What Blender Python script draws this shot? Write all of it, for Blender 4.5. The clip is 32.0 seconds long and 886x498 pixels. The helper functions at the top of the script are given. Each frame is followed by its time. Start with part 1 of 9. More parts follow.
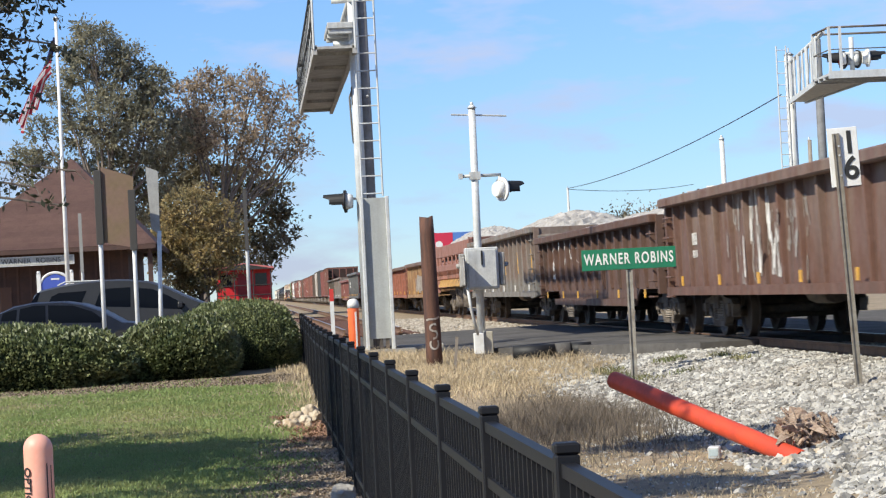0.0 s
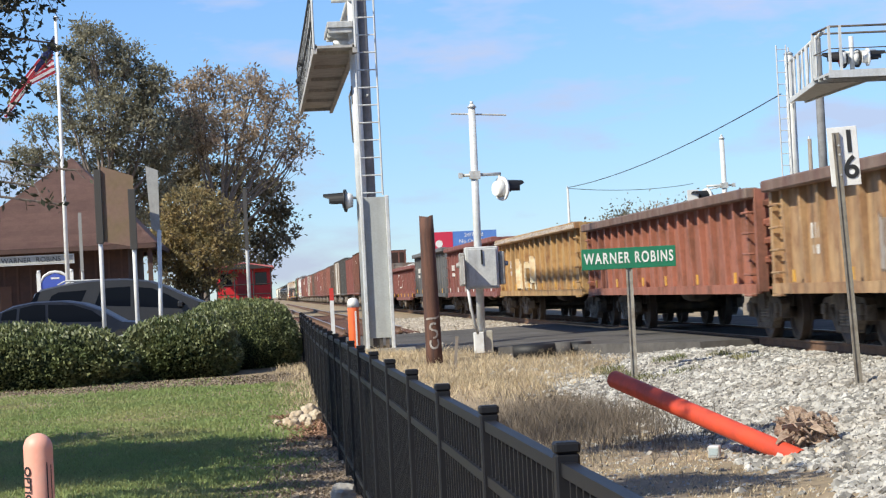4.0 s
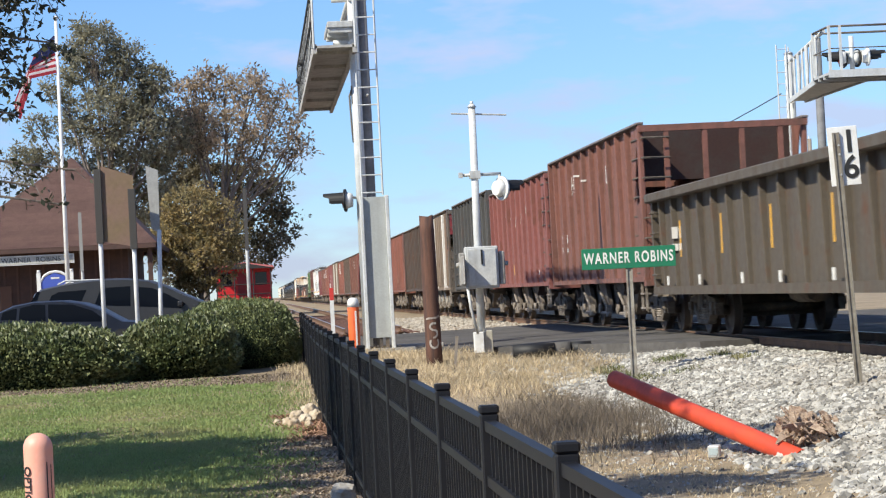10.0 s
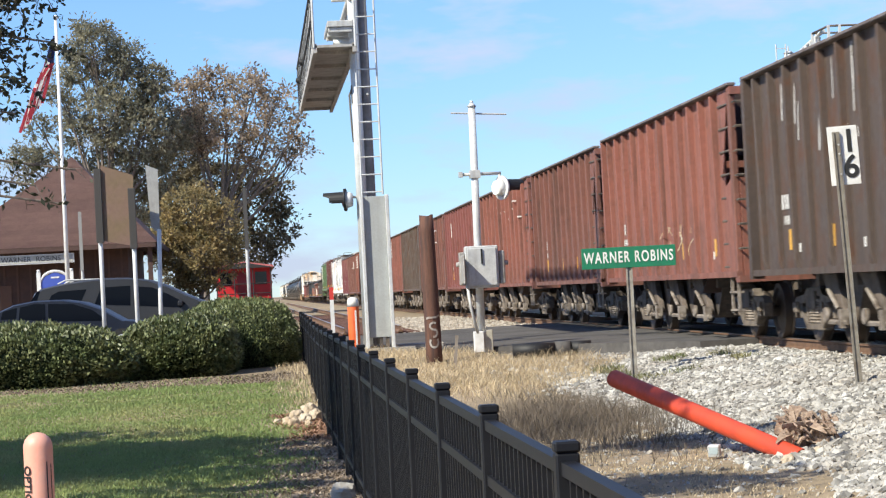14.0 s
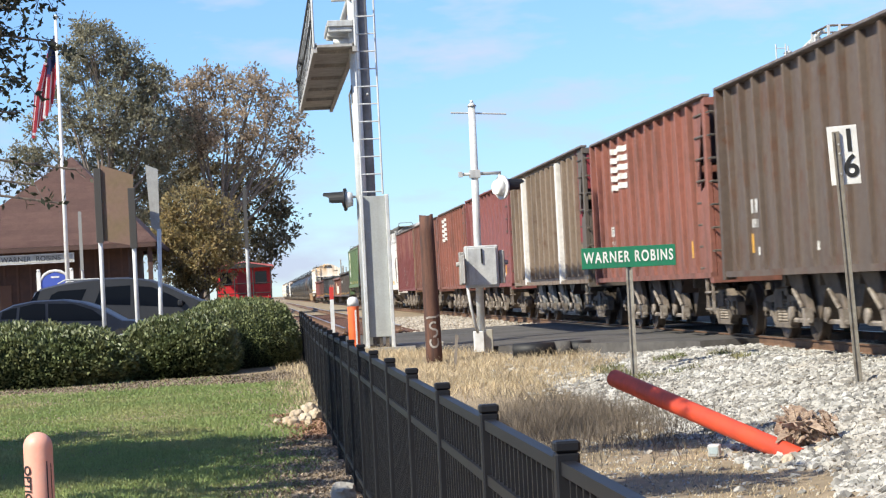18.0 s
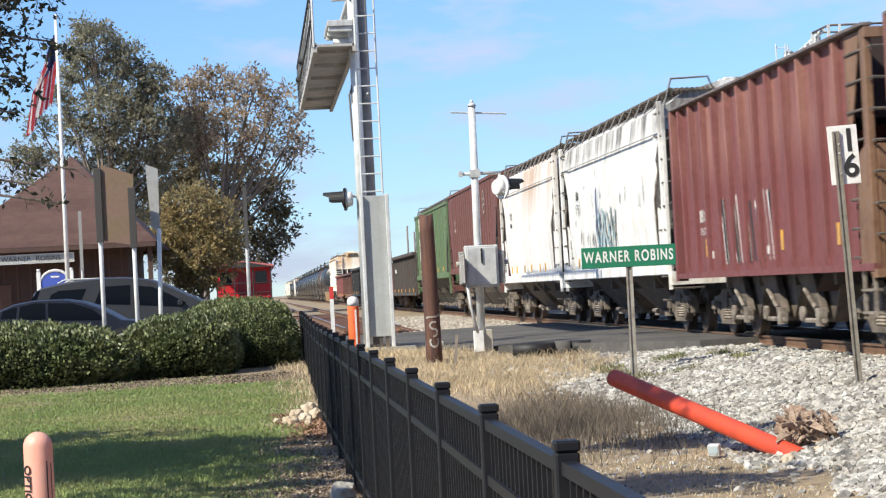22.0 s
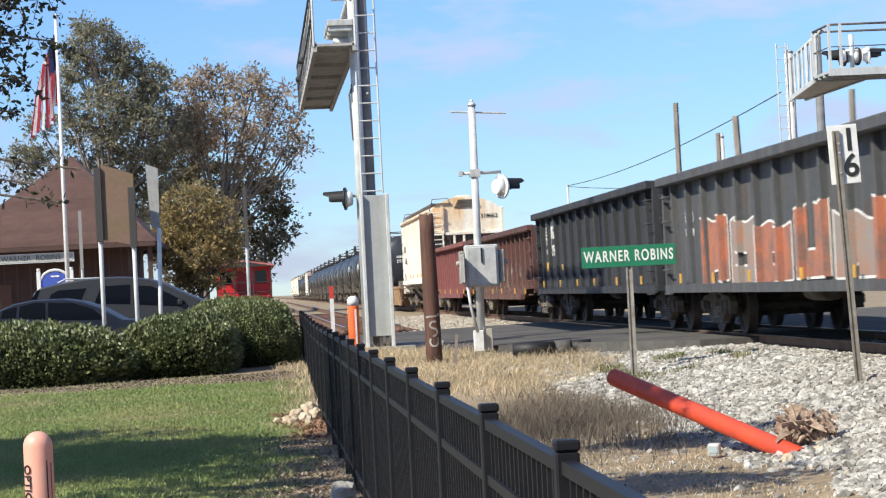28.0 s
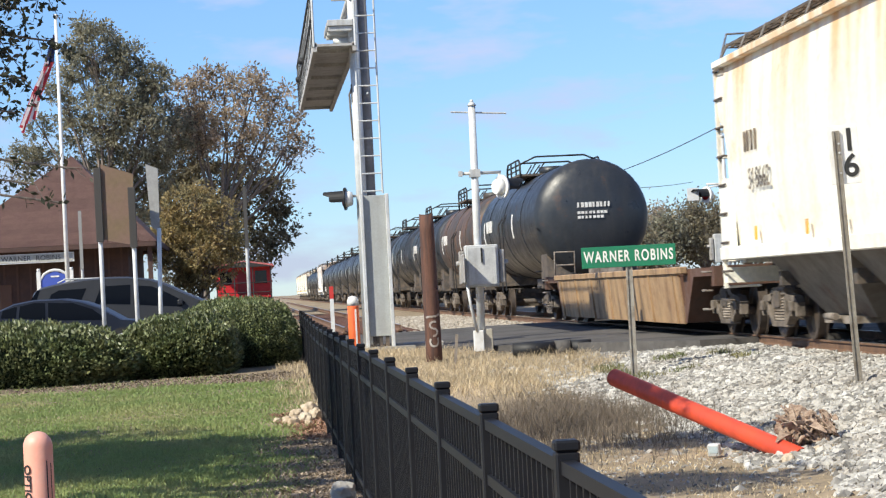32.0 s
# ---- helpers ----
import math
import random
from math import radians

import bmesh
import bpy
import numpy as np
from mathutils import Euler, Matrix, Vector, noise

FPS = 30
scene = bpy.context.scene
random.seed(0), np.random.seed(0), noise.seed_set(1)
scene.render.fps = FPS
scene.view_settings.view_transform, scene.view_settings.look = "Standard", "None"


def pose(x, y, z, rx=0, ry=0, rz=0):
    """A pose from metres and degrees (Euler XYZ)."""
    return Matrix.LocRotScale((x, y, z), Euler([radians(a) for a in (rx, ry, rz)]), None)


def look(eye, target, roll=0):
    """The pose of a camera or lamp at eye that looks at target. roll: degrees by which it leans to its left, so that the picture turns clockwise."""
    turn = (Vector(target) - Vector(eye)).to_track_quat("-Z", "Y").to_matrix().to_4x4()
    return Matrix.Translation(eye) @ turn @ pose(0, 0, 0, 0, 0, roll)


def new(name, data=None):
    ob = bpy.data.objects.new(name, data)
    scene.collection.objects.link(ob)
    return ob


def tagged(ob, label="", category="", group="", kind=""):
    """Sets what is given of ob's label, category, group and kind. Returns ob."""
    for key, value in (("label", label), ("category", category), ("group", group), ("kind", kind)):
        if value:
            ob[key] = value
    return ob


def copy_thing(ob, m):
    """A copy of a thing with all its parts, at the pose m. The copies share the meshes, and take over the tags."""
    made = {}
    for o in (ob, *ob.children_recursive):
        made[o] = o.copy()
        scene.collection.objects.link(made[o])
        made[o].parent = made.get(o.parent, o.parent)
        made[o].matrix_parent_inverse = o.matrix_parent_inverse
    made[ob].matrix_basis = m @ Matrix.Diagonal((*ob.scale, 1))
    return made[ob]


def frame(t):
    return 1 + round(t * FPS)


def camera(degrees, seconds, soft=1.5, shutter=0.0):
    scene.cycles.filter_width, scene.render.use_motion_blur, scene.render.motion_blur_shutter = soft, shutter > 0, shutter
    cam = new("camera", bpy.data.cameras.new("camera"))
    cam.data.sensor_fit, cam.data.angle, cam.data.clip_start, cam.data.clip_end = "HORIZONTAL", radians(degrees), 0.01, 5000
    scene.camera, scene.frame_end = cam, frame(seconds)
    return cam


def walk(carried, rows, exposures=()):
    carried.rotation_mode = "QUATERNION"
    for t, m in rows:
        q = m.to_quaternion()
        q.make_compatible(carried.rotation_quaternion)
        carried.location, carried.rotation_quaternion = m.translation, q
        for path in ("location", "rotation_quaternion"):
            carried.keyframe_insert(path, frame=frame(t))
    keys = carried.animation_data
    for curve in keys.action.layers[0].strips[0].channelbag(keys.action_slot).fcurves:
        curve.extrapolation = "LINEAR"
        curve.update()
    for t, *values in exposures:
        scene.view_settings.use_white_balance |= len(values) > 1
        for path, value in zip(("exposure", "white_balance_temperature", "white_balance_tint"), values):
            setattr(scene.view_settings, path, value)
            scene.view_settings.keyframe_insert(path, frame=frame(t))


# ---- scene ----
cam = camera(22.63, 32.0, soft=1.25, shutter=0.2)
EYE = (0.0, 0.0, 1.75)


def aim(down):
    """The tripod's aim: 4.8 degrees right of the track's line, a touch upward; down: small sag in metres at 1 m."""
    return look(EYE, (0.0834, 0.9965, 1.75 + 0.01772 - down), -2.865)


# seconds, stops, kelvin, tint: the clip's camera brightens a little before dark cars
EXPOSURES = [(0.0, 0.26, 6680, 5), (9.0, 0.27, 6680, 5), (12.0, 0.47, 6680, 5), (14.0, 0.44, 6680, 5), (18.0, 0.49, 6680, 5), (20.0, 0.52, 6680, 5), (22.0, 0.40, 6680, 5), (23.0, 0.20, 6680, 5), (24.0, 0.34, 6680, 5), (25.0, 0.48, 6680, 5), (28.0, 0.35, 6680, 5), (30.0, 0.36, 6680, 5), (32.0, 0.34, 6680, 5)]
walk(cam, [(0.0, aim(-0.0007)), (1.0, aim(-0.0004)), (9.0, aim(-0.0003)), (14.0, aim(0.0)), (20.0, aim(0.0002)),
           (28.0, aim(0.0005)), (32.0, aim(0.00045))], EXPOSURES)

# ---- sky, sun ----
SUN_AZ, SUN_EL = radians(237), radians(42)      # compass angle from +y, clockwise
world = bpy.data.worlds.new("sky")
scene.world = world
world.use_nodes = True
wn, wl = world.node_tree.nodes, world.node_tree.links
sky = wn.new("ShaderNodeTexSky")
sky.sky_type, sky.sun_disc, sky.sun_elevation, sky.sun_rotation = "NISHITA", False, SUN_EL, SUN_AZ
sky.air_density, sky.dust_density, sky.ozone_density, sky.altitude = 1.0, 0.0, 3.0, 1500
# thin streaks of cloud, low over the horizon
geo = wn.new("ShaderNodeTexCoord")
cmap = wn.new("ShaderNodeMapping")
cmap.inputs["Scale"].default_value = (9.0, 9.0, 30.0)
cno = wn.new("ShaderNodeTexNoise")
cno.inputs["Scale"].default_value, cno.inputs["Detail"].default_value, cno.inputs["Roughness"].default_value = 1.3, 5.0, 0.55
crp = wn.new("ShaderNodeValToRGB")
crp.color_ramp.elements[0].position, crp.color_ramp.elements[1].position = 0.49, 0.66
crp.color_ramp.elements[1].color = (0.7, 0.7, 0.7, 1)
cmx = wn.new("ShaderNodeMixRGB")
cmx.inputs[2].default_value = (6.0, 5.3, 5.6, 1)
wl.new(geo.outputs["Generated"], cmap.inputs[0])
wl.new(cmap.outputs[0], cno.inputs["Vector"])
wl.new(cno.outputs[0], crp.inputs[0])
wl.new(crp.outputs[0], cmx.inputs[0])
wl.new(sky.outputs[0], cmx.inputs[1])
tint = wn.new("ShaderNodeMixRGB")
tint.blend_type = "MULTIPLY"
tint.inputs[0].default_value = 1.0
sep = wn.new("ShaderNodeSeparateXYZ")
rise = wn.new("ShaderNodeMapRange")
rise.inputs[1].default_value, rise.inputs[2].default_value = -0.01, 0.13
low_high = wn.new("ShaderNodeMixRGB")
low_high.inputs[1].default_value, low_high.inputs[2].default_value = (0.60, 0.72, 0.98, 1), (0.80, 0.96, 1.25, 1)
wl.new(geo.outputs["Generated"], sep.inputs[0])
wl.new(sep.outputs["Z"], rise.inputs[0])
wl.new(rise.outputs[0], low_high.inputs[0])
wl.new(low_high.outputs[0], tint.inputs[2])
wl.new(cmx.outputs[0], tint.inputs[1])
wl.new(tint.outputs[0], wn["Background"].inputs[0])
wn["Background"].inputs[1].default_value = 0.11
sun = new("sun", bpy.data.lights.new("sun", "SUN"))
sun.data.energy, sun.data.angle, sun.data.color = 5.25, radians(0.53), (1.0, 0.93, 0.82)
sun.matrix_basis = look((0, 0, 0), (-math.sin(SUN_AZ) * math.cos(SUN_EL), -math.cos(SUN_AZ) * math.cos(SUN_EL), -math.sin(SUN_EL)))


# ---- materials ----
def mat(name, color, rough=0.6, metal=0.0, color2=None, scale=6.0, lo=0.4, hi=0.65, bump=0.0, bscale=40.0, streak=None, fine=0.12,
        per_object=0.0, island=0.0, stretch=(1, 1, 1), spec=0.5, noise_rough=0.0, through_light=0.0, streak2=None, stain=None, flecks=None):
    """A surface with grain at two scales: color mixed with color2 in patches, fine value grain, run-down streaks, bump."""
    m = bpy.data.materials.new(name)
    m.use_nodes = True
    n, l = m.node_tree.nodes, m.node_tree.links
    b = n["Principled BSDF"]
    b.inputs["Roughness"].default_value, b.inputs["Metallic"].default_value = rough, metal
    b.inputs["Specular IOR Level"].default_value = spec
    tc = n.new("ShaderNodeTexCoord")
    col = n.new("ShaderNodeRGB")
    col.outputs[0].default_value = (*color, 1)
    out = col.outputs[0]
    mp = n.new("ShaderNodeMapping")
    mp.inputs["Scale"].default_value = stretch
    l.new(tc.outputs["Object"], mp.inputs[0])
    oi = n.new("ShaderNodeObjectInfo")
    add = n.new("ShaderNodeVectorMath")
    add.operation = "MULTIPLY_ADD"
    add.inputs[1].default_value, add.inputs[2].default_value = (1, 1, 1), (0, 0, 0)
    comb = n.new("ShaderNodeMath")
    comb.operation = "MULTIPLY"
    comb.inputs[1].default_value = 37.0
    l.new(oi.outputs["Random"], comb.inputs[0])
    l.new(mp.outputs[0], add.inputs[0])
    l.new(comb.outputs[0], add.inputs[2])
    vec = add.outputs[0]

    def noise_tex(sc, det, ro=0.6, v=None):
        t = n.new("ShaderNodeTexNoise")
        t.inputs["Scale"].default_value, t.inputs["Detail"].default_value, t.inputs["Roughness"].default_value = sc, det, ro
        l.new(v or vec, t.inputs["Vector"])
        return t.outputs[0]

    def mixed(fac, a, c):
        x = n.new("ShaderNodeMixRGB")
        l.new(fac, x.inputs[0])
        l.new(a, x.inputs[1])
        if isinstance(c, tuple):
            x.inputs[2].default_value = (*c, 1)
        else:
            l.new(c, x.inputs[2])
        return x.outputs[0]

    def ramp(fac, a, c, top=1.0):
        r = n.new("ShaderNodeMapRange")
        r.inputs[1].default_value, r.inputs[2].default_value, r.inputs[4].default_value = a, c, top
        l.new(fac, r.inputs[0])
        return r.outputs[0]

    if color2:
        out = mixed(ramp(noise_tex(scale, 7, 0.65), lo, hi), out, color2)
    for sc, amount, tint in [q for q in (streak, streak2) if q]:
        sm = n.new("ShaderNodeMapping")
        sm.inputs["Scale"].default_value = (sc, sc, sc * 0.06)
        l.new(vec, sm.inputs[0])
        out = mixed(ramp(noise_tex(1.0, 5, 0.65, sm.outputs[0]), 0.48, 0.68, amount), out, tint)
    if flecks:
        sc, at, amount, tint = flecks
        out = mixed(ramp(noise_tex(sc, 9, 0.78), at, at + 0.05, amount), out, tint)
    if stain:
        # runs of dirt that start at a seam: they fade between two heights of the thing
        z0, z1, sc, amount, tint = stain
        sp = n.new("ShaderNodeSeparateXYZ")
        l.new(tc.outputs["Object"], sp.inputs[0])
        sm = n.new("ShaderNodeMapping")
        sm.inputs["Scale"].default_value = (sc, sc, sc * 0.12)
        l.new(vec, sm.inputs[0])
        mu = n.new("ShaderNodeMath")
        mu.operation = "MULTIPLY"
        l.new(ramp(sp.outputs[2], z0, z1), mu.inputs[0])
        l.new(ramp(noise_tex(1.0, 6, 0.6, sm.outputs[0]), 0.40, 0.62, amount), mu.inputs[1])
        out = mixed(mu.outputs[0], out, tint)
    if fine or per_object or island:
        hs = n.new("ShaderNodeHueSaturation")
        val = None
        if fine:
            val = ramp(noise_tex(scale * 9, 4, 0.7), 0.25, 0.75, 1 + fine)
            val.node.inputs[3].default_value = 1 - fine
        for amt, src in ((per_object, oi.outputs["Random"]), (island, None)):
            if not amt:
                continue
            if src is None:
                src = n.new("ShaderNodeNewGeometry").outputs["Random Per Island"]
            r = ramp(src, 0, 1, 1 + amt)
            r.node.inputs[3].default_value = 1 - amt
            if val is None:
                val = r
            else:
                mu = n.new("ShaderNodeMath")
                mu.operation = "MULTIPLY"
                l.new(val, mu.inputs[0])
                l.new(r, mu.inputs[1])
                val = mu.outputs[0]
        l.new(val, hs.inputs["Value"])
        l.new(out, hs.inputs["Color"])
        out = hs.outputs[0]
    l.new(out, b.inputs["Base Color"])
    if through_light:
        tr = n.new("ShaderNodeBsdfTranslucent")
        mx = n.new("ShaderNodeMixShader")
        mx.inputs[0].default_value = through_light
        l.new(out, tr.inputs["Color"])
        l.new(b.outputs[0], mx.inputs[1])
        l.new(tr.outputs[0], mx.inputs[2])
        l.new(mx.outputs[0], n["Material Output"].inputs["Surface"])
    if noise_rough:
        r = ramp(noise_tex(scale * 2, 4), 0.3, 0.7, min(1, rough + noise_rough))
        r.node.inputs[3].default_value = max(0.02, rough - noise_rough)
        l.new(r, b.inputs["Roughness"])
    if bump:
        bp = n.new("ShaderNodeBump")
        bp.inputs["Strength"].default_value, bp.inputs["Distance"].default_value = bump, 0.02
        l.new(noise_tex(bscale, 5), bp.inputs["Height"])
        l.new(bp.outputs[0], b.inputs["Normal"])
    return m


RUST = (0.11, 0.045, 0.022)


def paint(name, color, wear=0.5, dirt=(0.06, 0.045, 0.035), rust=RUST, streaks=0.55, streak2=None, fine_run=5.0, stain=None, rough=0.62):
    """Old rolling-stock paint: faded, rusted in patches, run-down dirt."""
    return mat(name, color, rough=rough, color2=rust, scale=1.3, lo=0.62 - 0.25 * wear, hi=0.86 - 0.2 * wear, streak=(fine_run, streaks, dirt),
               fine=0.16, bump=0.12, bscale=22.0, noise_rough=0.15, streak2=streak2, stain=stain, flecks=(2.6, 0.615 - 0.03 * wear, 0.35 + 0.4 * wear, rust))


steel_dark = mat("grimy_running_gear", (0.075, 0.064, 0.056), 0.75, 0.0, (0.18, 0.135, 0.098), 5, 0.45, 0.7, bump=0.2, fine=0.2)
wheel_steel = mat("wheel_steel", (0.10, 0.077, 0.06), 0.55, 0.3, (0.055, 0.045, 0.04), 6, bump=0.1)
spring_steel = mat("dusty_spring_steel", (0.30, 0.26, 0.22), 0.7, 0.0, (0.10, 0.075, 0.055), 6, bump=0.1)
rail_steel = mat("rusty_rail_steel", (0.20, 0.115, 0.07), 0.7, 0.2, (0.12, 0.07, 0.045), 4, bump=0.15)
rail_head = mat("worn_rail_head", (0.45, 0.44, 0.43), 0.3, 0.9, (0.3, 0.27, 0.25), 8)
galv = mat("galvanised_steel", (0.56, 0.57, 0.56), 0.55, 0.1, (0.42, 0.43, 0.43), 5, streak=(9, 0.5, (0.33, 0.30, 0.26)), bump=0.05)
alu = mat("aluminium_paint", (0.66, 0.67, 0.66), 0.5, 0.1, (0.54, 0.55, 0.54), 4, streak=(9, 0.4, (0.42, 0.40, 0.36)))
black_metal = mat("black_powder_coat", (0.008, 0.0085, 0.011), 0.5, 0.0, (0.016, 0.016, 0.018), 9, 0.5, 0.8, spec=0.3, bump=0.03)
black_paint = mat("matt_black", (0.012, 0.012, 0.013), 0.6, fine=0.2)
orange_pl = mat("orange_plastic", (0.66, 0.075, 0.03), 0.5, 0, (0.50, 0.06, 0.03), 3, streak=(8, 0.4, (0.30, 0.05, 0.025)), fine=0.06)
pink_pl = mat("faded_orange_plastic", (0.80, 0.36, 0.26), 0.5, 0, (0.74, 0.42, 0.34), 4, fine=0.05)
white_paint = mat("white_paint", (0.78, 0.78, 0.76), 0.5, 0, (0.66, 0.65, 0.62), 5, fine=0.05)
white_letter = mat("white_lettering", (0.72, 0.71, 0.68), 0.6, 0, (0.5, 0.45, 0.4), 6, 0.5, 0.8, fine=0.1)
yellow_mark = mat("yellow_reflector", (0.75, 0.40, 0.05), 0.5, 0, (0.5, 0.3, 0.1), 5, fine=0.1)
black_letter = mat("black_lettering", (0.02, 0.02, 0.02), 0.6, fine=0.1)
green_sign = mat("green_sign_sheet", (0.015, 0.18, 0.09), 0.4, 0, (0.02, 0.15, 0.08), 4, fine=0.06)
wood_old = mat("creosoted_wood", (0.13, 0.06, 0.04), 0.85, 0, (0.06, 0.035, 0.03), 3, stretch=(4, 4, 0.4), bump=0.5, bscale=14, fine=0.25)
wood_grey = mat("weathered_wood", (0.30, 0.26, 0.22), 0.85, 0, (0.18, 0.15, 0.12), 3, stretch=(5, 5, 0.5), bump=0.4, fine=0.2)
asphalt = mat("asphalt", (0.112, 0.106, 0.101), 0.95, 0, (0.07, 0.066, 0.063), 0.7, bump=0.3, bscale=90, fine=0.25, spec=0.2)
concrete = mat("concrete", (0.38, 0.36, 0.33), 0.85, 0, (0.28, 0.26, 0.23), 3, bump=0.15, fine=0.12)
grass_mat = mat("lawn_blades", (0.255, 0.33, 0.125), 0.7, 0, (0.34, 0.355, 0.16), 0.5, 0.44, 0.64, island=0.12, fine=0.1, spec=0.2, through_light=0.35)
straw_mat = mat("dry_grass_blades", (0.62, 0.51, 0.345), 0.8, 0, (0.42, 0.345, 0.235), 0.7, 0.4, 0.65, island=0.32, fine=0.1, spec=0.2, through_light=0.25)
weed_mat = mat("grey_dead_weeds", (0.21, 0.175, 0.14), 0.85, 0, (0.125, 0.107, 0.088), 1.5, island=0.3, spec=0.2, through_light=0.25)
stone_mat = mat("limestone_ballast", (0.37, 0.36, 0.335), 0.9, 0, (0.24, 0.215, 0.185), 1.2, 0.42, 0.72, island=0.55, fine=0.12, bump=0.2, bscale=30)
hedge_mat = mat("hedge_leaves", (0.135, 0.165, 0.07), 0.45, 0, (0.19, 0.20, 0.095), 1.5, island=0.55, fine=0.05, spec=0.55, through_light=0.25)
hedge_core = mat("hedge_inner_shade", (0.018, 0.03, 0.010), 0.9, fine=0.3)
bark = mat("bark", (0.22, 0.185, 0.16), 0.9, 0, (0.11, 0.09, 0.075), 4, stretch=(3, 3, 0.6), bump=0.6, fine=0.2)


# ---- mesh helpers ----
def box(bm, x0, x1, y0, y1, z0, z1):
    v = [bm.verts.new((x, y, z)) for z in (z0, z1) for x, y in ((x0, y0), (x1, y0), (x1, y1), (x0, y1))]
    for f in ((3, 2, 1, 0), (4, 5, 6, 7), (0, 1, 5, 4), (1, 2, 6, 5), (2, 3, 7, 6), (3, 0, 4, 7)):
        bm.faces.new([v[i] for i in f])


def rod(bm, a, b, r, n=8, r2=None, cap=True):
    a, b = Vector(a), Vector(b)
    d = (b - a).normalized()
    u = d.orthogonal().normalized()
    w = d.cross(u)
    r2 = r if r2 is None else r2
    ra = [bm.verts.new(a + r * (math.cos(2 * math.pi * k / n) * u + math.sin(2 * math.pi * k / n) * w)) for k in range(n)]
    rb = [bm.verts.new(b + r2 * (math.cos(2 * math.pi * k / n) * u + math.sin(2 * math.pi * k / n) * w)) for k in range(n)]
    for k in range(n):
        f = bm.faces.new((ra[k], ra[(k + 1) % n], rb[(k + 1) % n], rb[k]))
        f.smooth = n > 6
    if cap:
        bm.faces.new(ra[::-1])
        bm.faces.new(rb)


def path_rod(bm, pts, r, n=6):
    """One bent tube along the points, mitred at the bends."""
    pts = [Vector(p) for p in pts]
    rings, u = [], None
    for k, p in enumerate(pts):
        a = (p - pts[k - 1]).normalized() if k else (pts[1] - p).normalized()
        b = (pts[k + 1] - p).normalized() if k < len(pts) - 1 else a
        d = a + b if (a + b).length > 0.2 else b
        d.normalize()
        u = d.orthogonal().normalized() if u is None else (u - d * u.dot(d))
        u = d.orthogonal().normalized() if u.length < 0.05 else u.normalized()
        w = d.cross(u)
        grow = min(1.8, 1 / max(0.5, d.dot(b)))
        rings.append([tuple(p + r * (1 + (grow - 1) * 0.6) * (math.cos(2 * math.pi * j / n) * u + math.sin(2 * math.pi * j / n) * w)) for j in range(n)])
    loft(bm, rings, smooth=n > 5)


def loft(bm, rings, closed=True, cap=True, smooth=False):
    """Skins rings of equal length."""
    vs = [[bm.verts.new(p) for p in ring] for ring in rings]
    n = len(vs[0])
    for a, b in zip(vs, vs[1:]):
        for k in range(n if closed else n - 1):
            f = bm.faces.new((a[k], a[(k + 1) % n], b[(k + 1) % n], b[k]))
            f.smooth = smooth
    if cap and closed:
        bm.faces.new(vs[0][::-1])
        bm.faces.new(vs[-1])


def prism_y(bm, poly, y0, y1):
    """A polygon in (x, z), drawn out along y."""
    loft(bm, [[(x, y0, z) for x, z in poly], [(x, y1, z) for x, z in poly]])


def prism_x(bm, poly, x0, x1):
    """A polygon in (y, z), drawn out along x."""
    loft(bm, [[(x0, y, z) for y, z in poly], [(x1, y, z) for y, z in poly]])


def quad(bm, *p):
    return bm.faces.new([bm.verts.new(q) for q in p])


def mesh(name, bm, material, bevel=0.0):
    if bevel:
        bmesh.ops.bevel(bm, geom=list(bm.edges), offset=bevel, segments=1, affect="EDGES", clamp_overlap=True)
    bmesh.ops.recalc_face_normals(bm, faces=bm.faces)
    me = bpy.data.meshes.new(name)
    bm.to_mesh(me)
    bm.free()
    me.materials.append(material)
    return me


def part(name, bm, material, parent, label="", bevel=0.0):
    """Links a bmesh, or a mesh that is shared, as one object under its thing or part."""
    me = bm if isinstance(bm, bpy.types.Mesh) else mesh(name, bm, material, bevel)
    ob = new(name, me)
    ob.parent = parent
    if label:
        ob["label"] = label
    return ob


def thing(name, label, category, m=None, group="", kind="", bm=None, material=None):
    ob = new(name, mesh(name, bm, material) if bm else None)
    if m is not None:
        ob.matrix_basis = m
    return tagged(ob, label, category, group, kind)


def B():
    return bmesh.new()


def letters(body, size, material, thick=0.004, space=1.0, bold=0.0):
    """Raised lettering as a mesh, in the x-y plane, centred."""
    cu = bpy.data.curves.new("lettering", "FONT")
    cu.body, cu.size, cu.extrude, cu.align_x, cu.align_y, cu.space_character = body, size, thick, "CENTER", "CENTER", space
    cu.offset = bold
    ob = bpy.data.objects.new("lettering", cu)
    me = bpy.data.meshes.new_from_object(ob)
    bpy.data.objects.remove(ob)
    me.materials.clear()
    me.materials.append(material)
    return me


def smoothstep(a, b, x):
    t = min(1, max(0, (x - a) / (b - a)))
    return t * t * (3 - 2 * t)


# ---- ground ----
RAIL_Z, TRACK_X = 0.74, 8.73


def road_near(x):
    """The road's edge on the camera's side, along y."""
    return 43.5 - 1.75 * max(0.0, min(7.0, x) - 2.2) if x > 2.2 else 43.5


def gz(x, y):
    """Height of the ground: a lawn, a dip with dry grass, the ballast shoulder, all rising to the level crossing."""
    far = smoothstep(26, 44, y)
    lawn = 0.0 + 0.58 * far
    z = lawn
    if x > 4.4:
        z = 0.08 + (0.56 - 0.08) * min(1.0, (x - 4.4) / 2.5) if y < 400 else z
        z = z * (1 - far) + max(z, 0.58 - 0.02) * far
    elif x > 0.9:
        z = lawn + 0.08 * smoothstep(0.9, 4.4, x) * (1 - far)
    return z


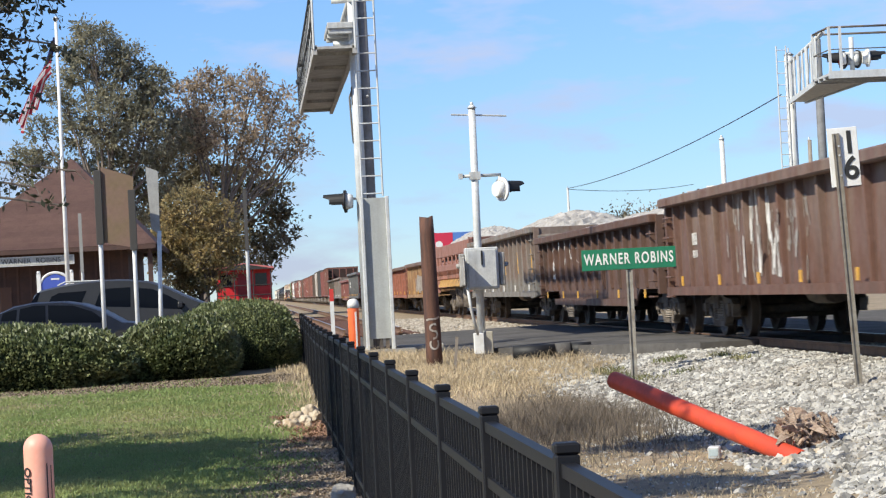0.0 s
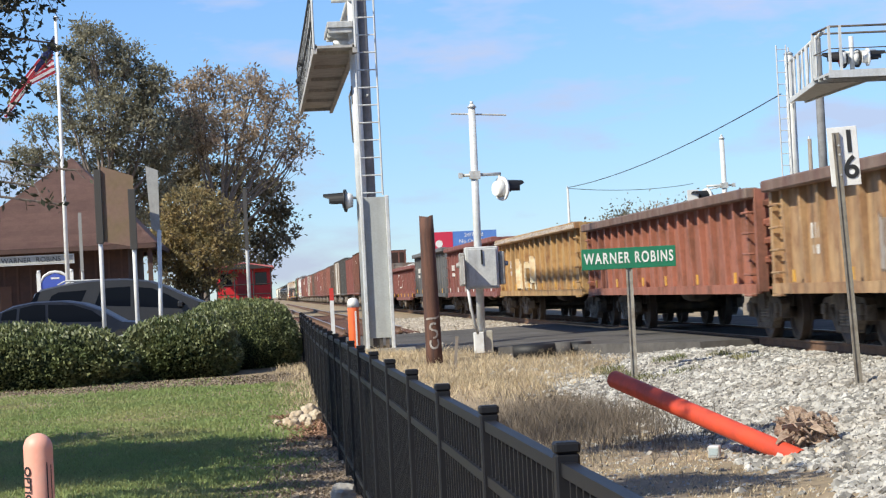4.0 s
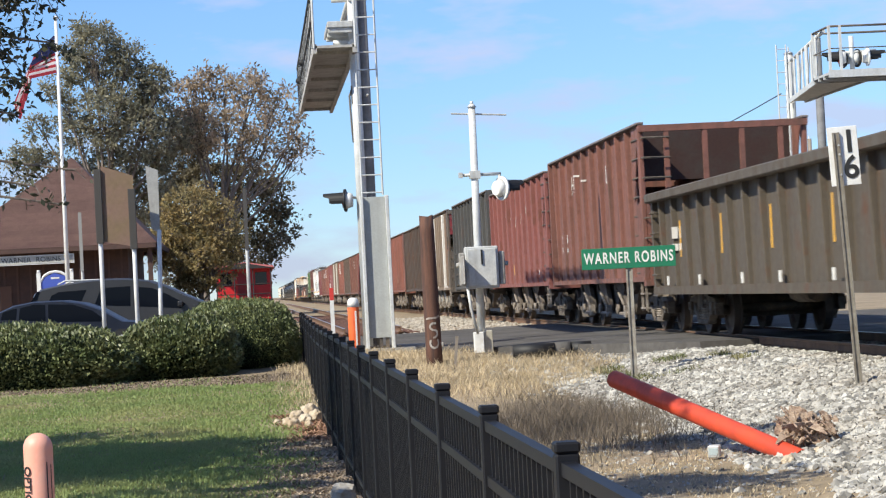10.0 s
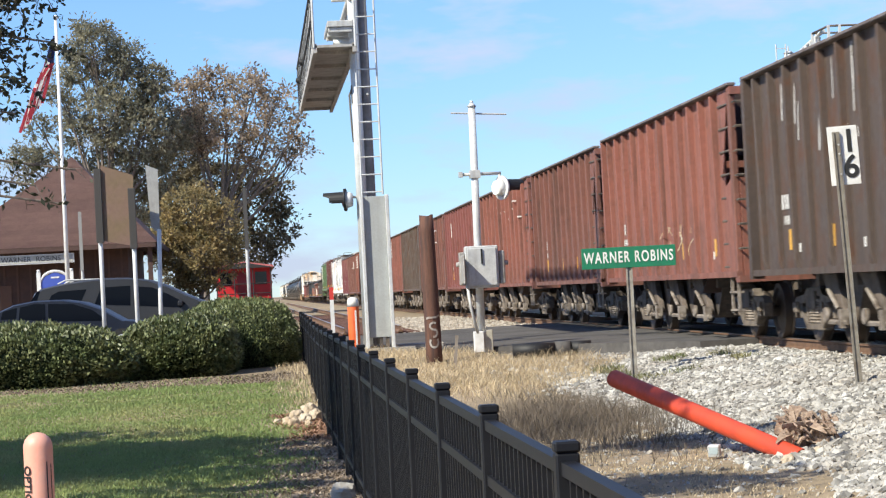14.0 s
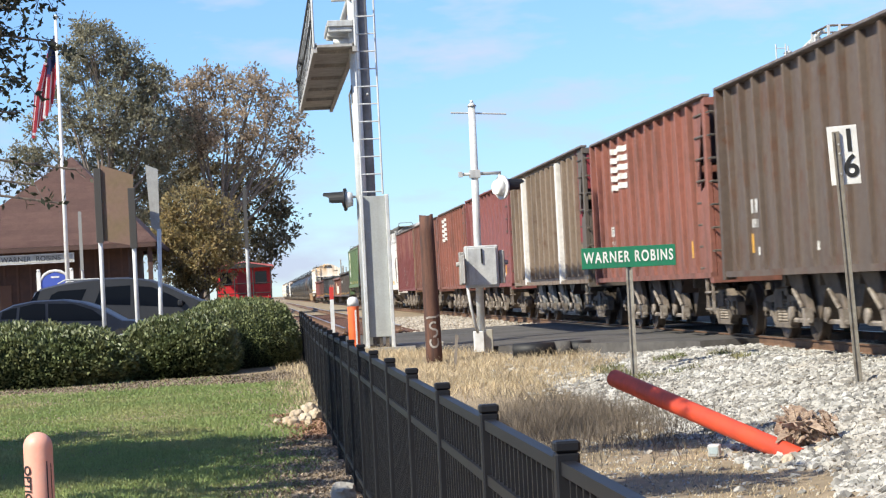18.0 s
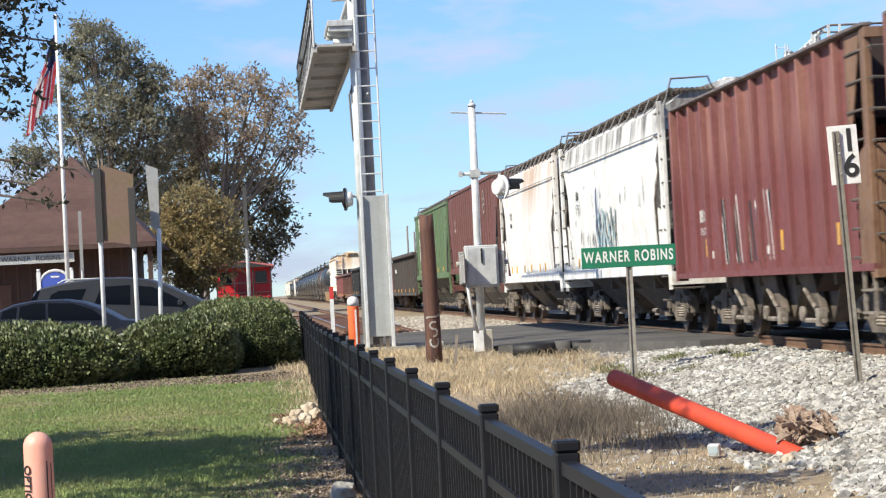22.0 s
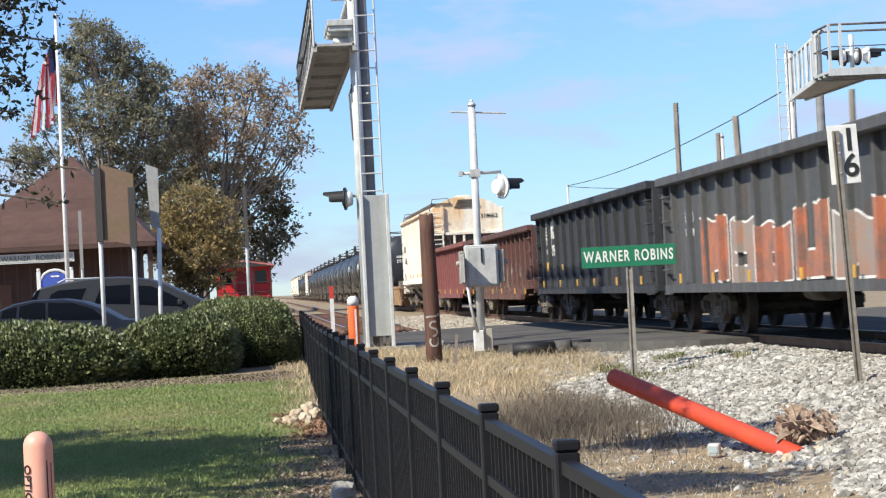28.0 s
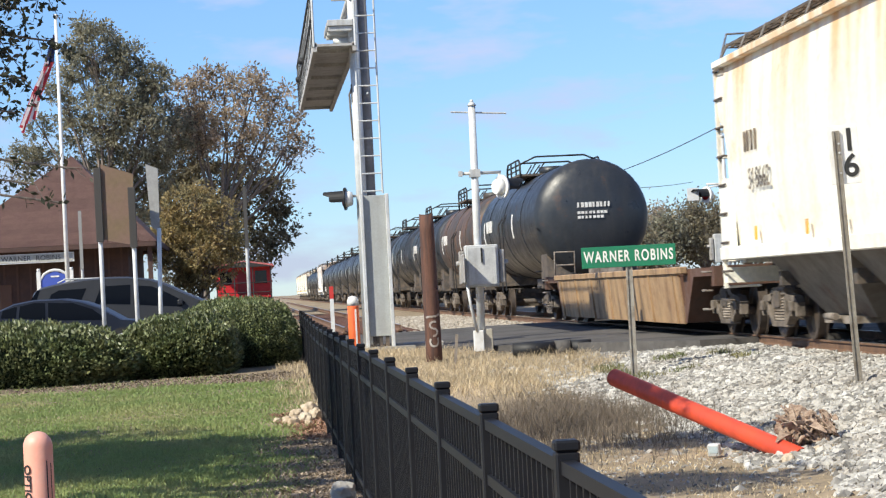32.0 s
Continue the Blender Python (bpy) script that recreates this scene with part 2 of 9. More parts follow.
def grid_sheet(name, xs, ys, zf):
    verts = [(x, y, zf(x, y)) for y in ys for x in xs]
    nx = len(xs)
    faces = [(j * nx + i, j * nx + i + 1, (j + 1) * nx + i + 1, (j + 1) * nx + i) for j in range(len(ys) - 1) for i in range(nx - 1)]
    me = bpy.data.meshes.new(name)
    me.from_pydata(verts, [], faces)
    for p in me.polygons:
        p.use_smooth = True
    return me


soil = mat("earth_and_thatch", (0.23, 0.18, 0.115), 0.95, 0, (0.32, 0.25, 0.17), 0.6, 0.42, 0.6, bump=0.4, bscale=25, fine=0.3)
xs = [-2500, -900, -300, -120, -60, -30] + [-20 + 0.5 * i for i in range(81)] + [26, 40, 80, 200, 600, 2500]
ys = [-300, -60, -20, -5] + [0.8 * i for i in range(0, 90)] + [80, 100, 140, 200, 300, 500, 900, 1600, 4200]
me = grid_sheet("ground", xs, ys, lambda x, y: gz(x, y) + (0.03 * noise.noise(Vector((x * 0.7, y * 0.7, 0))) if y < 70 and -20 < x < 20 else 0))
me.materials.append(soil)
tagged(new("ground", me), "mown lawn, bare earth and gravel verge by a railway", "ground", kind="structure")

# road over the crossing
bm = B()
left = [(x, road_near(x)) for x in (-60, -20, -5, 2.2, 4, 5.5, 7, 9, 14, 30, 80)]
top = [[(x, y, 0.63 + (RAIL_Z - 0.04 - 0.63) * smoothstep(3.0, 7.0, x) * (1 - smoothstep(10.5, 16, x))) for x, y in left],
       [(x, 57.5, 0.63 + (RAIL_Z - 0.04 - 0.63) * smoothstep(3.0, 7.0, x) * (1 - smoothstep(10.5, 16, x))) for x, y in left]]
loft(bm, [[(x, y, z - 0.3) for x, y, z in top[0]], top[0], top[1], [(x, y, z - 0.3) for x, y, z in top[1]]], closed=False)
tagged(new("road", mesh("road", bm, asphalt)), "grey asphalt road over a level crossing", "road", kind="structure")


# ---- rolling stock: y runs back along the train, z = 0 on the rail heads, the side towards the road mast at -x ----
HW = 1.60
SX = HW - 0.105
SHEET = -SX - 0.005         # the painted face of the side sheets, behind the stakes
ballast_load = mat("crushed_stone_load", (0.42, 0.40, 0.38), 0.95, 0, (0.28, 0.26, 0.24), 6, bump=0.8, bscale=9, fine=0.3)


def wheel_mesh():
    bm = B()
    prof = [(0.0, 0.05), (0.07, 0.08), (0.09, 0.06), (0.30, 0.035), (0.36, 0.065), (0.42, 0.065), (0.42, -0.05), (0.455, -0.06), (0.455, -0.08), (0.36, -0.075), (0.3, -0.03), (0.0, -0.04)]
    n = 24
    rings = [[(off, r * math.cos(2 * math.pi * k / n), r * math.sin(2 * math.pi * k / n)) for r, off in prof] for k in range(n)]
    vs = [[bm.verts.new((-p[0], p[1], p[2])) for p in ring] for ring in rings]
    for k in range(n):
        for j in range(len(prof) - 1):
            bm.faces.new((vs[k][j], vs[k][j + 1], vs[(k + 1) % n][j + 1], vs[(k + 1) % n][j]))
    # axle cap with three bolts, so that its turning shows
    rod(bm, (-0.05, 0, 0), (-0.24, 0, 0), 0.085, 10)
    for k in range(3):
        a = 2 * math.pi * k / 3
        rod(bm, (-0.24, 0.045 * math.cos(a), 0.045 * math.sin(a)), (-0.262, 0.045 * math.cos(a), 0.045 * math.sin(a)), 0.016, 6)
    bmesh.ops.remove_doubles(bm, verts=bm.verts, dist=0.0005)
    return mesh("wheel", bm, wheel_steel)


def side_frame_mesh():
    bm = B()
    x0, x1 = -1.12, -0.98
    # top member, slanted tension members, columns, spring seat, journal jaws
    for poly in ([(-1.12, 0.54), (-0.98, 0.64), (-0.5, 0.66), (-0.36, 0.77), (0.36, 0.77), (0.5, 0.66), (0.98, 0.64), (1.12, 0.54), (0.98, 0.53), (0.5, 0.56), (0.34, 0.67), (-0.34, 0.67), (-0.5, 0.56), (-0.98, 0.53)],
                 [(-0.46, 0.18), (0.46, 0.18), (0.46, 0.27), (-0.46, 0.27)]):
        prism_x(bm, poly, x0, x1)
    for d in (-1, 1):
        prism_x(bm, [(d * 0.34, 0.24), (d * 0.44, 0.24), (d * 0.44, 0.68), (d * 0.34, 0.68)], x0, x1)
        prism_x(bm, [(d * 0.42, 0.19), (d * 0.46, 0.30), (d * 0.76, 0.56), (d * 0.82, 0.47)], x0, x1)
        prism_x(bm, [(d * 0.70, 0.34), (d * 0.77, 0.34), (d * 0.77, 0.58), (d * 0.70, 0.58)], x0, x1)
        prism_x(bm, [(d * 1.01, 0.34), (d * 1.09, 0.34), (d * 1.09, 0.57), (d * 1.01, 0.57)], x0, x1)
        box(bm, -1.17, -0.95, min(d * 0.79, d * 0.99), max(d * 0.79, d * 0.99), 0.42, 0.57)
    return mesh("side_frame", bm, mat("dusty_cast_steel", (0.185, 0.152, 0.122), 0.85, 0, (0.075, 0.062, 0.05), 4, bump=0.2, fine=0.2), 0.012)


def spring_mesh():
    bm = B()
    rings = []
    for k in range(17):
        z = 0.27 + k * 0.0215
        r = 0.075 if k % 2 else 0.055
        rings.append([(-1.07 + r * math.cos(a), r * math.sin(a), z) for a in [2 * math.pi * j / 10 for j in range(10)]])
    loft(bm, rings)
    return mesh("spring", bm, spring_steel)


def bolster_mesh():
    bm = B()
    box(bm, -1.15, 1.15, -0.2, 0.2, 0.48, 0.72)
    box(bm, -0.35, 0.35, -0.35, 0.35, 0.68, 0.84)
    rod(bm, (-0.75, -0.89, 0.44), (0.75, -0.89, 0.44), 0.08, 8)
    rod(bm, (-0.75, 0.89, 0.44), (0.75, 0.89, 0.44), 0.08, 8)
    for y in (-0.46, 0.46):
        box(bm, -0.95, 0.95, y - 0.05, y + 0.05, 0.28, 0.40)
    return mesh("bolster", bm, steel_dark)


WHEEL, SIDE_FRAME, SPRING, BOLSTER = wheel_mesh(), side_frame_mesh(), spring_mesh(), bolster_mesh()
bm = B()
box(bm, -0.14, 0.14, -0.45, 0.32, 0.72, 0.98)
box(bm, -0.2, 0.2, -0.5, -0.28, 0.66, 1.02)
box(bm, -0.03, 0.2, -0.62, -0.45, 0.7, 0.98)
COUPLER = mesh("coupler", bm, steel_dark, 0.02)
bm = B()
rod(bm, (0.28, -0.3, 0.8), (0.34, -0.45, 0.45), 0.03, 6)
rod(bm, (0.34, -0.45, 0.45), (0.2, -0.62, 0.42), 0.03, 6)
HOSE = mesh("air_hose", bm, black_paint)
GRAB = {}


def grabs(car, material, s, h, zs, x0=-1.45):
    """Grab irons on a car's end, each bolted on alone."""
    if material.name not in GRAB:
        bm = B()
        path_rod(bm, [(0, 0, 0), (0, -0.16, 0), (0.5, -0.16, 0), (0.5, 0, 0)], 0.016, 5)
        GRAB[material.name] = mesh("grab_iron", bm, material)
    for z in zs:
        o = part("grab_iron", GRAB[material.name], None, car)
        o.location = (x0 if s < 0 else x0 + 0.5, s * h, z)
        o.rotation_euler = (0, 0, 0 if s < 0 else math.pi)
WHEELS = []
# near-black red that paints in the shade of recessed ends and gaps
inner_end = mat("shaded_inner_steel", (0.038, 0.017, 0.015), 0.85, 0, (0.04, 0.03, 0.028), 2, fine=0.2)
dusty_bay = mat("dusty_bay_steel", (0.15, 0.12, 0.098), 0.85, 0, (0.06, 0.05, 0.042), 2.5, 0.45, 0.65, fine=0.2, bump=0.2)


FAR_CARS = [False]


bm = B()
box(bm, -1.35, 1.35, -0.08, 0.08, 0.8, 1.0)
CROSSBEARER = mesh("crossbearer", bm, steel_dark)
bm = B()
rod(bm, (-0.7, 0.4, 0.75), (-0.7, 1.5, 0.75), 0.2, 10)
BRAKE = mesh("brake_cylinder", bm, steel_dark)


def running_gear(car, length, inset=1.85, sill=True):
    """Two trucks with wheels, couplers and air hoses; half: the truck centres from the middle."""
    half = length / 2 - 0.45 - inset
    for sgn in (-1, 1):
        truck = part("truck", BOLSTER, None, car, "grimy cast-steel freight truck")
        truck.location = (0, sgn * half, 0)
        for side in (0, 1):
            f = part("side_frame", SIDE_FRAME, None, truck)
            for y in () if FAR_CARS[0] else (-0.17, 0.0, 0.17):
                s = part("spring", SPRING, None, truck, "dusty coil spring")
                s.location = (0, y, 0)
                s.rotation_euler = (0, 0, math.pi * side)
            f.rotation_euler = (0, 0, math.pi * side)
        for y in (-0.89, 0.89):
            for side in (0, 1):
                w = part("wheel", WHEEL, None, truck, "worn steel wheel")
                w.location = (-0.78 if side == 0 else 0.78, y, 0.42)
                if side:
                    w.rotation_euler = (0, 0, math.pi)
                else:
                    WHEELS.append(w)
        c = part("coupler", COUPLER, None, car)
        h = part("air_hose", HOSE, None, car)
        c.location = h.location = (0, sgn * (length / 2 - 0.5), 0)
        if sgn > 0:
            c.rotation_euler = h.rotation_euler = (0, 0, math.pi)
    if sill:
        bm = B()
        box(bm, -0.33, 0.33, -length / 2 + 0.6, length / 2 - 0.6, 0.72, 1.0)
        part("centre_sill", bm, steel_dark, car, "black centre sill")
        if FAR_CARS[0]:
            return
        for k in (-3, -1, 1, 3):
            b = part("crossbearer", CROSSBEARER, None, car)
            b.location = (0, k * (half - 1.2) / 3, 0)
        part("brake_cylinder", BRAKE, None, car, "grimy brake cylinder")


RUNGS = {}


def ladder(car, x, y0, y1, z0, z1, material, steps=5):
    """Side rungs, each bolted on alone."""
    key = (material.name, round(y1 - y0, 3))
    if key not in RUNGS:
        bm = B()
        path_rod(bm, [(0.07, 0, 0), (0, 0, 0), (0, y1 - y0, 0), (0.07, y1 - y0, 0)], 0.016, 5)
        RUNGS[key] = mesh("rung", bm, material)
    for k in range(steps):
        part("rung", RUNGS[key], None, car).location = (x, y0, z0 + (z1 - z0) * k / (steps - 1))


def flank(bm, car, y, xx, za, zb, x=None):
    """Paint on the flank of a stake, where the painted face steps out from the sheet."""
    before = on_side(car, y - 0.03, x)
    if before > xx + 0.02:
        quad(bm, (before, y, za), (xx, y, za), (xx, y, zb), (before, y, zb))


def dab(bm, car, ya, yb, za, zb, x=None):
    """A painted rectangle that follows stakes and sheet."""
    m = max(1, int((yb - ya) / 0.06))
    for q in range(m):
        a, b = ya + (yb - ya) * q / m, ya + (yb - ya) * (q + 1) / m
        xx = on_side(car, (a + b) / 2, x)
        quad(bm, (xx, a, za), (xx, b, za), (xx, b, zb), (xx, a, zb))
        flank(bm, car, a, xx, za, zb, x)


def marks(car, seed, yc, zc, material=None, rows=2, n=3, h=0.2, x=None):
    """Unreadable lettering as plain bars on the near side."""
    rng = random.Random(seed)
    for r in range(rows):
        hh = h * (1.0 if r == 0 else 0.6)
        z = zc - r * h * 1.25
        for k in range(n):
            y = yc + (k - n / 2) * h * 0.72
            if FAR_CARS[0]:
                continue
            bm = B()
            dab(bm, car, y, y + h * rng.choice((0.16, 0.42, 0.5)), z - hh / 2, z + hh / 2, x)
            part("lettering", bm, material or white_letter, car, "worn lettering")


def scrawl(car, seed, y0, y1, z0, z1, material, n=14, width=0.07, label="spray-painted scrawl", x=None):
    """Graffiti: free strokes of paint on the near side."""
    rng = random.Random(seed)
    for k in range(n):
        bm = B()
        a = y0 + (y1 - y0) * (k + 0.2) / n
        h0, h1 = z0 + (z1 - z0) * rng.uniform(0, 0.25), z1 - (z1 - z0) * rng.uniform(0, 0.3)
        pts, m = [], 7
        bend, ph = (y1 - y0) / n * rng.uniform(0.2, 0.8), rng.uniform(0, 6)
        for j in range(m):
            u = j / (m - 1)
            pts.append((a + bend * math.sin(ph + u * 3.6), h0 + (h1 - h0) * u))
        w = width * rng.uniform(0.6, 1.4)
        for j in range(m - 1):
            (ya, za), (yb, zb) = pts[j], pts[j + 1]
            m2 = max(1, int(w / 0.06))
            for q in range(m2):
                o0, o1 = -w / 2 + w * q / m2, -w / 2 + w * (q + 1) / m2
                xx = on_side(car, (ya + yb) / 2 + (o0 + o1) / 2, x)
                quad(bm, (xx, ya + o0, za), (xx, ya + o1, za), (xx, yb + o1, zb), (xx, yb + o0, zb))
        bmesh.ops.remove_doubles(bm, verts=bm.verts, dist=0.001)
        part("graffiti_stroke", bm, material, car, label)


def scratches(car, seed, y0, y1, z0, z1, material, n=30, width=0.035, tall=0.35, label="pale scrape marks", x=None):
    """Short upright scrapes through the paint, each broken off at its own height."""
    rng = random.Random(seed)
    bm = B()
    for k in range(n):
        y, z = rng.uniform(y0, y1), rng.uniform(z0, z1)
        hgt, w, lean = tall * rng.uniform(0.3, 1.3), width * rng.uniform(0.5, 1.4), rng.uniform(-0.08, 0.08)
        xx = on_side(car, y, x)
        quad(bm, (xx, y, z), (xx, y + w, z + 0.02), (xx, y + w * 0.7 + lean, z + hgt), (xx, y + lean, z + hgt * 0.9))
    tagged(part("scrapes", bm, material, car, label), kind="stuff")


def mural(car, seed, y0, y1, z0, z1, n, fill, outline, fill2=None, x=None):
    """Big block-letter graffiti, past reading: filled shapes with pale outlines that follow stakes and sheet."""
    rng = random.Random(seed)
    step = (y1 - y0) / n
    for k in range(n):
        body, edge = B(), B()
        a = y1 - (k + 1) * step + step * 0.04
        m = max(6, int(step / 0.055))
        w = step * 0.94 / m
        kind = rng.randrange(5)
        t0, t1 = z1 - rng.uniform(0, 0.3) * (z1 - z0), z1 - rng.uniform(0, 0.3) * (z1 - z0)
        b0, b1 = z0 + rng.uniform(0, 0.12) * (z1 - z0), z0 + rng.uniform(0, 0.12) * (z1 - z0)
        hue = fill2 if fill2 and rng.random() < 0.35 else fill
        for j in range(m):
            u = (j + 0.5) / m
            ya, yb = a + j * w, a + (j + 1) * w
            top, low = t0 + (t1 - t0) * u + 0.04 * math.sin(9 * u + k), b0 + (b1 - b0) * u
            hgt = top - low
            runs = [(low, top)]
            if 0.42 < u < 0.62:
                runs = {0: [(low, low + hgt * 0.3), (low + hgt * 0.5, top)], 1: [(low, low + hgt * 0.38)], 2: [(low + hgt * 0.45, low + hgt * 0.62), (low + hgt * 0.82, top)],
                        3: [(low + hgt * 0.2, top)], 4: [(low, low + hgt * 0.25), (low + hgt * 0.75, top)]}[kind]
            side = j == 0 or j == m - 1
            xx = on_side(car, (ya + yb) / 2, x)
            for za, zb in runs:
                g = edge if side else body
                quad(g, (xx, ya, za), (xx, yb, za), (xx, yb, zb), (xx, ya, zb))
                flank(g, car, ya, xx, za, zb, x)
                if not side:
                    for ze in (za, zb):
                        quad(edge, (xx - 0.003, ya, ze - 0.018), (xx - 0.003, yb, ze - 0.018), (xx - 0.003, yb, ze + 0.018), (xx - 0.003, ya, ze + 0.018))
        for g in (body, edge):
            bmesh.ops.remove_doubles(g, verts=g.verts, dist=0.001)
        shape = part("graffiti_letter", body, hue, car, "filled block-letter graffiti")
        part("graffiti_outline", edge, outline, shape, "spray-painted outline")


def block_letters(car, seed, y0, step, n, z, h, material, x=None, thick=0.06):
    """Large stencilled lettering, worn past reading: thin upright strokes with short cross strokes."""
    rng = random.Random(seed)
    for k in range(n):
        y = y0 - k * step
        bm = B()
        lo, hi = rng.uniform(0, 0.12) * h, rng.uniform(0, 0.12) * h
        dab(bm, car, y, y + thick, z - h / 2 + lo, z + h / 2 - hi, x)
        for zz in rng.sample((z - h * 0.42, z, z + h * 0.36), rng.choice((1, 1, 2))):
            dab(bm, car, y - rng.uniform(2.2, 4.0) * thick, y, zz, zz + thick * 0.7, x)
        part("lettering", bm, material, car, "worn stencilled stroke")


def reflectors(car, seed, length, z, material=None, n=6, w=0.09, h=0.22, x=None):
    rng = random.Random(seed)
    for k in range(n):
        y = -length / 2 + length * (k + 0.5) / n + rng.uniform(-0.3, 0.3)
        bm = B()
        xx = -HW - 0.04 if x is None else x
        box(bm, xx - 0.004, xx + 0.02, y - w / 2, y + w / 2, z - h / 2, z + h / 2)
        part("reflector", bm, material or yellow_mark, car)


def heap(car, length, top, peak, seed):
    """A heap of crushed stone in an open car."""
    rng = random.Random(seed)
    nx, ny = 18, int(length * 9)
    bm = B()
    L = length / 2 - 0.75
    vs = []
    humps = [(rng.uniform(-L, L), rng.uniform(1.5, 3.0), rng.uniform(0.4, 1.0)) for _ in range(6)]
    for j in range(ny + 1):
        row = []
        for i in range(nx + 1):
            x, y = -1.46 + 2.92 * i / nx, -L + 2 * L * j / ny
            e = max(0.0, 1 - (x / 1.46) ** 2) * min(1.0, (L - abs(y)) / 1.6)
            hh = sum(a * math.exp(-((y - c) / w) ** 2) for c, w, a in humps)
            z = top - 0.12 + peak * e * min(1.0, hh) + rng.uniform(-0.055, 0.075) + 0.07 * noise.noise(Vector((x * 2.1, y * 2.1, seed)))
            row.append(bm.verts.new((x, y, z)))
        vs.append(row)
    for j in range(ny):
        for i in range(nx):
            bm.faces.new((vs[j][i], vs[j][i + 1], vs[j + 1][i + 1], vs[j + 1][i]))
    part("load", bm, ballast_load, car, "heaped crushed-stone load")


RIBS = {}


def on_side(car, y, x):
    """The painted face at y: a stake's face where one stands, else the sheet."""
    if x is not None:
        return x
    n, length, off = RIBS.get(car.name, (0, 1.0, 0.0))
    if n:
        k = (y - off + length / 2) / length * n - 0.5
        if abs(k - round(k)) * length / n < 0.075:
            return -HW - 0.006
    return SHEET - 0.006


def rib_set(car, n, length, z0, z1, material, w=0.11, deep=0.115, name="side_stake", off=0.0, flat=False):
    """Stakes along both sides: those of the near side one by one, the far side's joined."""
    bm = B()
    # a pressed stake: deepest under the top chord, drawn in towards the sill
    inner = -HW + deep
    loft(bm, [[(-HW + d, -ww / 2, z), (-HW + d, ww / 2, z), (inner, wb / 2, z), (inner, -wb / 2, z)] for z, d, ww, wb in
              (((z0, deep * 0.8, w, w * 1.3), (z1 - 0.9, deep * 0.72, w, w * 1.3), (z1 - 0.2, 0.0, w * 0.5, w), (z1, 0.0, w * 0.4, w)) if flat else
               ((z0, deep * 0.6, w, w * 1.3), (z0 + 0.12, deep * 0.35, w, w * 1.1), (z1 - 0.25, 0.0, w * 0.9, w), (z1, 0.0, w * 0.7, w)))])
    near = mesh(name, bm, material, 0.008)
    RIBS[car.name] = (n, length, off)
    for k in range(n):
        y = off - length / 2 + length * (k + 0.5) / n
        o = part(name, near, None, car)
        o.location = (0, y, 0)
        o = part(name, near, None, car)
        o.location, o.rotation_euler = (0, y, 0), (0, 0, math.pi)


